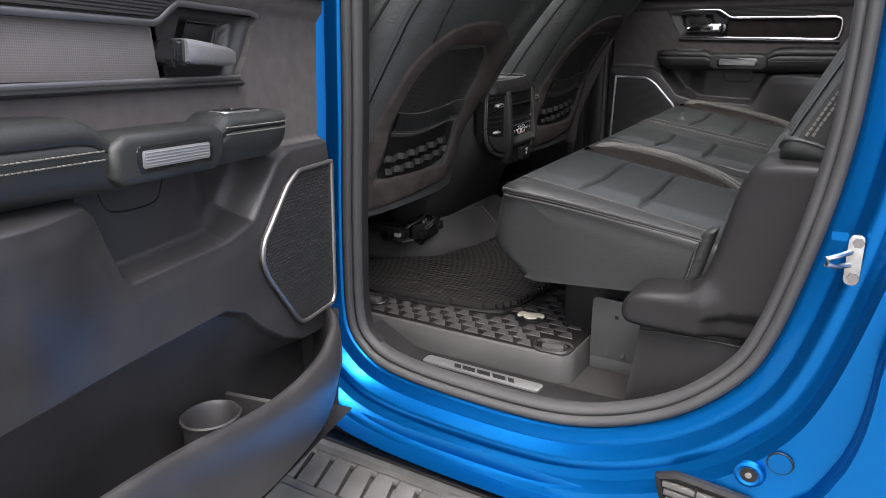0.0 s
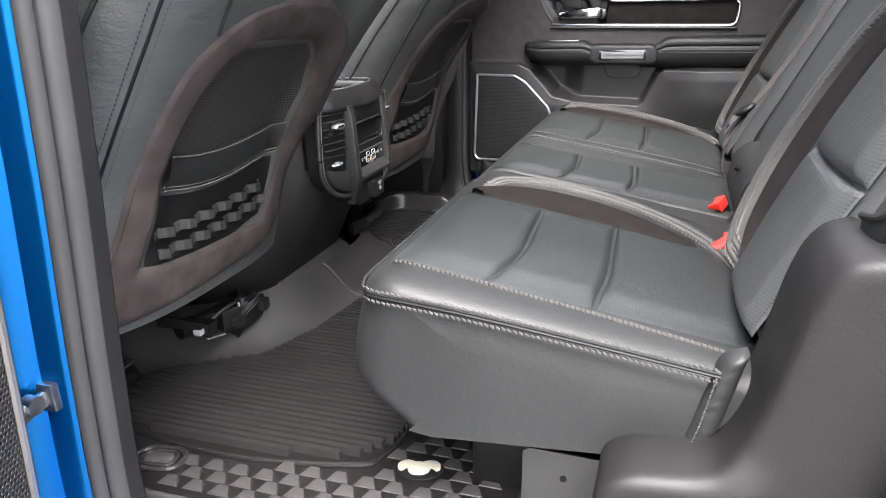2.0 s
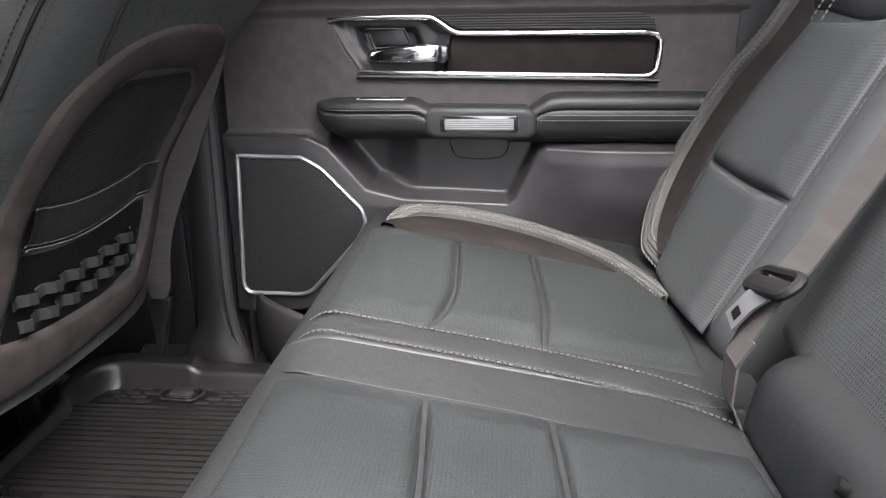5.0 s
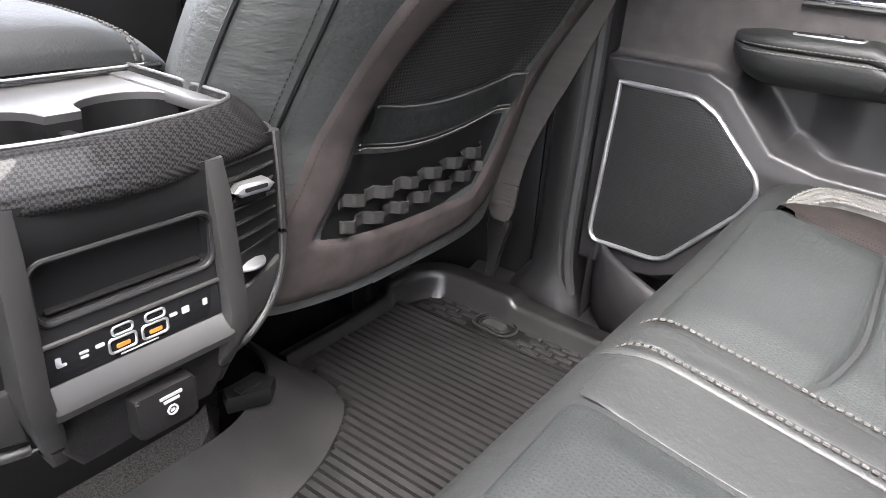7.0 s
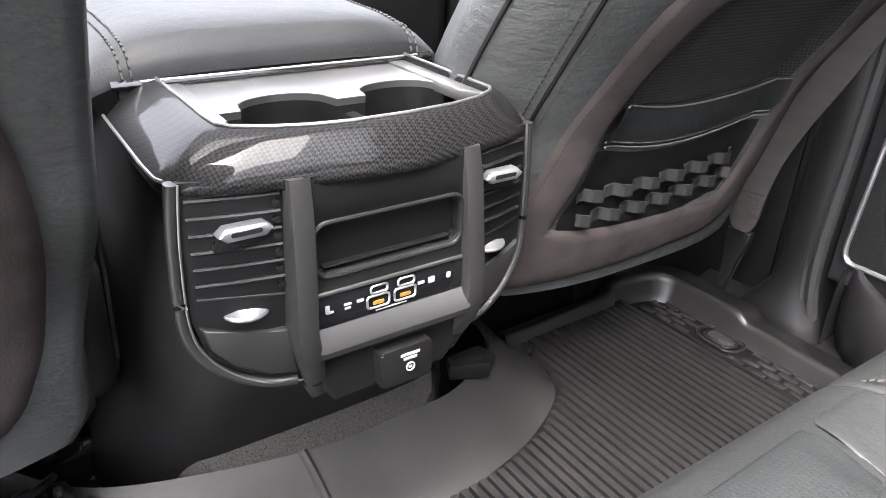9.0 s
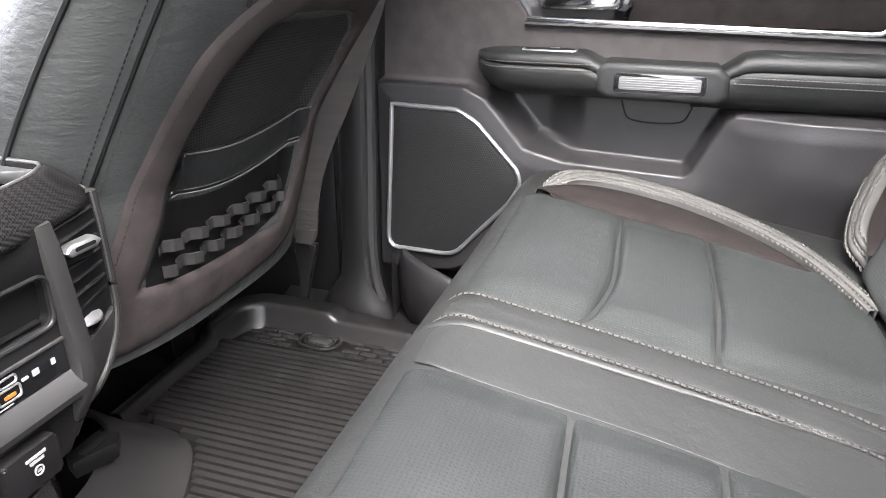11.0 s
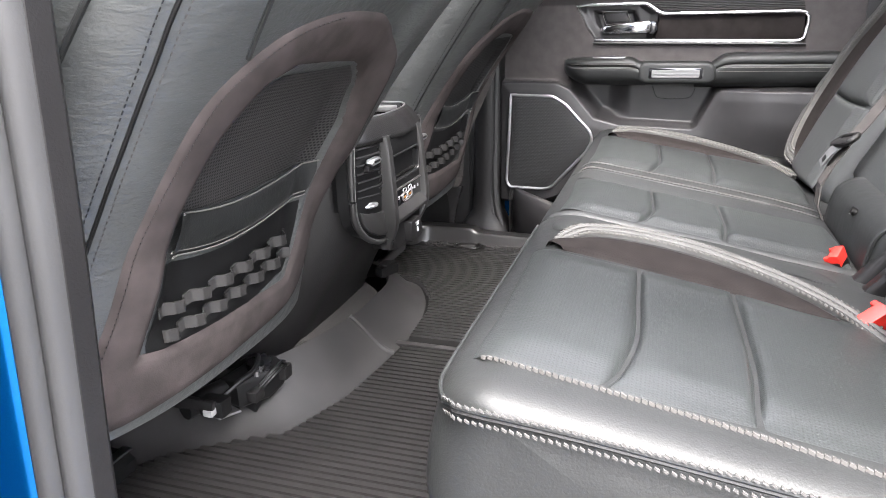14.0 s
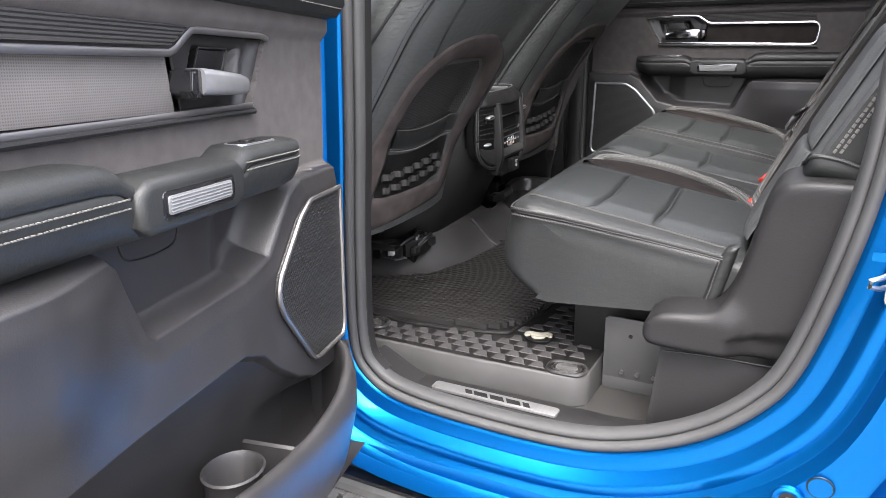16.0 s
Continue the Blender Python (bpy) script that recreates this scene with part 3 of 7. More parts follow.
part("ring", tube_bm([(0.027 + 0.017 * math.cos(a), -0.942, -0.013 + 0.017 * math.sin(a)) for a in np.linspace(0, 2 * math.pi, 20, endpoint=False)], 0.006, 8, closed=True, up=(0, 1, 0)), blue_paint, stop)
part("plug", tube_bm([(0.027, -0.93, -0.013), (0.027, -0.944, -0.013), (0.027, -0.946, -0.013)], 0.013, 14), rubber, stop)
part("stud", tube_bm([(0.027, -0.944, -0.013), (0.027, -0.948, -0.013)], 0.005, 10), steel, stop)
part("hole_cover", tube_bm([(0.067, -0.935, 0.018), (0.067, -0.9415, 0.018), (0.067, -0.9425, 0.018)], 0.0165, 20), blue_paint, stop, "painted hole cover")
part("cover_rim", tube_bm([(0.067 + 0.0175 * math.cos(a), -0.9405, 0.018 + 0.0175 * math.sin(a)) for a in np.linspace(0, 2 * math.pi, 24, endpoint=False)], 0.0014, 6, closed=True, up=(0, 1, 0)), plastic_dark, stop)
vent = thing("body_vent", (-0.03, -0.95, -0.09), "black slotted plastic vent low on the blue jamb", "vent")
VENT_OUT = [(-0.112, -0.060), (-0.080, -0.047), (0.030, -0.054), (0.046, -0.066), (0.050, -0.140), (-0.085, -0.140), (-0.105, -0.095)]
VENT_IN = [(-0.102, -0.064), (-0.076, -0.054), (0.026, -0.061), (0.038, -0.070), (0.042, -0.134), (-0.080, -0.134), (-0.096, -0.092)]
vent_rows = []
for loop_, y in ((VENT_OUT, -0.940), (VENT_OUT, -0.950), (VENT_IN, -0.953), (VENT_IN, -0.943)):
    vent_rows.append([(a, y, b) for a, b in even_line(loop_ + [loop_[0]], 60, True)])
part("frame", loft_bm([list(r) for r in zip(*vent_rows)] + [[r[0] for r in vent_rows]]), plastic, vent, angle=40)
part("backing", extrude_bm(VENT_IN, "y", -0.9445, -0.941), plastic_dark, vent, smooth=False)
for k in range(5):
    z = -0.068 - 0.0145 * k
    x0 = -0.099 + 0.0035 * k
    part("slat", extrude_bm([(x0, z), (0.040, z - 0.006), (0.040, z - 0.0155), (x0, z - 0.0095)], "y", -0.9515, -0.944, 0.001), board_plastic, vent)
for x in (-0.045, 0.0):
    part("divider", box_bm((x - 0.0015, -0.9525, -0.134), (x + 0.0015, -0.944, -0.060)), plastic, vent, smooth=False)

# door check strap at the pillar
strap = thing("door_check_strap", (-0.85, -0.88, 0.21), "galvanised door check strap on the blue pillar", "check strap")
part("arm", extrude_bm([(-0.856, 0.218), (-0.864, 0.236), (-0.905, 0.233), (-0.95, 0.214), (-1.0, 0.192), (-1.0, 0.180), (-0.95, 0.200), (-0.90, 0.216)], "x", -0.853, -0.845, 0.002), steel, strap)
part("mount", box_bm((-0.862, -0.876, 0.208), (-0.836, -0.852, 0.244), 0.004), steel, strap)
part("roller", tube_bm([(-0.856, -0.893, 0.228), (-0.842, -0.893, 0.228), (-0.840, -0.893, 0.228)], 0.011, 14), steel, strap)
part("cover", extrude_bm([(-0.915, 0.238), (-0.915, 0.212), (-1.0, 0.176), (-1.0, 0.202)], "x", -0.857, -0.849, 0.003), plastic_dark, strap, "dark rubber-coated end")

# running board
board = thing("running_board", (-0.6, -1.03, -0.30), "dusty grey-black plastic running board with slotted treads below the door", "running board")
brow = []
for y, z in ((-0.88, -0.25), (-0.905, -0.243), (-0.925, -0.232), (-0.94, -0.232), (-0.952, -0.246), (-0.968, -0.2475), (-0.971, -0.266), (-1.072, -0.266), (-1.075, -0.2495), (-1.092, -0.250), (-1.104, -0.243), (-1.15, -0.247), (-1.18, -0.265), (-1.19, -0.30), (-1.16, -0.33), (-1.0, -0.34)):
    brow.append([(x, y, z) for x in np.linspace(-1.4, 0.15, 10)])
part("deck", loft_bm(brow), board_plastic, board, angle=30)
part("inner_strip", box_bm((-1.4, -0.948, -0.236), (0.15, -0.915, -0.226), 0.004), gloss_black, board, "shiny black inner edge strip")
for k in range(27):
    x = -1.34 + 0.0555 * k
    part("tread", extrude_bm([(x, -0.9705), (x + 0.0435, -0.9705), (x + 0.0455, -0.984), (x + 0.0725, -1.068), (x + 0.0760, -1.0725), (x + 0.0265, -1.0725), (x + 0.0305, -1.068), (x + 0.0035, -0.984)], "z", -0.2655, -0.2465, 0.003), board_plastic, board)
    part("slot_hood", extrude_bm([(x + 0.040, -0.973), (x + 0.0565, -0.973), (x + 0.060, -0.984), (x + 0.043, -0.984)], "z", -0.256, -0.2435, 0.003), board_plastic, board)
for x in (-1.0, -0.1):
    part("bracket", box_bm((x - 0.03, -1.12, -0.42), (x + 0.03, -0.80, -0.335), 0.01), plastic_dark, board)
part("frame_rail", box_bm((-1.5, -0.86, -0.55), (0.4, -0.74, -0.21), 0.01), plastic_dark, side, "dark underbody rail")
part("wheel_support", box_bm((-0.9, -0.8, GROUND), (-0.7, -0.6, -0.4), 0.02), plastic_dark, side, "dark underbody support")

# ---- rubber floor mat across the footwell ----
MAT_EDGE = [(-0.905, -0.735), (-0.88, -0.748), (-0.60, -0.748), (-0.38, -0.742), (-0.352, -0.72), (-0.348, -0.60), (-0.348, 0.68), (-0.36, 0.735),
            (-0.60, 0.745), (-1.03, 0.735), (-1.075, 0.70), (-1.085, 0.30), (-1.10, -0.30), (-1.11, -0.56), (-1.03, -0.66), (-0.93, -0.71)]
RIBS_NEAR = [(-1.08, -0.585), (-0.95, -0.62), (-0.774, -0.632), (-0.60, -0.60), (-0.555, -0.545), (-0.535, -0.40), (-0.50, -0.10), (-0.50, -0.008), (-0.838, -0.008), (-0.838, -0.045),
             (-0.865, -0.23), (-0.91, -0.355), (-0.975, -0.395), (-1.06, -0.46), (-1.10, -0.52)]
RIBS_FAR = [(-0.840, 0.020), (-0.50, 0.020), (-0.50, 0.575), (-0.66, 0.612), (-1.06, 0.618), (-1.06, 0.36), (-1.02, 0.368), (-0.93, 0.345), (-0.872, 0.255), (-0.848, 0.17)]
mat_thing = thing("floor_mat", (-0.7, 0, -0.06), "black moulded rubber mat with ribs and diamond treads in the footwell", "floor mat")
loop = even_line(MAT_EDGE + [MAT_EDGE[0]], 160, closed=True)


mat_bm = bmesh.new()
c = loop.mean(axis=0)
rows = [[(*(p * (1 - w) + c * w), 0.0) for p in loop] for w in (0, 0.02, 0.2, 0.6, 0.97)]
skirt = [[(*(p + (p - c) / np.linalg.norm(p - c) * o), z) for p in loop] for o, z in ((0.012, -0.061), (0.010, -0.03), (0.004, -0.004), (0.002, -0.001), (-0.002, 0.0005))]
loft_bm(rows, closed=True, bm=mat_bm)
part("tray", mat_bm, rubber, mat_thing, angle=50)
part("skirt", loft_bm(skirt, closed=True), rubber_lightened, mat_thing, "smooth grey-black outer wall of the mat", angle=60)
# raised rim round the front and outer edge of the far half, with a notch at the seat rail
RIM = [(-1.050, 0.335, 0.030, 0.016), (-1.053, 0.45, 0.030, 0.016), (-1.055, 0.565, 0.033, 0.016), (-1.066, 0.592, 0.038, 0.018), (-1.064, 0.630, 0.040, 0.028), (-1.052, 0.668, 0.046, 0.040), (-1.030, 0.690, 0.048, 0.046),
       (-1.0, 0.697, 0.046, 0.046), (-0.93, 0.698, 0.045, 0.046), (-0.885, 0.697, 0.044, 0.046), (-0.868, 0.697, 0.033, 0.044), (-0.80, 0.696, 0.031, 0.042), (-0.62, 0.692, 0.026, 0.040), (-0.54, 0.690, 0.006, 0.040)]
rim_pts = smooth_line(RIM, 90)
rim_dir = np.gradient(rim_pts[:, :2], axis=0)
rim_dir /= np.linalg.norm(rim_dir, axis=1)[:, None]
rim_rows = []
for (x, y, h, w), (dx, dy) in zip(rim_pts, rim_dir):
    rim_rows.append([(x - dy * o, y + dx * o, z) for o, z in ((-0.016, -0.001), (-0.009, 0.25 * h), (-0.005, 0.75 * h), (-0.002, 0.94 * h), (0.002, h), (0.006, 0.985 * h), (w, 0.93 * h), (w + 0.005, 0.7 * h), (w + 0.008, -0.02))])
part("raised_rim", loft_bm(rim_rows), rubber_rib, mat_thing, "smooth raised rim of the far mat half", angle=70)
FOOT = [(-1.13, -0.54), (-1.07, -0.455), (-0.985, -0.39), (-0.92, -0.35), (-0.872, -0.23), (-0.848, -0.045), (-0.842, 0.08), (-0.855, 0.17), (-0.88, 0.255), (-0.935, 0.34), (-1.02, 0.362), (-1.13, 0.345)]
CREST = [(-1.20, -0.44), (-1.13, -0.375), (-1.04, -0.31), (-0.985, -0.25), (-0.945, -0.14), (-0.922, -0.03), (-0.922, 0.06), (-0.924, 0.13), (-0.94, 0.18), (-0.978, 0.245), (-1.04, 0.272), (-1.13, 0.28)]
fo, cr = smooth_line(FOOT, 60), smooth_line(CREST, 60)
ramp = []
for w in np.linspace(0, 1, 9):
    ramp.append([(*(fo[i] * (1 - w) + cr[i] * w), 0.001 + 0.082 * step01(w * 0.75 + 0.06 * (w > 0)) / step01(0.81)) for i in range(60)])
ramp.append([(cr[i][0] - 0.006, cr[i][1], 0.075) for i in range(60)])
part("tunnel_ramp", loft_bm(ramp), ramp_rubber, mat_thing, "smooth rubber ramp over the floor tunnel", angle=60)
seam = [(*(fo[30] * (1 - w) + cr[30] * w), 0.003 + 0.082 * step01(w * 0.81) / step01(0.81)) for w in np.linspace(0, 1, 9)]
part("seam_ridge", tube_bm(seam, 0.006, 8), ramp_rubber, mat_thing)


def x_spans(poly, y):
    xs_ = sorted(a[0] + (b[0] - a[0]) * (y - a[1]) / (b[1] - a[1]) for a, b in zip(poly, poly[1:] + poly[:1]) if (a[1] > y) != (b[1] > y))
    return list(zip(xs_[::2], xs_[1::2]))


def rib_bm(x0, x1, y):
    w, h = 0.0060, 0.0120
    rows = [[(x, y - w, 0.0), (x, y - w * 0.78, h), (x, y + w * 0.78, h), (x, y + w, 0.0)] for x in (x0 + 0.004, x1 - 0.004)]
    return loft_bm(rows, closed=True, caps=True)


for poly in (RIBS_NEAR, RIBS_FAR):
    lo, hi = min(p[1] for p in poly), max(p[1] for p in poly)
    y = lo + 0.014
    while y < hi - 0.006:
        for a, b in x_spans(poly, y):
            if b - a > 0.02:
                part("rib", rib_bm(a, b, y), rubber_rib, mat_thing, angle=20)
        y += 0.0145
part("divider_bar", box_bm((-0.872, -0.003, -0.002), (-0.45, 0.013, 0.009), 0.003), rubber_pad, mat_thing, "flat rubber bar between the two mat halves")
near_border = smooth_line([(-1.085, -0.60), (-0.95, -0.636), (-0.774, -0.648), (-0.60, -0.618), (-0.56, -0.58), (-0.538, -0.44), (-0.52, -0.20)], 60)
part("border_ridge", tube_bm([(a, b, 0.002) for a, b in near_border], 0.0048, 8), rubber, mat_thing)
far_border = smooth_line([(-1.03, 0.620), (-0.80, 0.622), (-0.70, 0.615), (-0.62, 0.595)], 30)
part("border_ridge", tube_bm([(a, b, 0.002) for a, b in far_border], 0.0045, 8), rubber, mat_thing)


pad_base = [(-0.0185, -0.0098), (0.0185, -0.0098), (0.0095, 0.0098), (-0.0095, 0.0098)]
pad_bm = bmesh.new()
pad_lo = [pad_bm.verts.new((a, b, -0.001)) for a, b in pad_base]
pad_hi = [pad_bm.verts.new((a * 0.86, b * 0.82, 0.0016) if b < 0 else (a * 0.80, b * 0.80, 0.0062)) for a, b in pad_base]
pad_bm.faces.new(pad_hi)
for i in range(4):
    pad_bm.faces.new((pad_lo[i], pad_lo[(i + 1) % 4], pad_hi[(i + 1) % 4], pad_hi[i]))
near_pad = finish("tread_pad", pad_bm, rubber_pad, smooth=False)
CLIPS = [(-0.887, -0.684, 8), (-0.395, -0.715, 4), (-0.890, 0.664, -4)]
EMBLEM = (-0.499, -0.60)
blocked = [(c_[0], c_[1], 0.047) for c_ in CLIPS] + [(EMBLEM[0], EMBLEM[1], 0.036), (-0.414, -0.454, 0.045)]
for k in range(16):
    y = -0.722 + 0.0245 * k
    for j in range(22):
        x = -1.05 + 0.0425 * j + 0.02125 * (k % 2)
        if x > -0.37 or x < -0.93 or y > -0.36 or inside_depth(MAT_EDGE, np.array(x), np.array(y)) < 0.022 or inside_depth(RIBS_NEAR, np.array(x), np.array(y)) > -0.030:
            continue
        if any(math.hypot(x - a, y - b) < r for a, b, r in blocked):
            continue
        ob = new("tread_pad", near_pad)
        ob.parent, ob.matrix_parent_inverse = mat_thing, Matrix.Translation(mat_thing.location).inverted()
        ob.location = (x, y, 0.0)
far_pad = finish("tread_pad", box_bm((-0.0145, -0.0048, -0.001), (0.0145, 0.0048, 0.0032), 0.001, 1), rubber_pad, smooth=False)
for row, y in enumerate((0.634, 0.6485, 0.663, 0.6775)):
    for j in range(13):
        x = -1.02 + 0.036 * j + 0.018 * (row % 2)
        if math.hypot(x + 0.890, y - 0.664) < 0.052 or x > -0.54:
            continue
        ob = new("tread_pad", far_pad)
        ob.parent, ob.matrix_parent_inverse = mat_thing, Matrix.Translation(mat_thing.location).inverted()
        ob.location = (x, y, 0.0)
for x, y, turn in CLIPS:
    m = pose(x, y, 0, 0, 0, turn)
    for w, h, r, rad in ((0.078, 0.050, 0.022, 0.0042 if y < 0 else 0.0026), (0.054, 0.032, 0.013, 0.0032 if y < 0 else 0.002)):
        part("clip_ring", tube_bm([m @ Vector((a, b, 0.003)) for a, b in rounded(0, 0, w, h, r)], rad, 8, closed=True), rubber_rib, mat_thing)
    part("clip_pad", extrude_bm([tuple((m @ Vector((a, b, 0)))[:2]) for a, b in rounded(0, 0, 0.046, 0.024, 0.009)], "z", -0.001, 0.005, 0.002), rubber_lightened, mat_thing)
part("clip_ring", tube_bm([(-0.414 + 0.03 * math.cos(a), -0.454 + 0.024 * math.sin(a), 0.008) for a in np.linspace(0, 2 * math.pi, 24, endpoint=False)], 0.008, 8, closed=True), rubber, mat_thing)
badge_m = pose(EMBLEM[0], EMBLEM[1], 0.001, 0, 0, 14)
part("badge_base", extrude_bm([tuple((badge_m @ Vector((0.036 * math.cos(a), 0.026 * math.sin(a), 0)))[:2]) for a in np.linspace(0, 2 * math.pi, 24, endpoint=False)], "z", 0.0, 0.005, 0.001), plastic_dark, mat_thing, "black oval badge base")
BADGE = [(-0.031, -0.004), (-0.029, 0.007), (-0.020, 0.013), (-0.011, 0.010), (0.0, 0.006), (0.011, 0.010), (0.020, 0.013), (0.029, 0.007), (0.031, -0.004), (0.025, -0.008), (0.021, -0.003), (0.017, -0.001), (0.015, -0.010), (0.007, -0.016),
         (-0.007, -0.016), (-0.015, -0.010), (-0.017, -0.001), (-0.021, -0.003), (-0.025, -0.008)]
bd = extrude_bm([tuple(p) for p in smooth_line(BADGE, 60, True)], "z", 0.003, 0.0095, 0.002, 2)
bd.transform(badge_m)
part("badge", bd, white_paint, mat_thing, "raised off-white badge in a plain curved shape")

# carpeted tunnel under the console
tun = []
for x, h, w in ((-2.0, 0.16, 0.26), (-1.25, 0.125, 0.27), (-1.05, 0.10, 0.265), (-0.97, 0.078, 0.25), (-0.91, 0.066, 0.20), (-0.86, 0.0, 0.17), (-0.82, -0.065, 0.14)):
    tun.append([(x - 0.12 * (abs(a) ** 2.4), a * (w + 0.12 * (1 - step01((1.001 - abs(a)) * 6))), (h + 0.066) * step01((1.0 - abs(a)) * 3.2) - 0.066) for a in np.linspace(-1, 1, 41)])
solo("tunnel_carpet", loft_bm(tun), carpet, "charcoal carpet over the transmission tunnel round the console foot", "carpet", kind="structure")


# ---- rear doors: one closed on the far side, one swung open ----
# u runs from the hinge, v into the cab, z up
SPEAKER = [(0.107, 0.419), (0.227, 0.416), (0.262, 0.395), (0.335, 0.318), (0.340, 0.290), (0.322, 0.258), (0.228, 0.154), (0.205, 0.148), (0.103, 0.150), (0.094, 0.165)]
HOUSING = [(0.07, 0.458), (0.235, 0.456), (0.275, 0.437), (0.345, 0.358), (0.41, 0.342), (0.602, 0.334), (0.612, 0.342), (0.652, 0.426), (0.668, 0.438), (1.02, 0.438), (1.02, -0.09), (0.07, -0.09)]
BEZEL = [(0.281, 0.656), (0.466, 0.657), (0.504, 0.631), (0.850, 0.628), (0.863, 0.615), (0.858, 0.562), (0.845, 0.556), (0.335, 0.564), (0.310, 0.598)]
CUP = [(0.322, 0.643), (0.436, 0.643), (0.450, 0.612), (0.440, 0.580), (0.352, 0.580), (0.334, 0.604)]


def pocket_top(u):
    """The rim of the map pocket's opening."""
    return np.interp(u, [0.08, 0.15, 0.21, 0.27, 0.328, 0.388, 0.437, 0.65, 1.0], [0.098, 0.098, 0.104, 0.128, 0.165, 0.212, 0.231, 0.229, 0.224])


def door_v(u, z):
    """The depth of the moulded door trim."""
    u, z = np.asarray(u, float), np.asarray(z, float)
    v = -0.030 + 0.012 * step01((z - 0.655) / 0.02)
    hd = inside_depth(HOUSING, u, z)
    v = v + 0.026 * step01((hd + 0.006) / 0.013) + 0.004 * step01((hd - 0.005) / 0.03)
    hole = step01(-hd / 0.013) * step01((0.480 - z) / 0.012) * step01((u - 0.262) / 0.02) * step01((0.662 - u) / 0.012)
    v = v - hole * (0.012 + 0.022 * step01(-hd / 0.03) * step01((0.44 - u) / 0.07))
    v = v - 0.055 * step01(inside_depth(BEZEL, u, z) / 0.005)
    v = v + 0.034 * step01((u - 0.63) / 0.16) * step01((0.452 - z) / 0.020) * step01((z - 0.20) / 0.16)
    v = v + 0.012 * step01((0.30 - z) / 0.12) * step01((u - 0.33) / 0.1)
    v = v - 0.020 * step01((pocket_top(u) + 0.012 - z) / 0.014)
    return v


def build_door(name, flip, label):
    d = thing(name, (0, 0, 0), label, "car door")
    s = -1 if flip else 1

    def F(u, z, e=0.0, v=None):
        return (u, s * ((float(door_v(u, z)) if v is None else v) + e), z)

    def put(nm, bm, mat, label_="", parent=None, **k):
        return part(nm, bm, mat, parent or d, label_, local=True, **k)

    def block(loop_, v0, v1, bevel=0.004, segs=2):
        return extrude_bm(loop_, "y", min(s * v0, s * v1), max(s * v0, s * v1), bevel, segs)

    # moulded trim: suede above, plastic below, one fine grid with its foot on the pocket rim
    nu, nz = 290, 270
    u0 = 0.05 if flip else 0.105
    us = np.linspace(u0, 1.0, nu)
    ws = np.linspace(0, 1, nz)
    U = np.repeat(us[:, None], nz, axis=1)
    Z = pocket_top(U) + (0.80 - pocket_top(U)) * ws[None, :] ** 1.05
    U = U - 0.015 * step01((Z - 0.455) / 0.01) * ((1.0 - U) / (1.0 - u0)) ** 6
    V = door_v(U, Z)
    Uc, Zc = (U[:-1, :-1] + U[1:, 1:]) / 2, (Z[:-1, :-1] + Z[1:, 1:]) / 2
    below = (inside_depth(HOUSING, Uc, Zc) > 0.0005) | ((Uc > 0.27) & (Uc < 0.66) & (Zc < 0.475)) | ((Uc > 0.6) & (Zc < 0.46))
    bms = (bmesh.new(), bmesh.new())
    seen = ({}, {})
    for i in range(nu - 1):
        for j in range(nz - 1):
            k = int(below[i, j])
            quad = []
            for a, b in ((i, j), (i + 1, j), (i + 1, j + 1), (i, j + 1)):
                if (a, b) not in seen[k]:
                    seen[k][(a, b)] = bms[k].verts.new((U[a, b], s * V[a, b], Z[a, b]))
                quad.append(seen[k][(a, b)])
            bms[k].faces.new(quad)
    put("upper_panel", bms[0], trim_brown, "mottled grey-brown suede upper door trim", angle=60)
    put("lower_panel", bms[1], trim_lower, "smooth black plastic lower door trim", angle=60)
    edge_rows = [[(U[0, j] + du, s * v if v is not None else s * V[0, j], Z[0, j]) for j in range(0, nz, 3)] for du, v in ((0.0, None), (-0.003, -0.04), (0.0, -0.075), (0.004, -0.12))]
    put("trim_edge", loft_bm(edge_rows), trim_lower)
    # map pocket: back wall, floor, bowed lip
    cols = np.linspace(0.108, 1.0, 60)
    rim = pocket_top(cols)
    put("pocket_back", loft_bm([[(u, s * v, z if k else r + 0.003) for u, r in zip(cols, rim)] for k, (v, z) in enumerate(((-0.012, 0.0), (-0.06, 0.085), (-0.055, 0.0), (-0.045, -0.045), (-0.02, -0.06), (0.05, -0.06)))]), trim_lower, "dark inner wall of the map pocket", angle=60)
    put("pocket_end", loft_bm([[(u, s * v, z) for u, z in ((0.106, 0.14), (0.104, 0.06), (0.108, -0.06))] for v in (-0.10, -0.04, 0.02)]), trim_lower)
    lip_u = [0.108, 0.135, 0.175, 0.215, 0.26, 0.33, 0.414, 0.51, 0.61, 0.73, 1.0]
    lip_z = [0.152, 0.148, 0.140, 0.130, 0.118, 0.109, 0.108, 0.119, 0.136, 0.148, 0.158]
    lip_v = [-0.02, 0.020, 0.045, 0.058, 0.066, 0.070, 0.070, 0.070, 0.068, 0.066, 0.060]
    curve = smooth_line(list(zip(lip_u, lip_v, lip_z)), 60)
    lip_rows = []
    for dv, dz, zz in ((-0.016, -0.15, None), (-0.012, -0.016, None), (-0.009, -0.005, None), (-0.003, 0.0, None), (0.004, -0.002, None), (0.009, -0.009, None), (0.014, -0.03, None), (0.016, -0.07, None), (0.004, -0.13, None), (-0.04, -0.19, None)):
        lip_rows.append([(u, s * (v + dv), z + dz) for u, v, z in curve])
    put("pocket_lip", loft_bm(lip_rows), trim_lower, "rounded black lip of the map pocket", angle=60)
    ring_rows = []
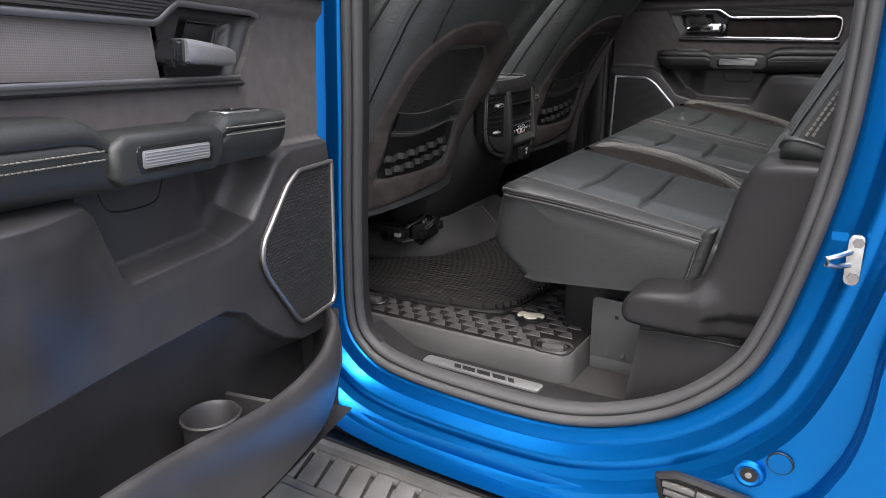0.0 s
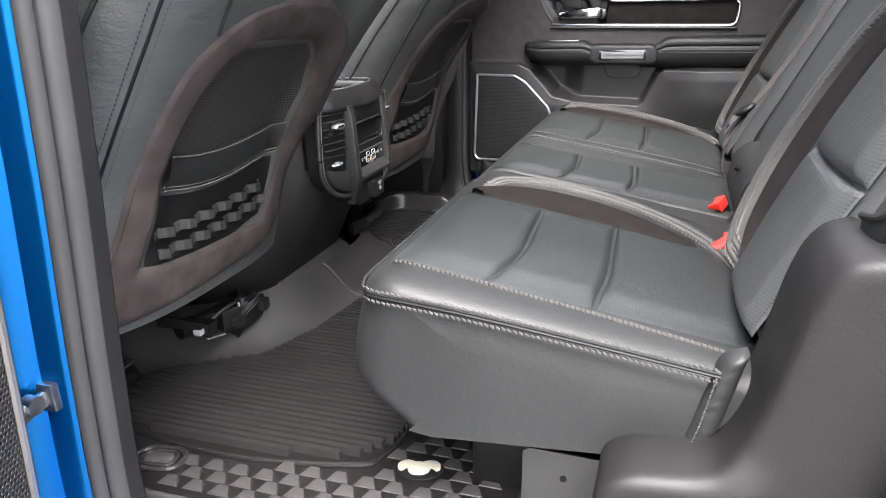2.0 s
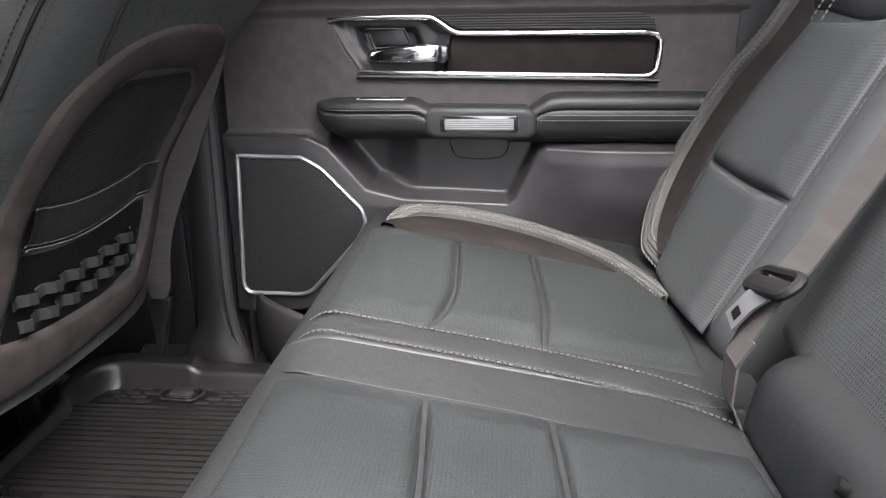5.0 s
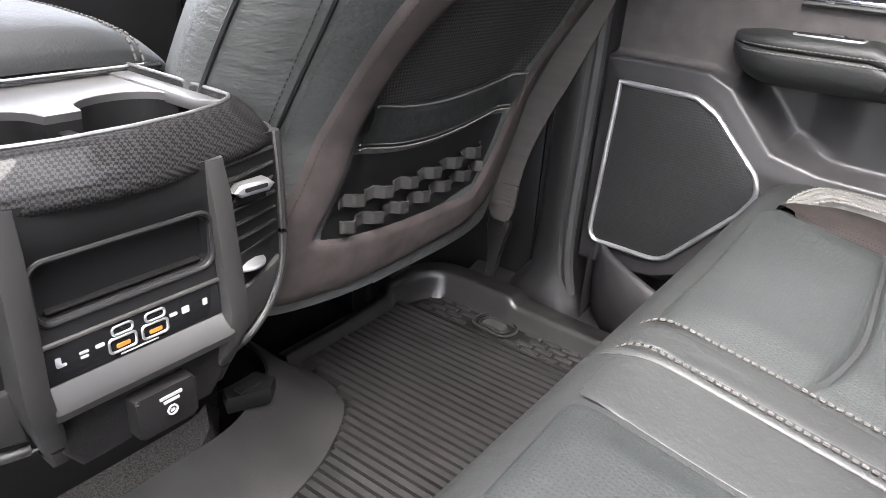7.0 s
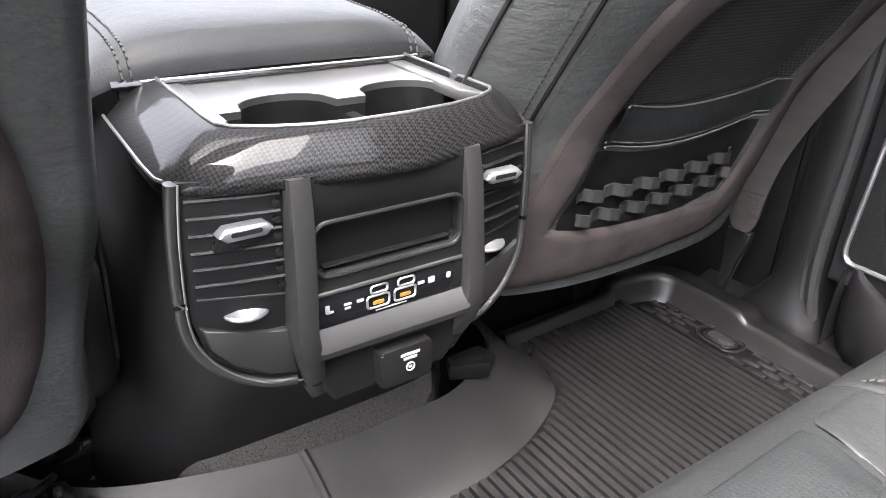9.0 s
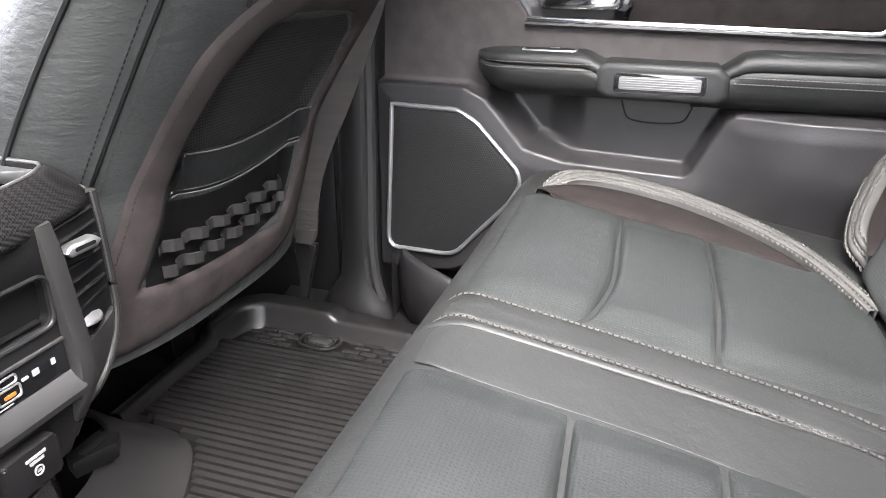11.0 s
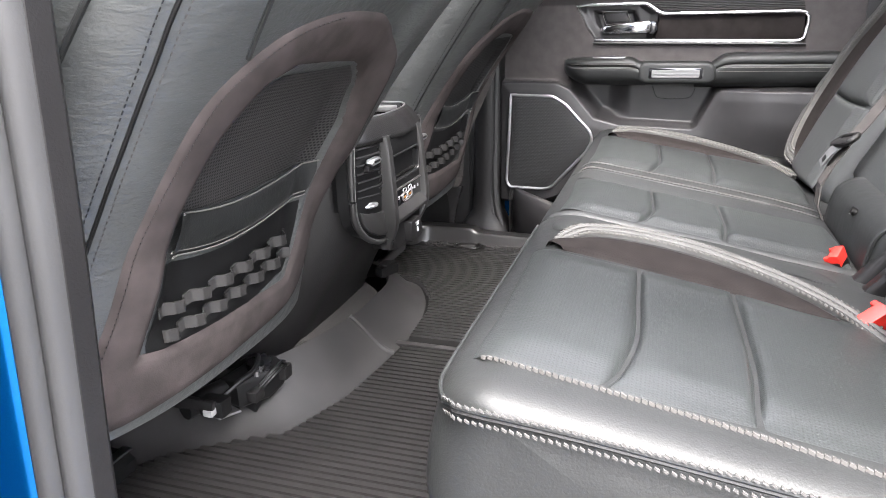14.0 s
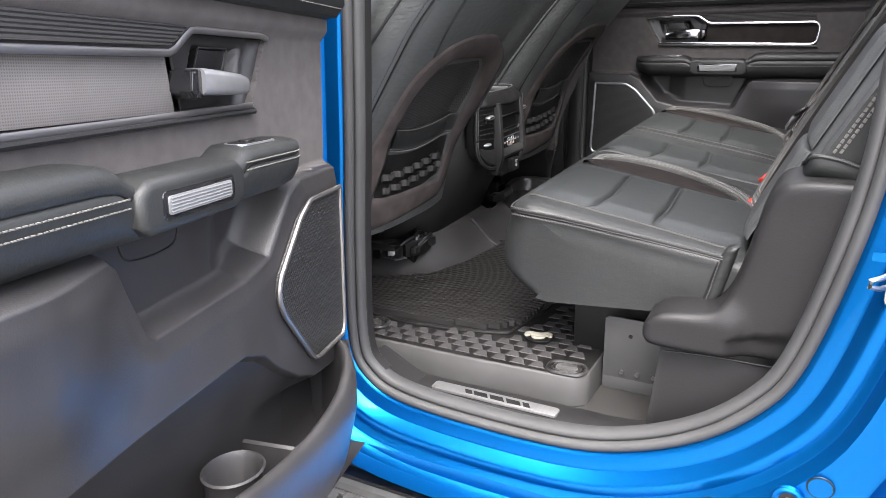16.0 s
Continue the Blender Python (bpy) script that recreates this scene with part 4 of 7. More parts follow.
    for r, z in ((0.042, -0.05), (0.042, 0.078), (0.0435, 0.092), (0.0475, 0.100), (0.044, 0.102), (0.039, 0.094), (0.037, -0.05)):
        ring_rows.append([(0.482 + r * math.cos(a), s * (0.004 + r * 0.85 * math.sin(a)), z) for a in np.linspace(0, 2 * math.pi, 28, endpoint=False)])
    put("bottle_ring", loft_bm(ring_rows, closed=True), trim_lower, "bottle holder ring in the map pocket", angle=50)
    put("divider", block([(0.395, -0.05), (0.395, 0.085), (0.390, 0.088), (0.385, 0.085), (0.385, -0.05)], -0.035, 0.05, 0.003), trim_lower, "thin divider rib in the map pocket")
    put("lower_edge", block([(0.10, 0.095), (1.0, 0.20), (1.0, -0.10), (0.20, -0.10), (0.12, 0.0)], -0.10, -0.062, 0.01), trim_lower)
    # upper padded roll with stitching
    rows = [[(u, s * v, z) for u in np.linspace(0.09, 1.0, 12)] for v, z in ((-0.03, 0.690), (0.0, 0.695), (0.014, 0.715), (0.012, 0.75), (-0.03, 0.79))]
    put("top_pad", loft_bm(rows), leather, "black leather upper door pad")
    put("stitching", stitch_bm([(u, s * 0.012, 0.708) for u in np.linspace(0.10, 0.99, 30)], (0, s, 0), 0.0052, 0.0022, 0.0008), thread)
    # shell and painted edge
    put("outer_skin", box_bm((0.03, min(s * -0.20, s * -0.125), -0.16), (1.0, max(s * -0.20, s * -0.125), 0.78), 0.015), blue_paint, "bright blue painted door shell", angle=50)
    put("window_frame", block([(0.03, 0.78), (0.08, 0.78), (0.16, 1.10), (0.95, 1.10), (0.97, 0.78), (1.0, 0.78), (0.99, 1.15), (0.13, 1.15)], -0.12, -0.06, 0.008), blue_paint)
    put("window_pane", block([(0.08, 0.77), (0.155, 1.105), (0.955, 1.105), (0.975, 0.77)], -0.094, -0.090, 0.0), privacy_glass, "dark tinted window pane", smooth=False)
    # speaker
    sp = smooth_line([p for p in even_line(SPEAKER + [SPEAKER[0]], 60, True)], 80, True)
    spk = put("speaker", fill_bm(sp, lambda u, z, e: F(u, z, e, 0.004 + 0.0), 5, 0.003), grille_dimmed if flip else grille, "black perforated speaker grille")
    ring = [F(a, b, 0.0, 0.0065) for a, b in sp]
    # One silver finish; the near surround's darker reflections are put into gunmetal.
    put("speaker_trim", tube_bm(ring, 0.0042, 8, closed=True, up=(0, 1, 0)), satin if flip else satin_dark, "satin metal speaker surround, coloured darker on the near door", spk)
    # bezel: chrome outline, dark insert, mesh band, handle
    top = [(0.281, 0.653), (0.300, 0.657), (0.462, 0.657), (0.470, 0.654), (0.500, 0.633), (0.508, 0.630), (0.846, 0.628), (0.858, 0.622), (0.861, 0.610), (0.857, 0.566), (0.849, 0.557), (0.835, 0.555), (0.40, 0.563), (0.332, 0.565)]
    # Both are chrome; dark reflections on the near trim are in its colour.
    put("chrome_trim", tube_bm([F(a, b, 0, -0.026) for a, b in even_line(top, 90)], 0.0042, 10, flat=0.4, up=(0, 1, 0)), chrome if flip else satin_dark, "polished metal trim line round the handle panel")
    # Same insert on both doors; dark suede paints in the far side's dimness.
    put("cloth_insert", block([(0.502, 0.627), (0.855, 0.624), (0.852, 0.560), (0.49, 0.563)], -0.048, -0.038, 0.002), ribbed_cloth if not flip else suede_back, "ribbed cloth insert, coloured darker on the far door")
    put("mesh_band", block([(0.475, 0.660), (0.51, 0.637), (0.85, 0.634), (0.845, 0.652), (0.82, 0.662)], -0.034, -0.022, 0.003), mesh_cloth, "gloss black patterned band")
    put("dark_trim", tube_bm([F(a, b, 0, -0.024) for a, b in ((0.33, 0.557), (0.6, 0.553), (0.86, 0.548))], 0.004, 8), plastic_trim)
    hl = even_line([(0.284, 0.652), (0.312, 0.600), (0.336, 0.567)], 34)
    hr = even_line([(0.462, 0.653), (0.498, 0.629), (0.484, 0.565)], 34)
    dish = []
    for p, q in zip(hl, hr):
        row = []
        for w in np.linspace(0, 1, 46):
            u, z = p * (1 - w) + q * w
            edge_d = min(w, 1 - w) * 0.16
            row.append((u, s * (-0.036 - 0.010 * float(step01(edge_d / 0.02)) - 0.022 * float(step01(inside_depth(CUP, np.array(u), np.array(z)) / 0.012))), z))
        dish.append(row)
    hp = put("handle_housing", loft_bm(dish), trim_lower, "black handle housing with a recessed cup", angle=60)
    lever = []
    for u, h, v in ((0.349, 0.003, -0.040), (0.352, 0.008, -0.030), (0.362, 0.0110, -0.022), (0.39, 0.0130, -0.014), (0.43, 0.0145, -0.010), (0.470, 0.0155, -0.010), (0.478, 0.0145, -0.013)):
        lever.append([(u, s * (v + 0.010 * c_), 0.5920 + 0.006 * (u - 0.352) / 0.11 + h * d_) for c_, d_ in ((0, 1), (0.5, 0.97), (0.85, 0.8), (1, 0.5), (1, -0.5), (0.9, -0.8), (0.6, -0.95), (0, -1), (-1.6, -1), (-1.6, 1))])
    # The near lever is chrome too; its duller reflection is put into the metal.
    put("door_handle", loft_bm(lever, closed=True, caps=True), chrome if flip else blade_steel, "silver inner door handle", hp, angle=50)
    put("handle_pivot", block([(0.474, 0.580), (0.474, 0.613), (0.494, 0.611), (0.498, 0.588), (0.488, 0.579)], -0.06, -0.008, 0.005), gloss_black, "black end cap of the handle", hp)
    put("lock_flap", block([(0.350, 0.636), (0.412, 0.636), (0.424, 0.610), (0.362, 0.608)], -0.07, -0.052, 0.004), plastic_trim, "soft black flap above the handle", hp)
    put("flap_line", tube_bm([(a, s * -0.052, b) for a, b in ((0.347, 0.638), (0.414, 0.638), (0.428, 0.608), (0.360, 0.605))], 0.0013, 6, closed=True, up=(0, 1, 0)), satin_dark, "", hp)
    # armrest: front pad, grip box with lamp, rear pad
    PROFILE = ((-0.045, 1.0), (0.3, 1.01), (0.62, 1.0), (0.84, 0.95), (0.95, 0.84), (1.0, 0.66), (1.0, 0.46), (0.955, 0.40), (1.0, 0.34), (1.0, 0.10), (0.97, -0.25), (0.88, -0.6), (0.66, -0.88), (0.35, -1.0), (-0.045, -1.05))

    def pad(us_, top_, bot_, front_):
        """A leather pad along the door: its top, foot and front follow u; a seam runs along its face."""
        out = []
        for u in us_:
            zt, zb, v1 = top_(u), bot_(u), front_(u)
            out.append([(u, s * (-0.05 + (v1 + 0.05) * max(0.0, p)), (zt + zb) / 2 + (zt - zb) / 2 * q) for p, q in PROFILE])
        return loft_bm(out)

    def nose(u):
        return math.sqrt(max(0.0, 1 - max(0.0, (0.318 - u) / 0.066) ** 2))
    us_f = np.concatenate((0.318 - 0.066 * np.cos(np.linspace(0.0, math.pi / 2, 12)), np.linspace(0.33, 0.478, 14)))
    arm = put("armrest", pad(us_f, lambda u: 0.520 - 0.010 * (1 - nose(u)) - 0.013 * float(step01((u - 0.432) / 0.032)), lambda u: 0.446 + 0.046 * (1 - nose(u)) ** 0.8, lambda u: -0.046 + 0.073 * nose(u) ** 0.8), leather, "black leather armrest pad with light stitching", angle=70)
    for dz in (0.0045, -0.0045):
        put("stitching", stitch_bm([(u, s * (-0.0455 + 0.0728 * nose(u) ** 0.8), 0.4985 + dz) for u in np.linspace(0.275, 0.452, 24)], (0, s, 0), 0.0046, 0.0018, 0.0008), thread, "", arm)
    put("switch_plate", extrude_bm(rounded(0.376, s * -0.008, 0.088, 0.032, 0.008), "z", 0.514, 0.5210, 0.0015), satin, "satin framed switch plate", arm)
    put("window_switch", extrude_bm(rounded(0.376, s * -0.008, 0.080, 0.025, 0.006), "z", 0.518, 0.5216, 0.001), plastic_dark, "black window switch", arm)
    put("switch_key", extrude_bm(rounded(0.384, s * -0.008, 0.022, 0.015, 0.003), "z", 0.5205, 0.5236, 0.0012), plastic_trim, "", arm)
    put("switch_mark", extrude_bm(rounded(0.384, s * -0.003, 0.016, 0.0018, 0.0008), "z", 0.5232, 0.5242), steel, "", arm)
    grip = put("grip_box", extrude_bm([(0.452, 0.498), (0.470, 0.5095), (0.632, 0.508), (0.650, 0.496), (0.652, 0.464), (0.636, 0.4515), (0.472, 0.4525), (0.455, 0.464)], "y", min(s * -0.045, s * 0.029), max(s * -0.045, s * 0.029), 0.011, 4), leather, "black leather-covered grip housing on the armrest", angle=50)
    put("lamp_frame", block(rounded(0.551, 0.4795, 0.136, 0.030, 0.006), 0.02, 0.0298, 0.002), gloss_black, "", grip)
    lamp = put("lamp_lens", block(rounded(0.551, 0.4795, 0.120, 0.0195, 0.003), 0.022, 0.0312, 0.0015), lamp_lens, "ribbed frosted courtesy lamp lens", grip)
    for k in range(5):
        z = 0.4725 + 0.0035 * k
        put("lens_rib", tube_bm([(0.494, s * 0.0312, z), (0.608, s * 0.0312, z)], 0.0009, 6), lamp_lens, "", grip)
    rear = put("rear_armrest", pad(np.concatenate((np.linspace(0.60, 0.70, 14), np.linspace(0.72, 1.0, 10))), lambda u: float(np.interp(u, [0.60, 0.62, 0.640, 0.668, 0.69, 1.0], [0.494, 0.497, 0.505, 0.525, 0.529, 0.529])), lambda u: 0.440, lambda u: 0.020), leather, "black leather elbow pad with light stitching", angle=70)
    for dz in (0.0045, -0.0045):
        put("stitching", stitch_bm([(u, s * 0.0205, 0.4890 + dz) for u in np.linspace(0.656, 0.99, 20)], (0, s, 0), 0.0046, 0.0018, 0.0008), thread, "", rear)
    # pull cup outline under the grip
    put("seam_line", tube_bm([F(u, z, 0.0005) for u, z in smooth_line([(0.606, 0.452), (0.603, 0.430), (0.585, 0.409), (0.514, 0.409), (0.497, 0.430), (0.492, 0.452)], 40)], 0.0014, 6), plastic_dark)
    return d


near_door = build_door("rear_door", False, "open rear door with charcoal trim, silver-edged speaker and blue shell")
near_door.matrix_basis = pose(-0.749, -0.940, -0.003, -1.94, -4.65, -76.23)
far_door = build_door("rear_door", True, "closed rear door with charcoal trim, chrome handle panel and speaker")
far_door.matrix_basis = pose(-0.9, 0.81, 0)
weather = smooth_line([(-0.842, 0.95), (-0.835, 0.60), (-0.838, 0.35), (-0.842, 0.15), (-0.83, 0.05), (-0.80, -0.015), (-0.765, -0.035), (-0.6, -0.04)], 50)
far_seal = thing("far_door_seal", (-0.84, 0.805, -0.04), "black rubber seal along the closed rear door", "seal")
part("seal_tube", tube_bm([(a, 0.805, b) for a, b in weather], 0.011, 8, up=(0, 1, 0)), seal_rubber, far_seal)
part("seal_lip", tube_bm([(a - 0.013, 0.800, b - 0.004) for a, b in weather], 0.006, 8, up=(0, 1, 0)), seal_rubber, far_seal)


# ---- rear bench ----
def seat_z(x, y):
    """The height of the bench cushions."""
    return 0.345 - 0.17 * (x + 0.52)


def round_front(x, y, e=0.0):
    """The cushion top, rolling over at its front edge."""
    z = seat_z(x, y) + e
    roll = max(0.0, (-0.485 - x)) / 0.06
    return (x + 0.012 * min(1, roll) ** 2, y, z - 0.035 * min(1.2, roll) ** 2.2)


ARC_OUT = [(-0.508, -0.290), (-0.492, -0.235), (-0.462, -0.190), (-0.408, -0.157), (-0.345, -0.150), (-0.285, -0.160), (-0.225, -0.188), (-0.170, -0.225), (-0.118, -0.285), (-0.085, -0.36), (-0.065, -0.43)]
ARC_IN = [(-0.482, -0.300), (-0.468, -0.262), (-0.438, -0.230), (-0.395, -0.216), (-0.340, -0.216), (-0.290, -0.226), (-0.235, -0.250), (-0.188, -0.285), (-0.150, -0.330), (-0.120, -0.39), (-0.10, -0.45)]


def cushion_body(y0, y1, x0=-0.548, x1=-0.02, bottom=0.13, round_y=(0.03, 0.03), corner=(0.0, 0.0), drop=(0.022, 0.022)):
    """The padded block of a cushion: rounded along its front and its ends."""
    rows = []
    ys_ = np.concatenate((y0 + round_y[0] * (1 - np.cos(np.linspace(0, math.pi / 2, 6))), np.linspace(y0 + round_y[0] + 0.01, y0 + 0.10, 5), np.linspace(y0 + 0.12, y1 - round_y[1] - 0.02, 8), y1 - round_y[1] * (1 - np.cos(np.linspace(math.pi / 2, 0, 6)))))
    for y in ys_:
        a, b = (y - y0) / round_y[0], (y1 - y) / round_y[1]
        k = min(1.0, a, b)
        dip = (drop[0] if a < b else drop[1]) * (1 - math.sqrt(max(0.0, 1 - (1 - k) ** 2)))
        cw = max(c_ * (1 - math.sqrt(max(0.0, 1 - (1 - min(1.0, d_ / 0.10)) ** 2))) for c_, d_ in ((corner[0], y - y0), (corner[1], y1 - y)))
        row = [(x1, y, bottom + 0.02)]
        for x in np.linspace(x1, -0.475, 14):
            row.append((x, y, seat_z(x, y) - dip))
        zt = seat_z(-0.475, y) - dip
        for w in np.linspace(0.12, 1, 8):
            ang = w * math.pi / 2
            row.append((-0.475 + (x0 + 0.475 + dip * 0.6 + cw) * math.sin(ang), y, zt - 0.045 * (1 - math.cos(ang)) + 0.008 * math.sin(ang)))
        zf = row[-1][2]
        for w in np.linspace(0.15, 1, 11):
            z = zf + (bottom - zf) * w
            bulge = 0.016 * math.sin(min(1, w * 1.0) * math.pi * 0.8) - 0.20 * max(0, w - 0.62) ** 1.5
            row.append((x0 + dip * 0.6 + cw - bulge, y, z))
        row.append((-0.47, y, bottom - 0.008))
        row.append((-0.44, y, bottom - 0.012))
        row.append((x1, y, bottom + 0.02))
        rows.append(row)
    bm = loft_bm(rows)
    for r, out_ in ((rows[0], -1), (rows[-1], 1)):
        c_ = np.mean(np.array(r), axis=0)
        rings_ = [[(p[0] * (1 - w) + c_[0] * w, p[1] + out_ * 0.003 * float(step01(w / 0.7)), p[2] * (1 - w) + c_[2] * w) for p in r] for w in (0, 0.06, 0.14, 0.25, 0.4, 0.6, 0.8)]
        loft_bm(rings_, bm=bm)
        bm.faces.new([bm.verts.new(p) for p in rings_[-1]])
    bmesh.ops.remove_doubles(bm, verts=bm.verts, dist=1e-5)
    return bm


def cushion_pad(loop_, parent, mat, lift=0.008, n=72, edge=0.22, sink=0.006, name="seat_panel", label=""):
    lp = smooth_line(loop_, n, True)
    return part(name, fill_bm(lp, round_front, 9, lift, edge, sink), mat, parent, label, angle=80)


def up(p):
    return Vector((0.17, 0, 1)).normalized()


def line_on_seat(pts, n, e=0.0):
    return [round_front(a, b, e) for a, b in smooth_line(pts, n)]


def suede_arc(parent, shift, rise=0.0):
    out = smooth_line([(a, b + shift) for a, b in ARC_OUT], 80)
    inn = smooth_line([(a, b + shift) for a, b in ARC_IN], 80)
    inn = np.array([i + (o - i) * 0.85 * (1 - step01(k / 9)) for k, (o, i) in enumerate(zip(out, inn))])
    dive = [0.018 * (1 - step01(k / 12)) for k in range(80)]
    for w0, w1 in ((0.06, 0.36), (0.38, 0.66)):
        rows = []
        for k in range(7):
            w = w0 + (w1 - w0) * k / 6
            h = 0.0075 + 0.0035 * math.sin(math.pi * k / 6) - (0.01 if k in (0, 6) else 0) + rise * (1 - 0.6 * w)
            rows.append([round_front(*(o * (1 - w) + i * w), h - v * (1 + rise * 50)) for o, i, v in zip(out, inn, dive)])
        part("piping", loft_bm(rows), piping, parent, "grey leather welt along the seat arc")
    for w in (0.02, 0.37, 0.70):
        ln = [round_front(*(o * (1 - w) + i * w), 0.0072 + rise * (1 - 0.6 * w) - v * (1 + rise * 50)) for o, i, v in zip(out, inn, dive)]
        part("stitching", stitch_bm(ln, up, 0.0060, 0.0026, 0.0013, slant=0.45), thread, parent)
    if rise:
        # leather roll outside the welt
        rows = []
        for w, h in ((0.08, 0.004), (-0.10, 0.0075), (-0.30, 0.002), (-0.48, -0.014), (-0.55, -0.040)):
            rows.append([round_front(*(o * (1 - w) + i * w), h + rise * (1 - 0.3 * max(0.0, w)) - v * (1 + rise * 50)) for o, i, v in zip(out, inn, dive)])
        part("bolster", loft_bm(rows), leather, parent, "black leather roll outside the welt", angle=80)
    # dark suede between the welt and the seat panels
    chord = smooth_line([(-0.475, -0.305 + shift), (-0.385, -0.312 + shift), (-0.26, -0.325 + shift), (-0.17, -0.36 + shift), (-0.125, -0.40 + shift)], 80)
    rows = []
    for k in range(7):
        w = k / 6
        h = 0.0045 + 0.002 * math.sin(math.pi * w) - (0.008 if k in (0, 6) else 0) + 0.5 * rise * (1 - w)
        rows.append([round_front(*((o * 0.28 + i * 0.72) * (1 - w) + c_ * w), h - v * rise * 45 * (1 - w)) for o, i, c_, v in zip(out, inn, chord, dive)])
    part("suede_insert", loft_bm(rows), suede_dark, parent, "dark perforated suede insert beside the seat panels")


def quilt(f, left, right, low, high, mat, parent, lift, name, label, nu=60, nv=56, sharp=16.0, sink=0.0010, soft_front=False):
    """A puffed panel between four edge curves on the surface f, sewn down all round."""
    L_, R_ = smooth_line(left, nv), smooth_line(right, nv)
    A_, B_ = smooth_line(low, nu), smooth_line(high, nu)
    rows = []
    for i in range(nu):
        a_ = i / (nu - 1)
        row = []
        for j in range(nv):
            b_ = j / (nv - 1)
            p = (1 - a_) * L_[j] + a_ * R_[j] + (1 - b_) * A_[i] + b_ * B_[i] - ((1 - a_) * (1 - b_) * L_[0] + a_ * (1 - b_) * R_[0] + (1 - a_) * b_ * L_[-1] + a_ * b_ * R_[-1])
            wx = float(step01(a_ / 0.45)) if soft_front and a_ < 0.5 else 1 - abs(2 * a_ - 1) ** sharp
            wy = float(step01(min(b_, 1 - b_) / 0.16))
            e = lift * (0.04 + 0.96 * wx * (0.06 + 0.94 * wy)) - sink * (1 if i in (0, nu - 1) or j in (0, nv - 1) else 0)
            row.append(f(*p, e))
        rows.append(row)
    return part(name, loft_bm(rows), mat, parent, label, angle=80)


def cushion_panels(parent, ya, yb, bow=0.0):
    """Three stitched panels, front to back, between the side seams ya and yb; the first seam bends forward at its outer end."""
    e = 0.0020
    w = yb - ya
    def cross(x, bend):
        return [(x - bend, ya), (x - bend * 0.35, ya + w * 0.10), (x + 0.004, ya + w * 0.35), (x, ya + w * 0.7), (x - 0.004, yb)]
    cuts = [cross(-0.518, 0.0), cross(-0.372, 0.02), cross(-0.257, 0.0), cross(-0.075, 0.0)]
    for k in range(3):
        lo = [(x + e, y) for x, y in cuts[k]]
        hi = [(x - e, y) for x, y in cuts[k + 1]]
        lo_y, hi_y = [(lo[0][0], ya), (hi[0][0], ya)], [(lo[-1][0], yb), (hi[-1][0], yb)]
        quilt(round_front, lo, hi, lo_y, hi_y, leather_seat, parent, 0.0085, "seat_panel", "perforated black leather seat panel", soft_front=k == 0)


bench = thing("rear_bench_seat", (-0.25, 0.05, -0.06), "black leather rear bench seat with perforated panels and suede arcs", "car seat")
near_c = part("near_cushion", cushion_body(-0.705, -0.115, bottom=0.150, round_y=(0.035, 0.02), corner=(0.05, 0.0), drop=(0.022, 0.008)), leather, bench, "black leather outer seat cushion", angle=70)
cushion_panels(near_c, -0.636, -0.310)
suede_arc(near_c, 0.0)
part("stitching", stitch_bm(line_on_seat([(-0.505, -0.640), (-0.40, -0.642), (-0.25, -0.648), (-0.10, -0.66)], 40, 0.0012), up, 0.0050, 0.0012, 0.0019, slant=0.5), thread_dark, near_c)
# welt seam along the outer side and front of the near cushion
welt = [(-0.525, -0.688, 0.318), (-0.515, -0.699, 0.322), (-0.50, -0.706, 0.322), (-0.40, -0.709, 0.314), (-0.25, -0.711, 0.295), (-0.12, -0.713, 0.277)]
wl = smooth_line(welt, 80)
part("seam_gap", tube_bm([(a, b - 0.0004, z - 0.0026) for a, b, z in wl], 0.0020, 6), plastic_dark, near_c)
part("welt", tube_bm([(a, b, z + 0.0015) for a, b, z in wl], 0.0026, 8), leather, near_c, "raised leather welt seam")
for dz in (0.0062, -0.0075):
    part("stitching", stitch_bm([(a, b - 0.0035, z + dz) for a, b, z in wl], (0, -1, 0.2), 0.0044, 0.0022, 0.0013, slant=0.4), thread_dimmed, near_c)
fw = smooth_line([(-0.528, -0.684, 0.318), (-0.537, -0.665, 0.3175), (-0.5425, -0.62, 0.317), (-0.5430, -0.40, 0.317), (-0.5430, -0.135, 0.317)], 80)
part("welt", tube_bm([(a + 0.0008, b, z + 0.0015) for a, b, z in fw], 0.0024, 8), leather, near_c, "raised leather welt seam")
part("seam_gap", tube_bm([(a, b, z - 0.0026) for a, b, z in fw], 0.0020, 6), plastic_dark, near_c)
# rear end flap of the near cushion with a strap
flap = []
for k, (x, z, w) in enumerate(smooth_line([(-0.104, 0.297, 0.010), (-0.110, 0.285, 0.013), (-0.120, 0.25, 0.015), (-0.130, 0.21, 0.015), (-0.143, 0.175, 0.014), (-0.158, 0.148, 0.011)], 24)):
    r = 0.7 + 0.3 * math.sin(k * 1.3) ** 2
    flap.append([(x + w * math.cos(a), -0.706 - 0.012 * r * max(0.0, math.sin(a)) + 0.02 * (math.sin(a) < 0), z + 0.25 * w * math.cos(a)) for a in np.linspace(0, 2 * math.pi, 14, endpoint=False)])
part("end_flap", loft_bm(flap, closed=True, caps=True), leather_soft, near_c, "gathered leather flap at the cushion's rear corner", angle=80)
part("stitching", stitch_bm([(-0.124, -0.7180, 0.275), (-0.135, -0.7185, 0.22), (-0.148, -0.7175, 0.17)], (0, -1, 0), 0.0044, 0.0022, 0.0010), thread_dimmed, near_c)
mid_c = part("middle_cushion", cushion_body(-0.112, 0.2125, round_y=(0.02, 0.007), drop=(0.008, 0.003)), leather, bench, "black leather middle seat cushion", angle=70)
cushion_panels(mid_c, -0.098, 0.126)
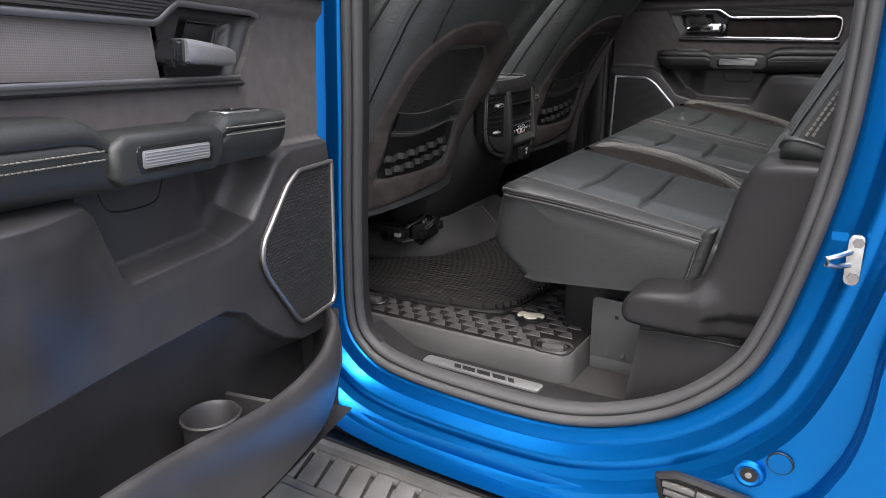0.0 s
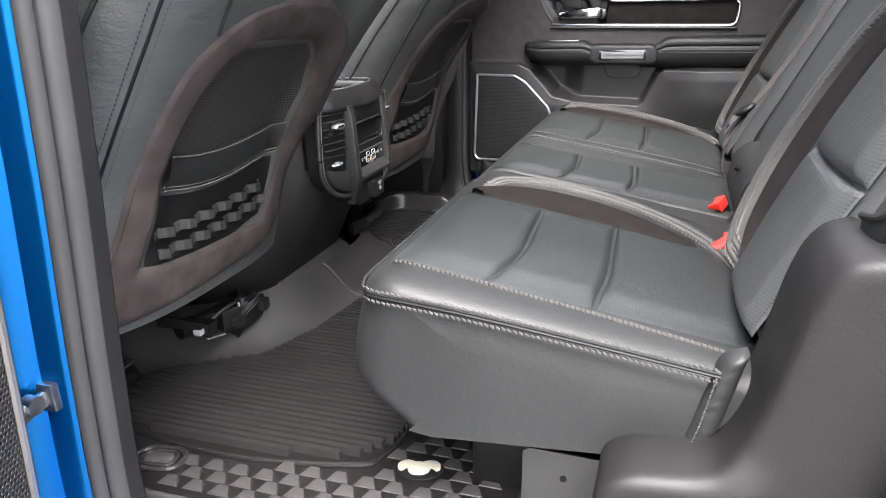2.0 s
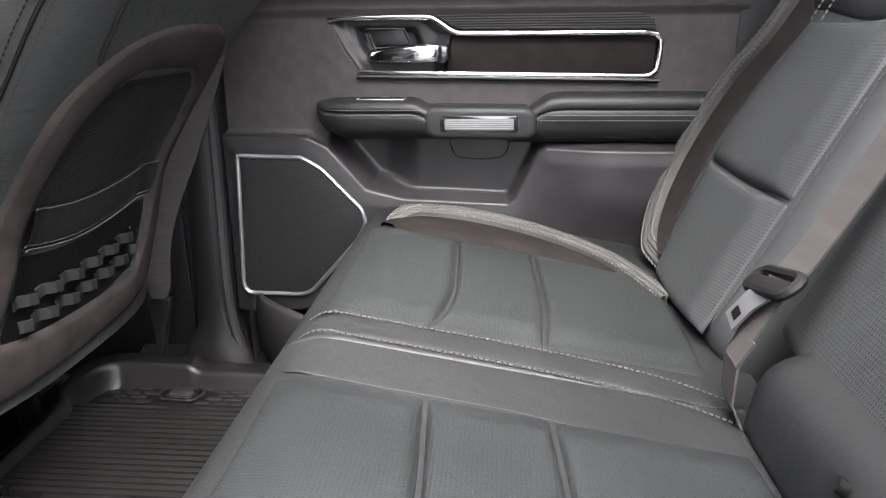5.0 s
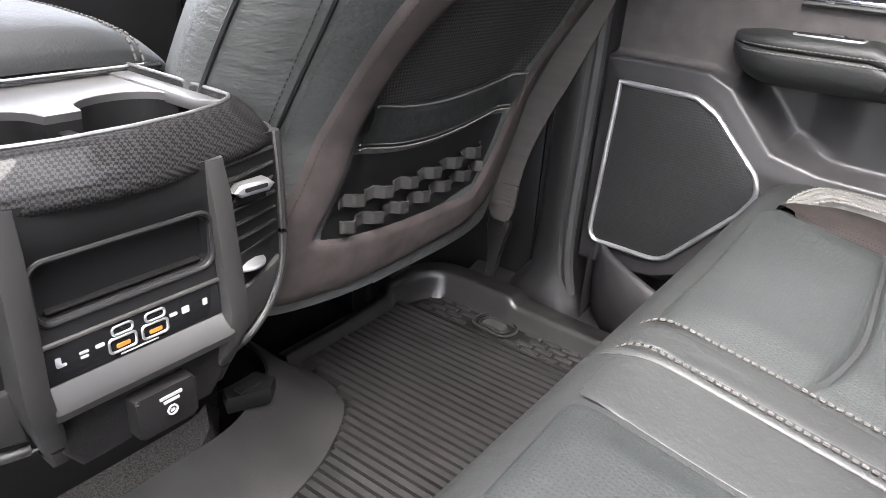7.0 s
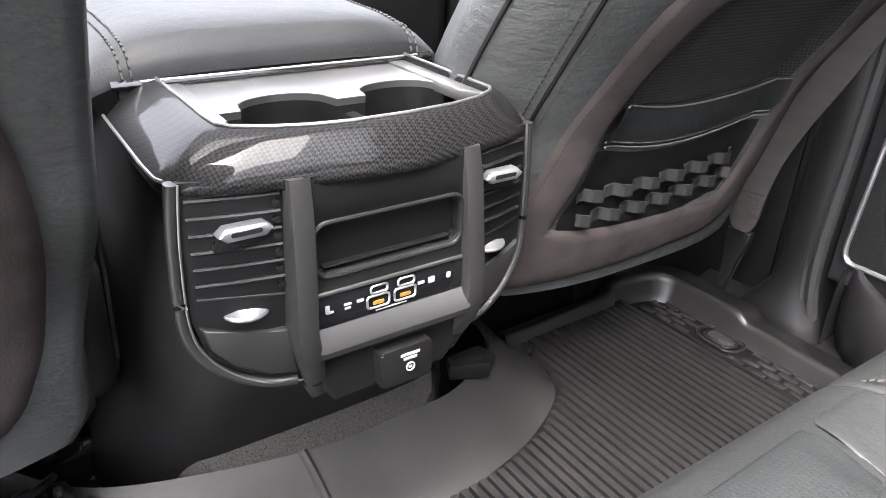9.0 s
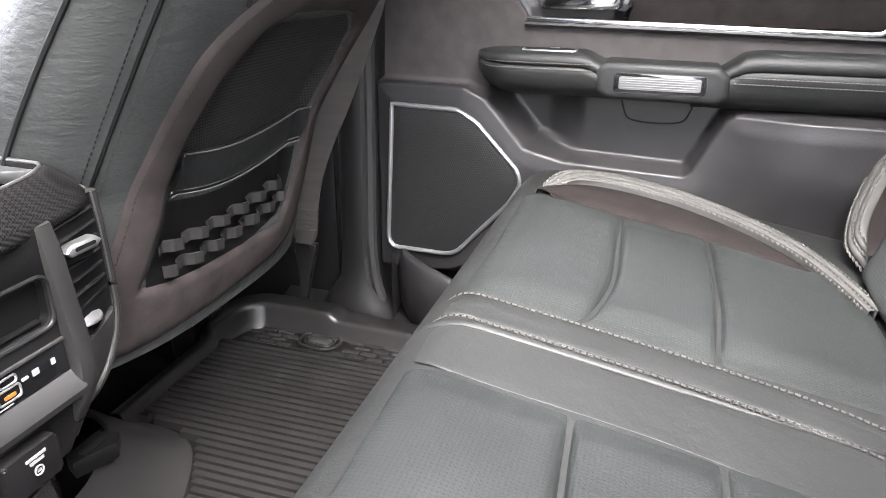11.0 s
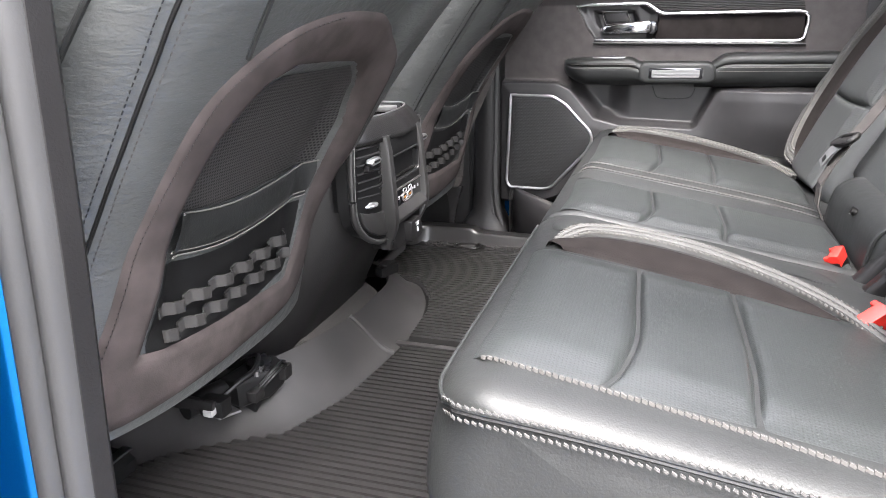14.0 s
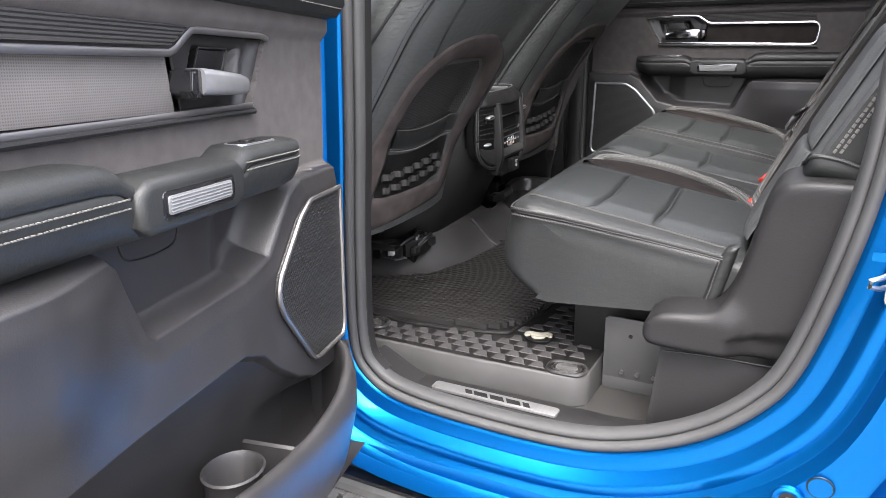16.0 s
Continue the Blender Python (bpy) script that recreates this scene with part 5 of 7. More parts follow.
cushion_pad([(-0.51, 0.137), (-0.30, 0.130), (-0.11, 0.112), (-0.075, 0.15), (-0.10, 0.185), (-0.30, 0.205), (-0.51, 0.205)], mid_c, leather_soft, 0.0010, edge=0.9, sink=0.0004, name="bolster", label="creased leather bolster between the seats")
part("bolster", fill_bm(smooth_line([(-0.51, -0.150), (-0.40, -0.128), (-0.25, -0.118), (-0.13, -0.15), (-0.12, -0.20), (-0.22, -0.165), (-0.35, -0.135), (-0.46, -0.165), (-0.50, -0.22)], 60, True), round_front, 5, 0.003, 0.7, 0.001), leather, near_c)
far_c = part("far_cushion", cushion_body(0.2135, 0.80, round_y=(0.007, 0.05), drop=(0.003, 0.022)), leather, bench, "black leather far seat cushion", angle=70)
cushion_panels(far_c, 0.276, 0.618)
suede_arc(far_c, 0.925, 0.005)
for yy, e in ((0.222, 0.002), (0.272, 0.002)):
    part("stitching", stitch_bm(line_on_seat([(-0.53, yy), (-0.30, yy - 0.002), (-0.15, yy - 0.015), (-0.07, yy - 0.045)], 50, e), up, 0.0042, 0.0022, 0.0011), thread_dark, far_c)
part("bolster", fill_bm(smooth_line([(-0.51, 0.262), (-0.30, 0.262), (-0.10, 0.235), (-0.09, 0.21), (-0.30, 0.228), (-0.51, 0.230)], 60, True), round_front, 5, 0.0015, 0.9, 0.0005), leather_soft, far_c, "narrow leather bolster")

# backrests
def back_x(y, z):
    return -0.048 + 0.50 * (z - 0.29)


def B(y, z, e=0.0):
    """A point on the backrests' front, raised by e."""
    return (back_x(y, z) - e * 0.894, y, z + e * 0.447)


def back_block(y0, y1, z0, z1, lift=0.0, ry=0.04, depth=0.12):
    rows = []
    for y in np.concatenate((y0 + ry * (1 - np.cos(np.linspace(0, math.pi / 2, 6))), np.linspace(y0 + ry + 0.01, y1 - ry - 0.01, 6), y1 - ry * (1 - np.cos(np.linspace(math.pi / 2, 0, 6))))):
        k = min(1.0, (y - y0) / ry, (y1 - y) / ry)
        dip = ry * 0.8 * (1 - math.sqrt(max(0, 1 - (1 - k) ** 2)))
        row = [B(y, z0 - 0.01, -depth)]
        for w in np.linspace(0, 1, 5):
            row.append(B(y, z0 + 0.05 * (1 - math.cos(w * math.pi / 2)), lift - dip - 0.04 * (1 - math.sin(w * math.pi / 2))))
        for z in np.linspace(z0 + 0.06, z1 - 0.04, 10):
            row.append(B(y, z, lift - dip))
        row.append(B(y, z1, lift - dip - 0.03))
        row.append(B(y, z1, -depth))
        rows.append(row)
    bm = loft_bm(rows)
    for r in (rows[0], rows[-1]):
        bm.faces.new([bm.verts.new(p) for p in r])
    bmesh.ops.remove_doubles(bm, verts=bm.verts, dist=1e-5)
    return bm


BACK_ARC_OUT = [(0.60, 0.270), (0.70, 0.292), (0.765, 0.335), (0.803, 0.405), (0.808, 0.49), (0.785, 0.56), (0.735, 0.625), (0.715, 0.70)]
BACK_ARC_IN = [(0.61, 0.305), (0.675, 0.325), (0.715, 0.365), (0.738, 0.42), (0.738, 0.49), (0.718, 0.55), (0.675, 0.61), (0.66, 0.70)]


def back_normal(p):
    return Vector((-0.894, 0, 0.447))


def back_arc(parent, shift, out_by=0.0):
    def P_(y, z, e):
        return B(y, z, e + out_by)
    out = smooth_line([(a + shift, b) for a, b in BACK_ARC_OUT], 80)
    inn = smooth_line([(a + shift, b) for a, b in BACK_ARC_IN], 80)
    for w0, w1 in ((0.04, 0.34), (0.37, 0.64)):
        rows = []
        for k in range(7):
            w = w0 + (w1 - w0) * k / 6
            h = 0.030 + 0.004 * math.sin(math.pi * k / 6) - (0.02 if k in (0, 6) else 0)
            rows.append([P_(*(o * (1 - w) + i * w), h - 0.03 * (1 - step01(n_ / 9))) for n_, (o, i) in enumerate(zip(out, inn))])
        part("piping", loft_bm(rows), piping, parent, "grey leather welt along the backrest arc")
    for w in (0.0, 0.355, 0.68):
        part("stitching", stitch_bm([P_(*(o * (1 - w) + i * w), 0.031 - 0.03 * (1 - step01(n_ / 9))) for n_, (o, i) in enumerate(zip(out, inn))], back_normal, 0.0060, 0.0026, 0.0013, slant=0.45), thread, parent)
    chord = smooth_line([(0.606 + shift, 0.30), (0.636 + shift, 0.335), (0.660 + shift, 0.385), (0.672 + shift, 0.44), (0.674 + shift, 0.49), (0.660 + shift, 0.555), (0.618 + shift, 0.63), (0.60 + shift, 0.70)], 80)
    rows = []
    for k in range(7):
        w = k / 6
        h = 0.028 - 0.016 * w - (0.012 if k in (0, 6) else 0)
        rows.append([P_(*((o * 0.3 + i * 0.7) * (1 - w) + c_ * w), h) for o, i, c_ in zip(out, inn, chord)])
    part("suede_insert", loft_bm(rows), suede_back, parent, "dark suede insert beside the back panels")


def back_quilts(parent, shift, ya, out_by):
    """Two perforated panels, whose inner edge follows the suede arc."""
    def f(y, z, e):
        return B(y, z, e + out_by)
    for z0, z1, edge_ in ((0.272, 0.4385, [(0.606, 0.272), (0.636, 0.325), (0.656, 0.38), (0.664, 0.4385)]), (0.4395, 0.640, [(0.664, 0.4395), (0.668, 0.49), (0.654, 0.555), (0.612, 0.640)])):
        inner = [(a + shift, b) for a, b in edge_]
        lo_ = [(ya, z0 + 0.006), ((ya + inner[0][0]) / 2, z0 - 0.002), inner[0]]
        hi_ = [(ya, z1 + 0.004), ((ya + inner[-1][0]) / 2, z1 - 0.002), inner[-1]]
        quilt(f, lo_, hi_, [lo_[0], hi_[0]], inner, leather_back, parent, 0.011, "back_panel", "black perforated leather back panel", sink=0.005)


def back_panels(parent, ya, yb, cuts, mat=None, lift=0.02, out_by=0.0):
    for z0, z1 in cuts:
        m = 0.003
        l = [(ya, z0 + m + 0.01), (ya + 0.012, z0 + m), ((ya + yb) / 2, z0 + m - 0.008), (yb - 0.012, z0 + m), (yb, z0 + m + 0.01), (yb, (z0 + z1) / 2), (yb, z1 - m - 0.02), (yb - 0.02, z1 - m), ((ya + yb) / 2, z1 - m - 0.006), (ya + 0.02, z1 - m), (ya, z1 - m - 0.02), (ya, (z0 + z1) / 2)]
        lp = even_line(l + [l[0]], 90, True)
        part("back_panel", fill_bm(lp, lambda y, z, e: B(y, z, e + out_by), 9, lift, 0.22, 0.01), mat or leather_back, parent, "black perforated leather back panel", angle=80)


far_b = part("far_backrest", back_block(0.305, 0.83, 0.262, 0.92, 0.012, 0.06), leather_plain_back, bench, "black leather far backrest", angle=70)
back_quilts(far_b, 0.0, 0.362, 0.015)
back_arc(far_b, 0.0)
part("stitching", stitch_bm([B(y, z, 0.0135) for y, z in smooth_line([(0.352, 0.30), (0.345, 0.40), (0.348, 0.50), (0.35, 0.62)], 30)], back_normal, 0.0046, 0.003, 0.0007), thread_dark, far_b)
part("shoulder", fill_bm(smooth_line([(0.40, 0.645), (0.60, 0.65), (0.70, 0.66), (0.70, 0.78), (0.40, 0.78)], 60, True), B, 5, 0.02), leather_soft, far_b)
for yy in (0.530, 0.562):
    part("stitching", stitch_bm([B(yy, z, 0.0345) for z in np.linspace(0.632, 0.72, 8)], back_normal, 0.005, 0.0028, 0.0012), thread_dark, far_b)
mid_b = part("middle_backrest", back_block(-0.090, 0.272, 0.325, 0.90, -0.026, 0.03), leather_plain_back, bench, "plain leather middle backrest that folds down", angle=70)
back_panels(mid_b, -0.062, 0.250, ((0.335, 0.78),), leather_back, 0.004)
part("stitching", stitch_bm([B(-0.070, z, -0.022) for z in np.linspace(0.35, 0.75, 12)], back_normal, 0.0058, 0.0026, 0.0012, slant=0.3), thread_dark, mid_b)
roll_rows = []
for y in (-0.146, -0.1445, -0.140, -0.132, -0.118, *np.linspace(-0.09, 0.15, 10), 0.172, 0.182, 0.186):
    k = 1 - 0.30 * (1 - step01((min(y + 0.146, 0.186 - y)) / 0.016))
    roll_rows.append([(-0.020 + 0.046 * k * math.copysign(abs(math.cos(a)) ** 0.6, math.cos(a)) * 1.06 + 0.016 * math.sin(a), y, 0.306 + 0.048 * k * math.copysign(abs(math.sin(a)) ** 0.6, math.sin(a))) for a in np.linspace(0, 2 * math.pi, 28, endpoint=False)])
part("lumbar_roll", loft_bm(roll_rows, closed=True, caps=True), leather_soft, mid_b, "rounded leather roll at the foot of the middle backrest", angle=70)
part("cover_button", tube_bm([(-0.064, 0.000, 0.332), (-0.0705, 0.000, 0.336), (-0.0715, 0.000, 0.3365)], 0.0065, 14), plastic_trim, mid_b, "small black plastic button")
part("hem", tube_bm([(-0.020 + 0.050 * math.copysign(abs(math.cos(a)) ** 0.6, math.cos(a)) + 0.016 * math.sin(a), -0.131, 0.306 + 0.0485 * math.copysign(abs(math.sin(a)) ** 0.6, math.sin(a))) for a in np.linspace(0, 2 * math.pi, 28, endpoint=False)], 0.0032, 6, closed=True, up=(0, 1, 0)), leather_soft, mid_b, "sewn hem at the end of the leather roll")
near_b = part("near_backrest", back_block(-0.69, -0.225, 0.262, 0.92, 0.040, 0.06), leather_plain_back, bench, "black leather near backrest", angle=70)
back_quilts(near_b, -1.068, -0.655, 0.043)
back_arc(near_b, -1.068, 0.028)
# outer side bolster with a fat double seam and a piped lower edge
BOL = smooth_line([(-0.016, 0.440), (-0.006, 0.462), (0.004, 0.482), (0.032, 0.535), (0.062, 0.590), (0.12, 0.70), (0.20, 0.86)], 30)
bol_loop = [(a + 0.014, b) for a, b in BOL] + [(0.30, 0.86), (0.22, 0.60), (0.16, 0.436)]
bolster_o = part("side_bolster", extrude_bm(bol_loop, "y", -0.750, -0.60, 0.030, 5), leather, near_b, "padded leather side bolster with a fat double seam", angle=70)
roll_line = smooth_line([(-0.014, -0.690, 0.448), (-0.010, -0.730, 0.458), (0.002, -0.7515, 0.472), (0.035, -0.7545, 0.468), (0.075, -0.7545, 0.456), (0.13, -0.753, 0.450)], 40)
part("piping", tube_bm([tuple(p) for p in roll_line], 0.0036, 8), leather_soft, bolster_o)
low_rows = []
for w, d in ((0.0, 0.0), (0.25, 0.008), (0.5, 0.012), (0.75, 0.010), (1.0, 0.0)):
    low_rows.append([(x, y - d * 0.6 + 0.012 * w, z - 0.036 * w) for x, y, z in roll_line])
part("lower_roll", loft_bm(low_rows), leather_soft, bolster_o, angle=80)
for dx in (-0.0045, 0.0045):
    part("stitching", stitch_bm([(0.030 + dx + 0.51 * (z - 0.478), -0.7508, z) for z in np.linspace(0.478, 0.80, 20)], (0, -1, 0), 0.0062, 0.0026, 0.0022), thread, bolster_o)
# channelled hinge cover between the near and the middle backrest
hinge_rows = []
for x, z in smooth_line([(-0.112, 0.224), (-0.094, 0.249), (-0.060, 0.293), (-0.030, 0.333), (-0.010, 0.352), (0.012, 0.362)], 24):
    hinge_rows.append([(x - h * 0.79, a, z + h * 0.61) for a, h in ((-0.126, -0.04), (-0.127, 0.002), (-0.130, 0.0065), (-0.134, 0.008), (-0.149, 0.008), (-0.152, 0.006), (-0.154, 0.001), (-0.156, -0.012), (-0.166, -0.013), (-0.169, -0.003), (-0.171, 0.002), (-0.174, 0.0035), (-0.189, 0.0035), (-0.192, 0.001), (-0.194, -0.004), (-0.196, -0.04))])
part("hinge_cover", loft_bm(hinge_rows), plastic_trim, bench, "black plastic hinge cover with two ridges between the seats", angle=35)
strip_rows = [[(x - 0.010, -0.116, z - 0.004), (x - 0.012, -0.120, z), (x - 0.012, -0.132, z + 0.002), (x - 0.004, -0.138, z), (x + 0.03, -0.138, z - 0.02)] for x, z in ((-0.050, 0.325), (-0.036, 0.345), (0.0, 0.415), (0.045, 0.50), (0.12, 0.65))]
part("backrest_strip", loft_bm(strip_rows), plastic_trim, bench, "narrow black plastic strip beside the middle backrest", angle=35)
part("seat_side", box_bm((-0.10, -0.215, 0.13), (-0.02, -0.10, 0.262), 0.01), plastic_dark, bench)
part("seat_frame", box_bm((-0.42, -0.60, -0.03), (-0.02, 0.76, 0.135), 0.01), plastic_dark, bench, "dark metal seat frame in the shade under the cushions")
for y in (-0.55, 0.0, 0.55):
    part("seat_leg", box_bm((-0.38, y - 0.02, -0.07), (-0.34, y + 0.02, 0.0), 0.004), plastic_dark, bench)

# belt buckles
def buckle(at, turn, tip, size, label):
    t = thing("belt_buckle", at, label, "seat belt buckle", "belt buckles")
    m = pose(*at, *tip) @ pose(0, 0, 0, 0, 0, turn) @ Matrix.Scale(size, 4)
    b = box_bm((-0.016, -0.011, -0.045), (0.016, 0.011, 0.028), 0.004)
    b.transform(m)
    part("housing", b, plastic_dark, t)
    r = box_bm((-0.0155, -0.0112, 0.018), (0.0155, 0.0040, 0.038), 0.0025)
    for x in (-0.0155, 0.0095):
        box_bm((x, -0.004, 0.020), (x + 0.006, 0.0105, 0.036), 0.002, bm=r)
    r.transform(m)
    part("release_button", r, red_plastic, t, "red release button")
    s_ = box_bm((-0.012, -0.003, -0.09), (0.012, 0.003, -0.04), 0.002)
    s_.transform(m)
    part("stalk", s_, plastic_dark, t)
    return t


buckle((-0.085, -0.300, 0.245), 20, (20, -28, 0), 1.45, "black seat belt buckle with a red button by the near cushion")
buckle((-0.088, -0.078, 0.258), 60, (8, -26, 0), 1.0, "black seat belt buckle with a red button in the bench joint")

# middle seat belt
belt = thing("middle_seat_belt", (-0.07, 0.19, 0.26), "grey-brown webbing seat belt with a steel tongue over the middle backrest", "seat belt")


def strap_bm(pts, w, thick, across):
    a = Vector(across).normalized() * w / 2
    rows = []
    n = len(pts)
    for i, p in enumerate(pts):
        p = Vector(p)
        d = (Vector(pts[min(i + 1, n - 1)]) - Vector(pts[max(i - 1, 0)])).normalized()
        k = a.cross(d).normalized() * thick / 2
        rows.append([p - a - k, p + a - k, p + a + k, p - a + k])
    return loft_bm(rows, closed=True, caps=True)


up_strap = [B(y, z, e) for y, z, e in ((0.203, 0.385, 0.052), (0.207, 0.42, 0.044), (0.220, 0.50, 0.034), (0.236, 0.62, 0.026), (0.23, 0.76, 0.014), (0.24, 0.90, 0.02))]
part("shoulder_strap", strap_bm(up_strap, 0.046, 0.0022, (0, 1, 0.1)), webbing, belt, angle=20)
low_strap = [B(y, z, e) for y, z, e in ((0.200, 0.383, 0.050), (0.200, 0.345, 0.052), (0.196, 0.31, 0.050), (0.193, 0.28, 0.035), (0.19, 0.262, 0.01))]
part("lap_strap", strap_bm(low_strap, 0.036, 0.0025, (0, 1, 0.1)), webbing, belt, angle=20)
part("stitched_tab", strap_bm([B(0.191, 0.338, 0.0525), B(0.193, 0.312, 0.0525)], 0.032, 0.003, (0, 1, 0.1)), webbing, belt)
tongue = thing("belt_tongue", B(0.18, 0.36, 0.05), "black-cased steel belt tongue hanging on the middle belt", "belt tongue")
frame_m = Matrix(((0, -0.447, -0.894, 0), (1, 0, 0, 0), (0, -0.894, 0.447, 0), (0, 0, 0, 1)))  # across, down the back, out of the back
tongue_m = Matrix.Translation(B(0.206, 0.386, 0.056)) @ frame_m @ pose(0, 0, 0, 25, 0, 14)
tg = tube_bm([(a, b, 0) for a, b in rounded(0, 0, 0.078, 0.026, 0.013)], 0.0058, 8, closed=True)
tg.transform(tongue_m)
part("case", tg, plastic, tongue)
tb = box_bm((-0.037, -0.002, -0.005), (0.037, 0.013, 0.006), 0.003)
tb.transform(tongue_m)
part("case_bar", tb, plastic, tongue)
BLADE = [B(0.200, 0.378, 0.060), B(0.207, 0.362, 0.064), B(0.217, 0.336, 0.064)]
part("blade", strap_bm([Vector(p) for p in BLADE], 0.025, 0.003, (0, 0.93, 0.36)), blade_steel, tongue, "bright steel blade")
part("blade_slot", strap_bm([Vector(B(0.2115, 0.351, 0.0640)), Vector(B(0.2150, 0.342, 0.0640))], 0.012, 0.0044, (0, 0.93, 0.36)), plastic_dark, tongue)

# ---- front seats ----
def front_seat(yc, label, flare=0.0):
    t = thing("bucket_seat", (-1.0, yc, 0.0), label, "car seat", "front seats")

    def xs(z):
        return -0.880 + 0.26 * (min(z, 0.78) - 0.25) + 0.75 * max(0, min(z, 0.78) - 0.42) ** 1.35 + 0.15 * max(0, z - 0.78)

    def shell(a, z, e=0.0):
        """The rear face of the backrest: rounded across, scooped between its rims."""
        k = abs(a) / 0.27
        f = flare * float(step01((a - 0.12) / 0.07) * step01((z - 0.33) / 0.14))
        x = xs(z) - 0.055 * k ** 3 * (1 - f) - 0.05 * max(0, k - 0.8) ** 1.5 * 4 * (1 - 0.6 * f) + 0.012 * f
        d = inside_depth(PANEL, np.array(a), np.array(z))
        x -= 0.024 * float(step01((d + 0.006) / 0.03)) * (0.45 + 0.55 * float(step01((z - 0.30) / 0.2)))
        return (x + e, yc + a, z)

    PANEL = [(-0.186, 0.304), (-0.163, 0.38), (-0.155, 0.475), (-0.147, 0.535), (-0.125, 0.580), (-0.086, 0.597), (0.065, 0.592), (0.118, 0.568), (0.150, 0.51), (0.148, 0.44), (0.125, 0.36), (0.10, 0.290)]
    wide = 0.014 * flare
    OUTER = [(-0.243, 0.217), (-0.244, 0.283), (-0.226, 0.362), (-0.206, 0.454), (-0.200, 0.524), (-0.194, 0.572), (-0.172, 0.610), (-0.135, 0.638), (-0.069, 0.653), (0.02, 0.654), (0.08, 0.646), (0.15 + wide, 0.605 + 0.5 * wide), (0.19 + wide, 0.54 + 0.5 * wide), (0.207 + 0.7 * wide, 0.46), (0.207 + 0.5 * wide, 0.38), (0.19 + 0.5 * wide, 0.30), (0.15, 0.24), (0.0, 0.222), (-0.15, 0.214), (-0.225, 0.211)]
    rows = []
    zs_ = np.concatenate((np.linspace(0.205, 0.66, 46), np.linspace(0.69, 0.86, 8)))
    aa = np.linspace(-0.275, 0.275, 51)
    for z in zs_:
        k = step01((z - 0.19) / 0.05) * step01((0.88 - z) / 0.05)
        inner_w = 0.80 + 0.09 * float(step01((z - 0.26) / 0.16))
        row = [shell(a * (0.9 + 0.1 * k) * (1 if a < 0 else inner_w), z) for a in aa]
        front = [(row[0][0] + (xs(z) - 0.19 - row[0][0]) * w, yc + 0.275 * (-1) * (1 + 0.06 * math.sin(w * math.pi)), z) for w in (0.25, 0.5, 0.75)]
        back = [(row[-1][0] + (xs(z) - 0.19 - row[-1][0]) * w, yc + 0.275 * inner_w * (1 + 0.06 * math.sin(w * math.pi)), z) for w in (0.75, 0.5, 0.25)]
        face = [(xs(z) - 0.20 + 0.05 * math.cos(u * math.pi), yc + 0.22 * u - 0.015, z) for u in (-1, -0.6, 0, 0.6, 1)]
        rows.append(row + [back[2], back[1], back[0]] + face[::-1] + [front[2], front[1], front[0]])
    bm = loft_bm(rows, closed=True, caps=True)
    backrest = part("backrest", bm, leather_grained, t, "black leather front seat backrest", angle=75)
    n = 120
    po, oo = even_line(PANEL + [PANEL[0]], n, True), smooth_line(OUTER, n, True)

    def angle_sort(l):
        c_ = np.array([0.0, 0.42])
        order = np.argsort(np.arctan2(l[:, 1] - c_[1], l[:, 0] - c_[0]))
        return l[order]
    po, oo = angle_sort(po), angle_sort(oo)
    part("suede_border", ring_bm(oo, po, shell, 8, lambda w: 0.004 + 0.004 * math.sin(math.pi * w), 0.010), suede, t, "grey-brown suede border on the seat's rear face", angle=75)
    edge_l = [shell(a, z, 0.0085) for a, z in smooth_line([(-0.236, 0.30), (-0.207, 0.42), (-0.192, 0.52), (-0.180, 0.585), (-0.13, 0.630), (-0.06, 0.646)], 40)]
    part("stitching", stitch_bm(edge_l, (1, 0, -0.3), 0.0026, 0.004, 0.0005), plastic_dark, t)
    # upper cloth, pocket roll, elastic webbing
    def cut(z0, z1, shrink=0.006):
        zsq = np.linspace(z0, z1, 12)
        def half(z, sgn):
            side_ = [p for p in PANEL if (p[0] < 0) == (sgn < 0)]
            side_.sort(key=lambda p: p[1])
            return np.interp(z, [p[1] for p in side_], [p[0] for p in side_]) - sgn * shrink
        return [(half(z, -1), z) for z in zsq], [(half(z, 1), z) for z in zsq]
    for nm, z0, z1, mat, lift, lab, sag in (("mesh_panel", 0.455, 0.590, mesh_cloth, 0.003, "black ribbed cloth upper panel", 0.018), ("pocket_roll", 0.405, 0.455, leather, 0.012, "padded leather pocket edge with pale stitching", 0.02), ("pocket", 0.30, 0.398, plastic_dark, 0.002, "black map pocket", 0.02)):
        L_, R_ = cut(z0, z1)
        rows_ = []
        for w in np.linspace(0, 1, 16):
            r = []
            for k, (p, q) in enumerate(zip(L_, R_)):
                z = p[1] + (q[1] - p[1]) * w - sag * math.sin(math.pi * w) * (1 - 0.6 * w) * (1.0 if nm != "mesh_panel" else (1 - k / 11))
                e = lift * math.sin(math.pi * (k + 0.5) / 12) ** 0.5
                r.append(shell(p[0] + (q[0] - p[0]) * w, z, e))
            rows_.append(r)
        ob = part(nm, loft_bm(rows_), mat, t, lab, angle=75)
        if nm == "pocket_roll":
            for k, off in ((0, 0.001), (0, 0.006), (11, -0.001)):
                ln = [(r[k][0] + 0.004, r[k][1], r[k][2] + off) for r in rows_]
                part("stitching", tube_bm(ln, 0.0011, 6), thread, ob)
    for z0 in (0.341, 0.312):
        pts = []
        for k in range(145):
            w = k / 144
            a = -0.162 + 0.262 * w
            z = z0 + 0.014 * w - 0.004 * math.sin(math.pi * w)
            ph = (w * 6 + (0.3 if z0 < 0.33 else 0.0)) % 1.0
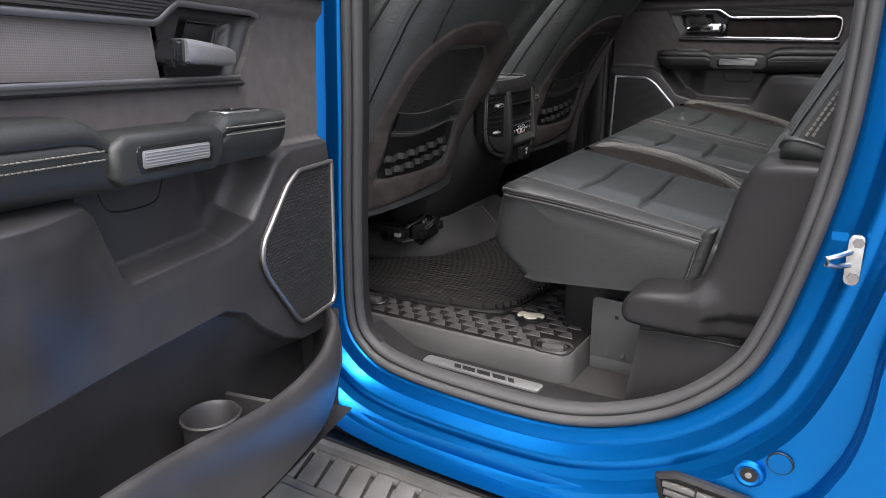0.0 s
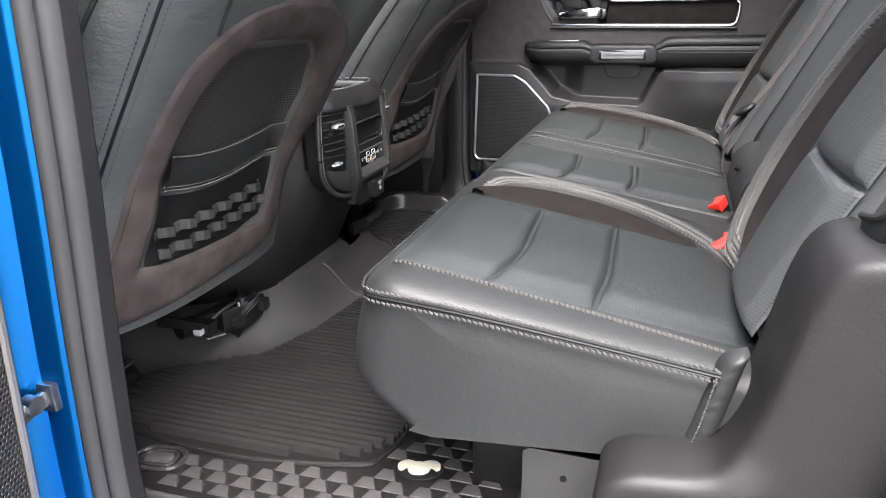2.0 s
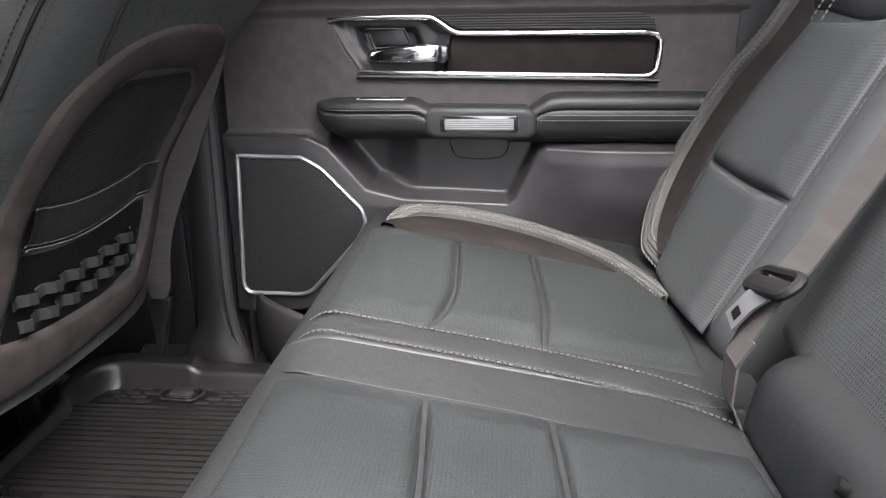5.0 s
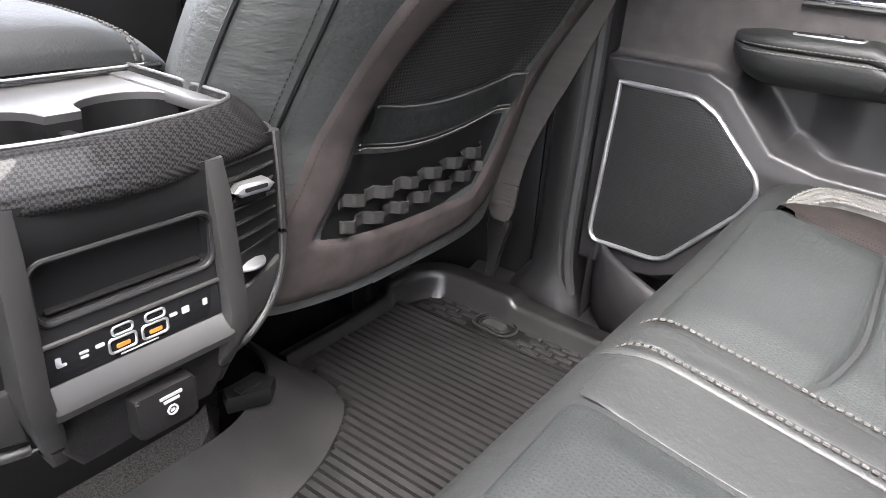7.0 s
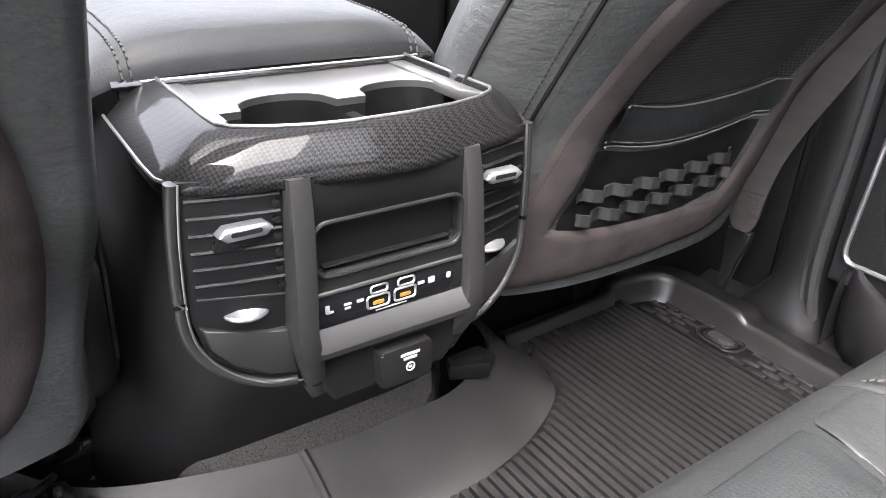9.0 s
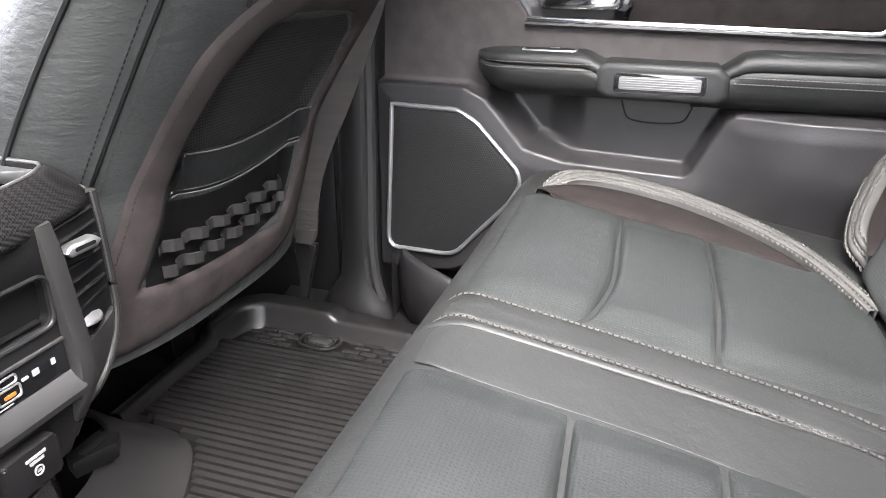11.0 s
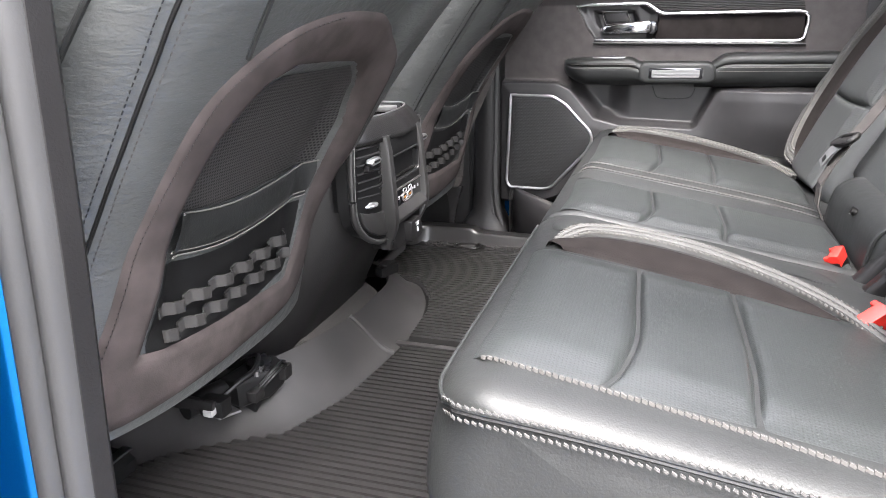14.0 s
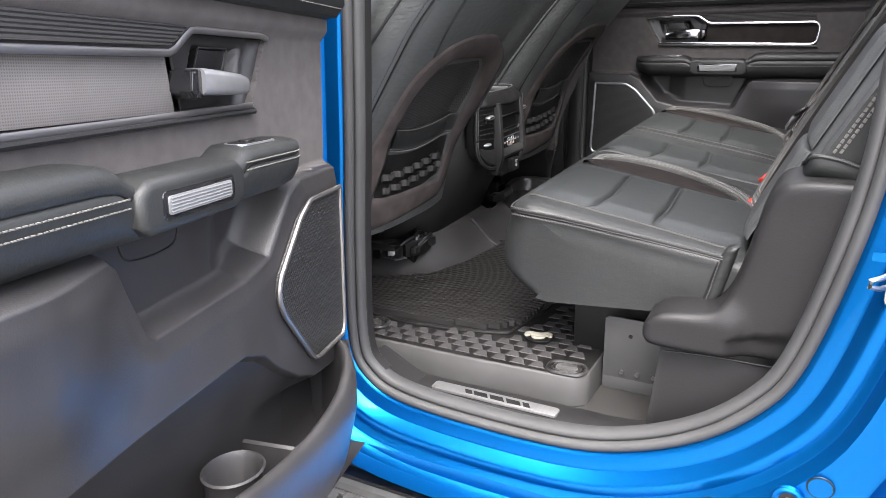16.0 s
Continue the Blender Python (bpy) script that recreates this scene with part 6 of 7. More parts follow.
            loop_h = float(step01((ph - 0.15) / 0.22) * step01((0.95 - ph) / 0.30))
            pts.append((shell(a, z + 0.0015 * math.sin(ph * 2 * math.pi), 0.004 + 0.010 * loop_h), 0.0078))
        rows_ = [[(p[0] - 0.0012, p[1], p[2] - h), (p[0] + 0.001, p[1], p[2] - h * 0.9), (p[0] + 0.001, p[1], p[2] + h * 0.9), (p[0] - 0.0012, p[1], p[2] + h)] for p, h in pts]
        part("elastic_strap", loft_bm(rows_, closed=True, caps=True), elastic, t, "looped elastic webbing across the pocket", angle=50)
    # side seams
    bol = smooth_line([(-0.262, 0.26), (-0.255, 0.35), (-0.243, 0.437), (-0.243, 0.522), (-0.249, 0.606), (-0.256, 0.68), (-0.257, 0.83)], 50)
    part("bolster_seam", tube_bm([shell(a, z, 0.0008) for a, z in bol], 0.0022, 6), plastic_dark, t, "black piped seam along the bolster")
    for da in (-0.008, 0.008):
        part("stitching", stitch_bm([shell(a + da, z, 0.0005) for a, z in bol], (0.8, math.copysign(0.6, -1), 0), 0.0042, 0.003, 0.0006), plastic_dark if da < 0 else thread_dark, t)
    seam = [(xs(z) - 0.115, yc - 0.2895, z) for z in np.linspace(0.22, 0.84, 30)]
    part("side_seam", tube_bm(seam, 0.003, 6), leather_soft, t)
    part("side_seam", tube_bm([(xs(z) - 0.115, yc + 0.26, z) for z in np.linspace(0.22, 0.84, 30)], 0.003, 6), leather_soft, t)
    seam2 = [shell(a, z, 0.002) for a, z in smooth_line([(-0.172, 0.612), (-0.180, 0.64), (-0.190, 0.68), (-0.20, 0.75), (-0.20, 0.84)], 24)]
    part("side_seam", tube_bm(seam2, 0.0025, 6), leather_soft, t)
    # cushion and base
    cb = box_bm((-1.50, yc - 0.27, 0.15), (-1.02, yc + 0.27, 0.31), 0.05, 4)
    part("seat_cushion", cb, leather, t)
    part("seat_skirt", box_bm((-1.47, yc - 0.24, 0.115), (-1.08, yc + 0.24, 0.19), 0.02, 3), plastic, t, "black plastic seat skirt")
    for y in (-0.2, 0.2):
        part("seat_rail", box_bm((-1.5, yc + y - 0.025, -0.06), (-1.13, yc + y + 0.025, 0.03), 0.006), plastic_dark, t, "dark steel seat rail")
        part("rail_cover", box_bm((-1.17, yc + y - 0.034, -0.05), (-1.12, yc + y + 0.034, 0.042), 0.012, 3), plastic, t)
        part("seat_riser", box_bm((-1.35, yc + y - 0.015, 0.02), (-1.12, yc + y + 0.015, 0.12), 0.004), plastic_dark, t)
        part("rail_edge", box_bm((-1.119, yc + y - 0.028, 0.026), (-1.1165, yc + y + 0.028, 0.030), 0.001), steel, t)
    return t


front_seat(-0.470, "black leather front seat with grey-brown suede rear border and map pocket", 1.0)
front_seat(0.430, "black leather front passenger seat with suede rear border and map pocket")

# seat motor and plugs under the near front seat
motor = thing("seat_motor", (-0.99, -0.33, 0.0), "black seat adjuster motor with plugs under the front seat", "seat motor")
part("body", tube_bm([(-1.035, -0.43, 0.078), (-1.033, -0.425, 0.078), (-1.005, -0.36, 0.078), (-1.003, -0.355, 0.078)], 0.019, 14), plastic_dark, motor)
part("gearbox", extrude_bm([(-1.012, -0.365), (-0.975, -0.375), (-0.945, -0.33), (-0.945, -0.285), (-0.965, -0.27), (-1.0, -0.28)], "z", 0.052, 0.102, 0.010, 3), plastic_dark, motor)
part("gear_cap", tube_bm([(-0.968, -0.318, 0.100), (-0.968, -0.318, 0.110), (-0.968, -0.318, 0.112)], 0.021, 16), gloss_black, motor)
part("mount", box_bm((-1.0, -0.34, -0.06), (-0.97, -0.30, 0.055), 0.004), plastic_dark, motor)
part("bracket", extrude_bm([(-1.06, 0.092), (-0.965, 0.098), (-0.962, 0.112), (-1.06, 0.118)], "y", -0.455, -0.445, 0.003), plastic, motor)
part("plug", box_bm((-0.988, -0.448, 0.081), (-0.972, -0.434, 0.093), 0.003), white_print, motor, "pale grey connector")
part("plug_socket", box_bm((-1.005, -0.434, 0.072), (-0.963, -0.408, 0.100), 0.004), plastic_dark, motor)
part("cable", tube_bm([tuple(p) for p in smooth_line([(-0.985, -0.41, 0.088), (-0.965, -0.385, 0.108), (-0.955, -0.355, 0.115), (-0.965, -0.325, 0.118), (-0.985, -0.30, 0.112), (-1.02, -0.29, 0.09)], 30)], 0.0045, 8), plastic_dark, motor)
for k in range(3):
    part("screw", tube_bm([(-0.957 - 0.010 * k, -0.345 + 0.028 * k, 0.100), (-0.957 - 0.010 * k, -0.345 + 0.028 * k, 0.109)], 0.0042, 6), steel, motor)

part("rail", extrude_bm([(-1.20, 0.010), (-1.20, 0.045), (-1.09, 0.040), (-1.075, 0.030), (-1.075, 0.010)], "y", -0.545, -0.500, 0.004), plastic_dark, motor, "dark seat rail end")
part("rail_lip", box_bm((-1.10, -0.548, 0.040), (-1.083, -0.497, 0.0435), 0.001), steel, motor)

part("connector", box_bm((-0.955, -0.300, 0.070), (-0.932, -0.276, 0.094), 0.004), plastic, motor, "black plug connector")
part("connector", box_bm((-0.962, -0.372, 0.066), (-0.944, -0.346, 0.084), 0.003), plastic_trim, motor, "black plug connector")
for dz, dy in ((0.0, 0.0), (0.006, 0.006), (-0.005, 0.010)):
    part("wire", tube_bm([tuple(p) for p in smooth_line([(-0.952, -0.352 + dy, 0.080 + dz), (-0.936, -0.335 + dy, 0.100 + dz), (-0.934, -0.312 + dy, 0.104 + dz), (-0.942, -0.290 + dy, 0.092 + dz), (-0.975, -0.270 + dy, 0.080 + dz)], 24)], 0.0024, 6), plastic_dark, motor)
part("mount_plate", extrude_bm([(-1.045, -0.40), (-0.985, -0.415), (-0.965, -0.385), (-1.03, -0.36)], "z", 0.056, 0.060, 0.001), steel, motor, "zinc mounting plate")

# far front belt anchor
anchor = thing("front_belt_anchor", (-0.96, 0.755, 0.0), "grey-brown front seat belt with stitched end at the pillar", "seat belt")
belt_line = smooth_line([(-0.951, 0.748, 0.180), (-0.949, 0.753, 0.222), (-0.940, 0.763, 0.287), (-0.914, 0.772, 0.360), (-0.889, 0.776, 0.414), (-0.845, 0.782, 0.52), (-0.80, 0.786, 0.66), (-0.77, 0.79, 0.95)], 30)
part("strap", strap_bm([tuple(p) for p in belt_line], 0.047, 0.0024, (0.95, 0.12, -0.28)), webbing, anchor, angle=20)
part("stitched_end", strap_bm([(-0.950, 0.7455, 0.186), (-0.949, 0.7505, 0.224)], 0.050, 0.006, (1, 0.1, 0)), webbing, anchor, "folded stitched belt end")
for z in (0.192, 0.200, 0.208, 0.216):
    part("stitching", stitch_bm([(-0.972, 0.7435 + (z - 0.19) * 0.13, z), (-0.927, 0.7435 + (z - 0.19) * 0.13, z)], (0, -1, 0.1), 0.003, 0.0018, 0.0009), thread_dark, anchor)
loop_end = [(-0.976, 0.188), (-0.924, 0.188), (-0.926, 0.176), (-0.934, 0.160), (-0.942, 0.154), (-0.959, 0.154), (-0.968, 0.160), (-0.975, 0.176)]
part("end_loop", extrude_bm(loop_end, "y", 0.7425, 0.7495, 0.003, 3), webbing, anchor, "rounded webbing loop over the anchor")
STALK = [(-0.974, 0.158), (-0.928, 0.158), (-0.931, 0.140), (-0.939, 0.120), (-0.950, 0.090), (-0.957, 0.040), (-0.960, -0.03), (-0.972, -0.03), (-0.970, 0.040), (-0.968, 0.090), (-0.972, 0.120), (-0.976, 0.140)]
part("end_cover", extrude_bm(STALK, "y", 0.744, 0.758, 0.004, 3), plastic_trim, anchor, "black plastic belt end cover")
part("cover_slot", extrude_bm(rounded(-0.951, 0.1535, 0.022, 0.008, 0.0038), "y", 0.7415, 0.7445), plastic_dark, anchor)

# ---- centre console ----
CY = -0.006
FX = -0.827
con = thing("centre_console", (-0.95, CY, 0.07), "black centre console rear with vents, cup holders and carbon-look trim", "console")


def face_x(y):
    """The rear face of the console, bowed back towards its sides."""
    return FX - 0.48 * max(0.0, abs(y - CY) - 0.085) ** 1.3


def bow(v):
    return Vector((v.x + face_x(v.y) - FX, v.y, v.z))


def mirror(y):
    return 2 * CY - y


body = []
for z, hw, xr in ((-0.02, 0.245, -1.000), (0.05, 0.235, -0.985), (0.10, 0.215, -0.962), (0.15, 0.200, -0.935), (0.20, 0.190, -0.905), (0.25, 0.182, -0.876), (0.30, 0.178, -0.862), (0.38, 0.176, -0.860), (0.447, 0.172, -0.866)):
    pr = []
    for u in np.linspace(-1, 1, 31):
        pr.append((xr - 0.35 * max(0, abs(u) - 0.55) ** 2 - 0.015 * u * u, CY + hw * u, z))
    pr += [(-1.9, CY + hw, z), (-1.9, CY - hw, z)]
    body.append(pr)
part("body", loft_bm(body, closed=True), plastic_trim, con, "soft black console body", angle=60)
# dark fascia plate with an edge that wraps round its lower corners
FASCIA = [(-0.170, 0.452), (-0.174, 0.40), (-0.174, 0.335), (-0.166, 0.305), (-0.146, 0.282), (-0.118, 0.268), (-0.094, 0.262), (-0.088, 0.246), (-0.076, 0.234)]
fl = FASCIA + [(mirror(a), b) for a, b in FASCIA[::-1]]
part("fascia", fill_bm(even_line(fl + [fl[0]], 110, True), lambda y, z, e: (face_x(y) + e, y, z), 6, 0.001, 0.05, 0.03), plastic_dark, con, "black rear fascia")
rim = smooth_line([(-0.171, 0.450), (-0.1755, 0.40), (-0.1765, 0.335), (-0.168, 0.304), (-0.147, 0.280), (-0.119, 0.2655), (-0.094, 0.262)], 50)
for sgn in (1, -1):
    r_ = [(a if sgn > 0 else mirror(a), b) for a, b in rim]
    part("metal_rim", tube_bm([(face_x(y) - 0.001, y, z) for y, z in r_], 0.0062, 10, flat=0.8), upright_grey, con, "thin satin metal rim", angle=70)
    part("rim_edge", tube_bm([(face_x(y) + 0.0045, y + sgn * 0.004, z) for y, z in r_], 0.0011, 6), satin_plate, con)
    # satin panel below each vent
    lp = [(-0.166, 0.330), (-0.140, 0.322), (-0.115, 0.318), (-0.100, 0.318), (-0.094, 0.272), (-0.118, 0.276), (-0.143, 0.289), (-0.160, 0.308)]
    lp = lp if sgn > 0 else [(mirror(a), b) for a, b in lp[::-1]]
    part("vent_sill", extrude_bm(lp, "x", FX - 0.02, FX + 0.006, 0.003, 3, warp=bow), upright_grey, con, "satin grey panel below the vent")

# centre panel round an open tray
TRAY = rounded(-0.006, 0.384, 0.136, 0.042, 0.010)
OUTER = rounded(-0.006, 0.352, 0.160, 0.192, 0.004)
cp_rows = [[(FX + 0.002, a, b) for a, b in OUTER], [(FX + 0.011, a, b) for a, b in OUTER], [(FX + 0.012, a * 0.5 + c * 0.5, b * 0.5 + d * 0.5) for (a, b), (c, d) in zip(OUTER, TRAY)],
           [(FX + 0.012, -0.006 + (a + 0.006) * 1.05, 0.384 + (b - 0.384) * 1.14) for a, b in TRAY], [(FX + 0.010, a, b) for a, b in TRAY], [(FX - 0.030, a, b) for a, b in TRAY]]
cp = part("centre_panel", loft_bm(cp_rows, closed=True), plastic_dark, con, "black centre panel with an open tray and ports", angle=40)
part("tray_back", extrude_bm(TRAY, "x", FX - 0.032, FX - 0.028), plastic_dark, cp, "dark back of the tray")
part("tray_floor_mat", box_bm((FX - 0.028, -0.068, 0.3655), (FX + 0.008, 0.056, 0.3675), 0.001), rubber, cp)
part("tray_bar", tube_bm([(FX - 0.012, -0.070, 0.391), (FX - 0.012, 0.058, 0.391)], 0.006, 10), plastic, cp, "dark roller across the tray")
part("tray_rim", tube_bm([(FX + 0.012, a, b) for a, b in rounded(-0.006, 0.384, 0.143, 0.048, 0.012)], 0.0022, 8, closed=True, up=(1, 0, 0)), plastic_trim, cp)
for yc_, sgn in ((-0.0885, 1), (mirror(-0.0885), -1)):
    up_rows = []
    for z, x, dy, hw in ((0.448, 0.012, 0.003, 0.0095), (0.42, 0.018, 0.002, 0.0100), (0.36, 0.023, 0.0, 0.0102), (0.318, 0.026, -0.002, 0.0102), (0.296, 0.026, 0.0, 0.0105), (0.278, 0.021, 0.004, 0.0100), (0.256, 0.010, 0.009, 0.0085), (0.238, 0.003, 0.013, 0.007)):
        y = yc_ + sgn * dy
        up_rows.append([(FX - 0.012, y + hw, z), (FX + x * 0.7, y + hw, z), (FX + x * 0.94, y + hw * 0.86, z), (FX + x, y + hw * 0.5, z), (FX + x, y - hw * 0.5, z), (FX + x * 0.94, y - hw * 0.86, z), (FX + x * 0.7, y - hw, z), (FX - 0.012, y - hw, z)])
    part("upright", loft_bm(up_rows, closed=True, caps=True), upright_grey, con, "satin gunmetal grey upright", angle=50)
ports = part("port_panel", extrude_bm([(-0.078, 0.344), (0.066, 0.344), (0.068, 0.313), (-0.080, 0.313)], "x", FX + 0.008, FX + 0.0135, 0.001), gloss_black, cp, "gloss black port panel with white icons")
part("panel_line", box_bm((FX + 0.010, -0.079, 0.3440), (FX + 0.0150, 0.067, 0.3468), 0.0006), satin_dark, ports)
for y in (-0.021, 0.006):
    part("usb_port", tube_bm([(FX + 0.0138, a, b) for a, b in rounded(y, 0.3250, 0.0215, 0.0115, 0.003)], 0.0012, 6, closed=True, up=(1, 0, 0)), satin, ports, "silver framed charging port")
    part("usb_port", tube_bm([(FX + 0.0138, a, b) for a, b in rounded(y + 0.001, 0.3368, 0.0165, 0.0070, 0.003)], 0.0011, 6, closed=True, up=(1, 0, 0)), satin, ports, "small silver framed charging port")
    part("port_hole", extrude_bm(rounded(y, 0.3250, 0.018, 0.0085, 0.002), "x", FX + 0.0125, FX + 0.0139), plastic_dark, ports)
    part("port_tongue", extrude_bm(rounded(y, 0.3240, 0.011, 0.0034, 0.001), "x", FX + 0.0136, FX + 0.0146), amber, ports)
for y, w, h in ((-0.069, 0.0040, 0.0075), (-0.0505, 0.0072, 0.0022), (-0.0385, 0.0070, 0.0030), (0.0225, 0.0070, 0.0030), (0.0335, 0.0068, 0.0060), (0.0520, 0.0044, 0.0060)):
    part("icon_mark", extrude_bm(rounded(y, 0.3305, w, h, 0.001), "x", FX + 0.0122, FX + 0.0141), white_print, ports)
part("icon_mark", extrude_bm(rounded(-0.0505, 0.3268, 0.0060, 0.0022, 0.0008), "x", FX + 0.0122, FX + 0.0141), white_print, ports)
part("icon_mark", extrude_bm(rounded(-0.0670, 0.3272, 0.0070, 0.0022, 0.0008), "x", FX + 0.0122, FX + 0.0141), white_print, ports)
part("icon_mark", extrude_bm(rounded(-0.008, 0.3160, 0.032, 0.0014, 0.0005), "x", FX + 0.0122, FX + 0.0139), white_print, ports)
shelf_rows = [[(FX + x, y, z + dz) for x, z in ((0.0, 0.314), (0.013, 0.3125), (0.024, 0.3015), (0.0265, 0.2965), (0.0255, 0.2905), (0.018, 0.2860), (0.0, 0.284))] for y, dz in ((-0.082, 0.001), (-0.078, 0.0), (0.066, 0.0), (0.070, 0.001))]
part("shelf", loft_bm(shelf_rows), upright_grey, cp, "grey sloping lip below the ports", angle=35)
part("lower_panel", extrude_bm([(-0.082, 0.288), (0.070, 0.288), (0.066, 0.250), (0.052, 0.234), (-0.064, 0.232), (-0.076, 0.250)], "x", FX - 0.02, FX + 0.012, 0.005, 3), plastic, con, "black panel round the power outlet")
out = part("power_outlet", extrude_bm(rounded(0.001, 0.258, 0.053, 0.038, 0.003), "x", FX, FX + 0.027, 0.003), plastic, con, "black power outlet flap with white print")
for y, z, w in ((0.004, 0.2690, 0.020), (0.004, 0.2645, 0.014)):
    part("print_bar", box_bm((FX + 0.0265, y - w / 2, z - 0.0013), (FX + 0.0280, y + w / 2, z + 0.0013)), white_print, out)
part("print_dot", tube_bm([(FX + 0.0278, 0.004 + 0.0042 * math.cos(a), 0.2550 + 0.0042 * math.sin(a)) for a in np.linspace(0, 2 * math.pi, 16, endpoint=False)], 0.0009, 6, closed=True, up=(1, 0, 0)), white_print, out)
part("print_bar", box_bm((FX + 0.0265, 0.0020, 0.2535), (FX + 0.0279, 0.0060, 0.2562)), white_print, out)
# air vents on both sides
for sgn in (1, -1):
    ya, yb = (-0.165, -0.0985) if sgn > 0 else (mirror(-0.0985), mirror(-0.165))
    ky = (ya + yb) / 2 + 0.004 * sgn
    vt = part("air_vent", extrude_bm([(ya, 0.447), (yb, 0.447), (yb, 0.322), (ya, 0.328)], "x", FX - 0.045, FX - 0.016, 0.001, warp=bow), plastic_dark, con, "air vent with thin slats")
    for k in range(6):
        z = 0.436 - 0.0140 * k
        rows_ = [[(face_x(y) - 0.022, y, z + 0.0045), (face_x(y) + 0.003, y, z + 0.0016), (face_x(y) + 0.0042, y, z), (face_x(y) + 0.003, y, z - 0.0014), (face_x(y) - 0.022, y, z + 0.0020)] for y in np.linspace(ya, yb, 7)]
        part("slat", loft_bm(rows_, closed=True, caps=True), plastic, vt, angle=30)
    for w in (0.30, 0.62):
        y = ya + (yb - ya) * w
        part("vane", box_bm((face_x(y) - 0.030, y - 0.001, 0.358), (face_x(y) - 0.018, y + 0.001, 0.442)), plastic, vt, smooth=False)
    for k in range(6):
        y = yb - 0.003 if sgn > 0 else ya + 0.003
        part("vent_tooth", tube_bm([(face_x(y) - 0.004, y, 0.429 - 0.0140 * k), (face_x(y) + 0.0035, y, 0.429 - 0.0140 * k)], 0.003, 8), plastic, vt)
    part("vent_ledge", extrude_bm([(ya, 0.3555), (yb, 0.3500), (yb, 0.3470), (ya, 0.3525)] if sgn > 0 else [(ya, 0.3500), (yb, 0.3555), (yb, 0.3525), (ya, 0.3470)], "x", FX - 0.02, FX + 0.003, 0.0008, warp=bow), plastic_trim, vt)
    part("wheel_plate", extrude_bm([(ya, 0.352), (yb, 0.348), (yb, 0.318), (ya, 0.328)], "x", FX - 0.03, FX - 0.002, 0.0008, warp=bow), plastic_dark, vt)
    fx = face_x(ky)
    tab = extrude_bm([(ky - 0.0215, 0.412), (ky - 0.015, 0.4175), (ky + 0.015, 0.4175), (ky + 0.0215, 0.412), (ky + 0.015, 0.4065), (ky - 0.015, 0.4065)], "x", fx + 0.001, fx + 0.0150, 0.0032, 3)
    part("vent_tab", tab, satin, vt, "silver vent slider")
    part("tab_slot", extrude_bm(rounded(ky, 0.4128, 0.024, 0.0036, 0.0015), "x", fx + 0.013, fx + 0.0156), plastic, vt)
    part("tab_foot", extrude_bm([(ky - 0.018, 0.4075), (ky + 0.018, 0.4075), (ky + 0.011, 0.398), (ky - 0.022, 0.398)], "x", fx - 0.002, fx + 0.008, 0.002), plastic, vt)
    wheel = []
    for k in range(9):
        a = (k / 8 - 0.5) * math.pi
        wheel.append((0.0185 * max(0.55, math.cos(a)) + (0.0006 if k % 2 else 0.0), 0.335 + 0.0052 * math.sin(a)))
    part("thumb_wheel", loft_bm([[(fx - 0.008 + r * math.cos(b), ky + r * 1.08 * math.sin(b), z) for b in np.linspace(0, 2 * math.pi, 28, endpoint=False)] for r, z in wheel], closed=True, caps=True), satin, vt, "silver ribbed thumb wheel", angle=25)
    for dy in (-0.027, 0.026):
        y = ky + dy
        part("icon_mark", extrude_bm(rounded(y, 0.3365, 0.0075, 0.0058, 0.001), "x", face_x(y) - 0.003, face_x(y) - 0.0012), white_print, vt)
        part("icon_gap", extrude_bm(rounded(y, 0.3365, 0.0045, 0.0022, 0.0005), "x", face_x(y) - 0.0014, face_x(y) - 0.0006), plastic_dark, vt)

# carbon-look hood round the cup holders
cz = 0.478
hood_out = even_line([(-1.045, -0.176), (-0.900, -0.178), (-0.862, -0.177), (-0.845, -0.170), (-0.830, -0.138), (-0.818, -0.085), (-0.809, -0.030), (-0.809, 0.020), (-0.818, 0.073), (-0.830, 0.126), (-0.845, 0.158), (-0.862, 0.166), (-0.900, 0.174), (-1.045, 0.182)], 90)
hood_in = even_line([(-1.045, -0.126), (-0.905, -0.126), (-0.878, -0.124), (-0.868, -0.116), (-0.855, -0.092), (-0.845, -0.062), (-0.840, -0.030), (-0.840, 0.024), (-0.845, 0.072), (-0.855, 0.108), (-0.868, 0.130), (-0.878, 0.138), (-0.905, 0.140), (-1.045, 0.144)], 90)


def hood(w, z, back=0.0):
    return [(a - back, b, z) for a, b in hood_out * (1 - w) + hood_in * w]


hood_rows = [hood(0, 0.439, 0.012), hood(-0.01, 0.4395, 0.001), hood(-0.02, 0.4425), hood(0.02, 0.4480), hood(0.30, 0.4610), hood(0.62, 0.4715), hood(0.76, 0.4752), hood(0.90, 0.4775), hood(1.0, cz), hood(1.05, cz - 0.003), hood(1.06, 0.405)]
part("carbon_hood", loft_bm(hood_rows), carbon, con, "glossy carbon-look hood round the cup holders", angle=50)
part("chrome_rim", tube_bm(hood(1.0, cz + 0.0005), 0.0018, 8), satin_plate, con, "thin metal rim round the cup holders")
for strip in ([(-1.044, -0.1255), (-0.882, -0.1235), (-0.904, -0.107), (-1.044, -0.105)], [(-1.044, 0.122), (-0.904, 0.121), (-0.882, 0.1375), (-1.044, 0.1430)]):
    part("side_strip", extrude_bm(strip, "z", 0.4600, 0.4725, 0.002), satin_plate, con, "satin grey strip beside the cup holders")
edge_top = [(p[0], p[1], p[2]) for p in hood(-0.01, 0.4495)]
for run in (edge_top[:24], edge_top[-24:]):
    part("rim_edge", tube_bm(run, 0.0016, 6), satin_plate, con, "thin metal line along the hood's outer edge")
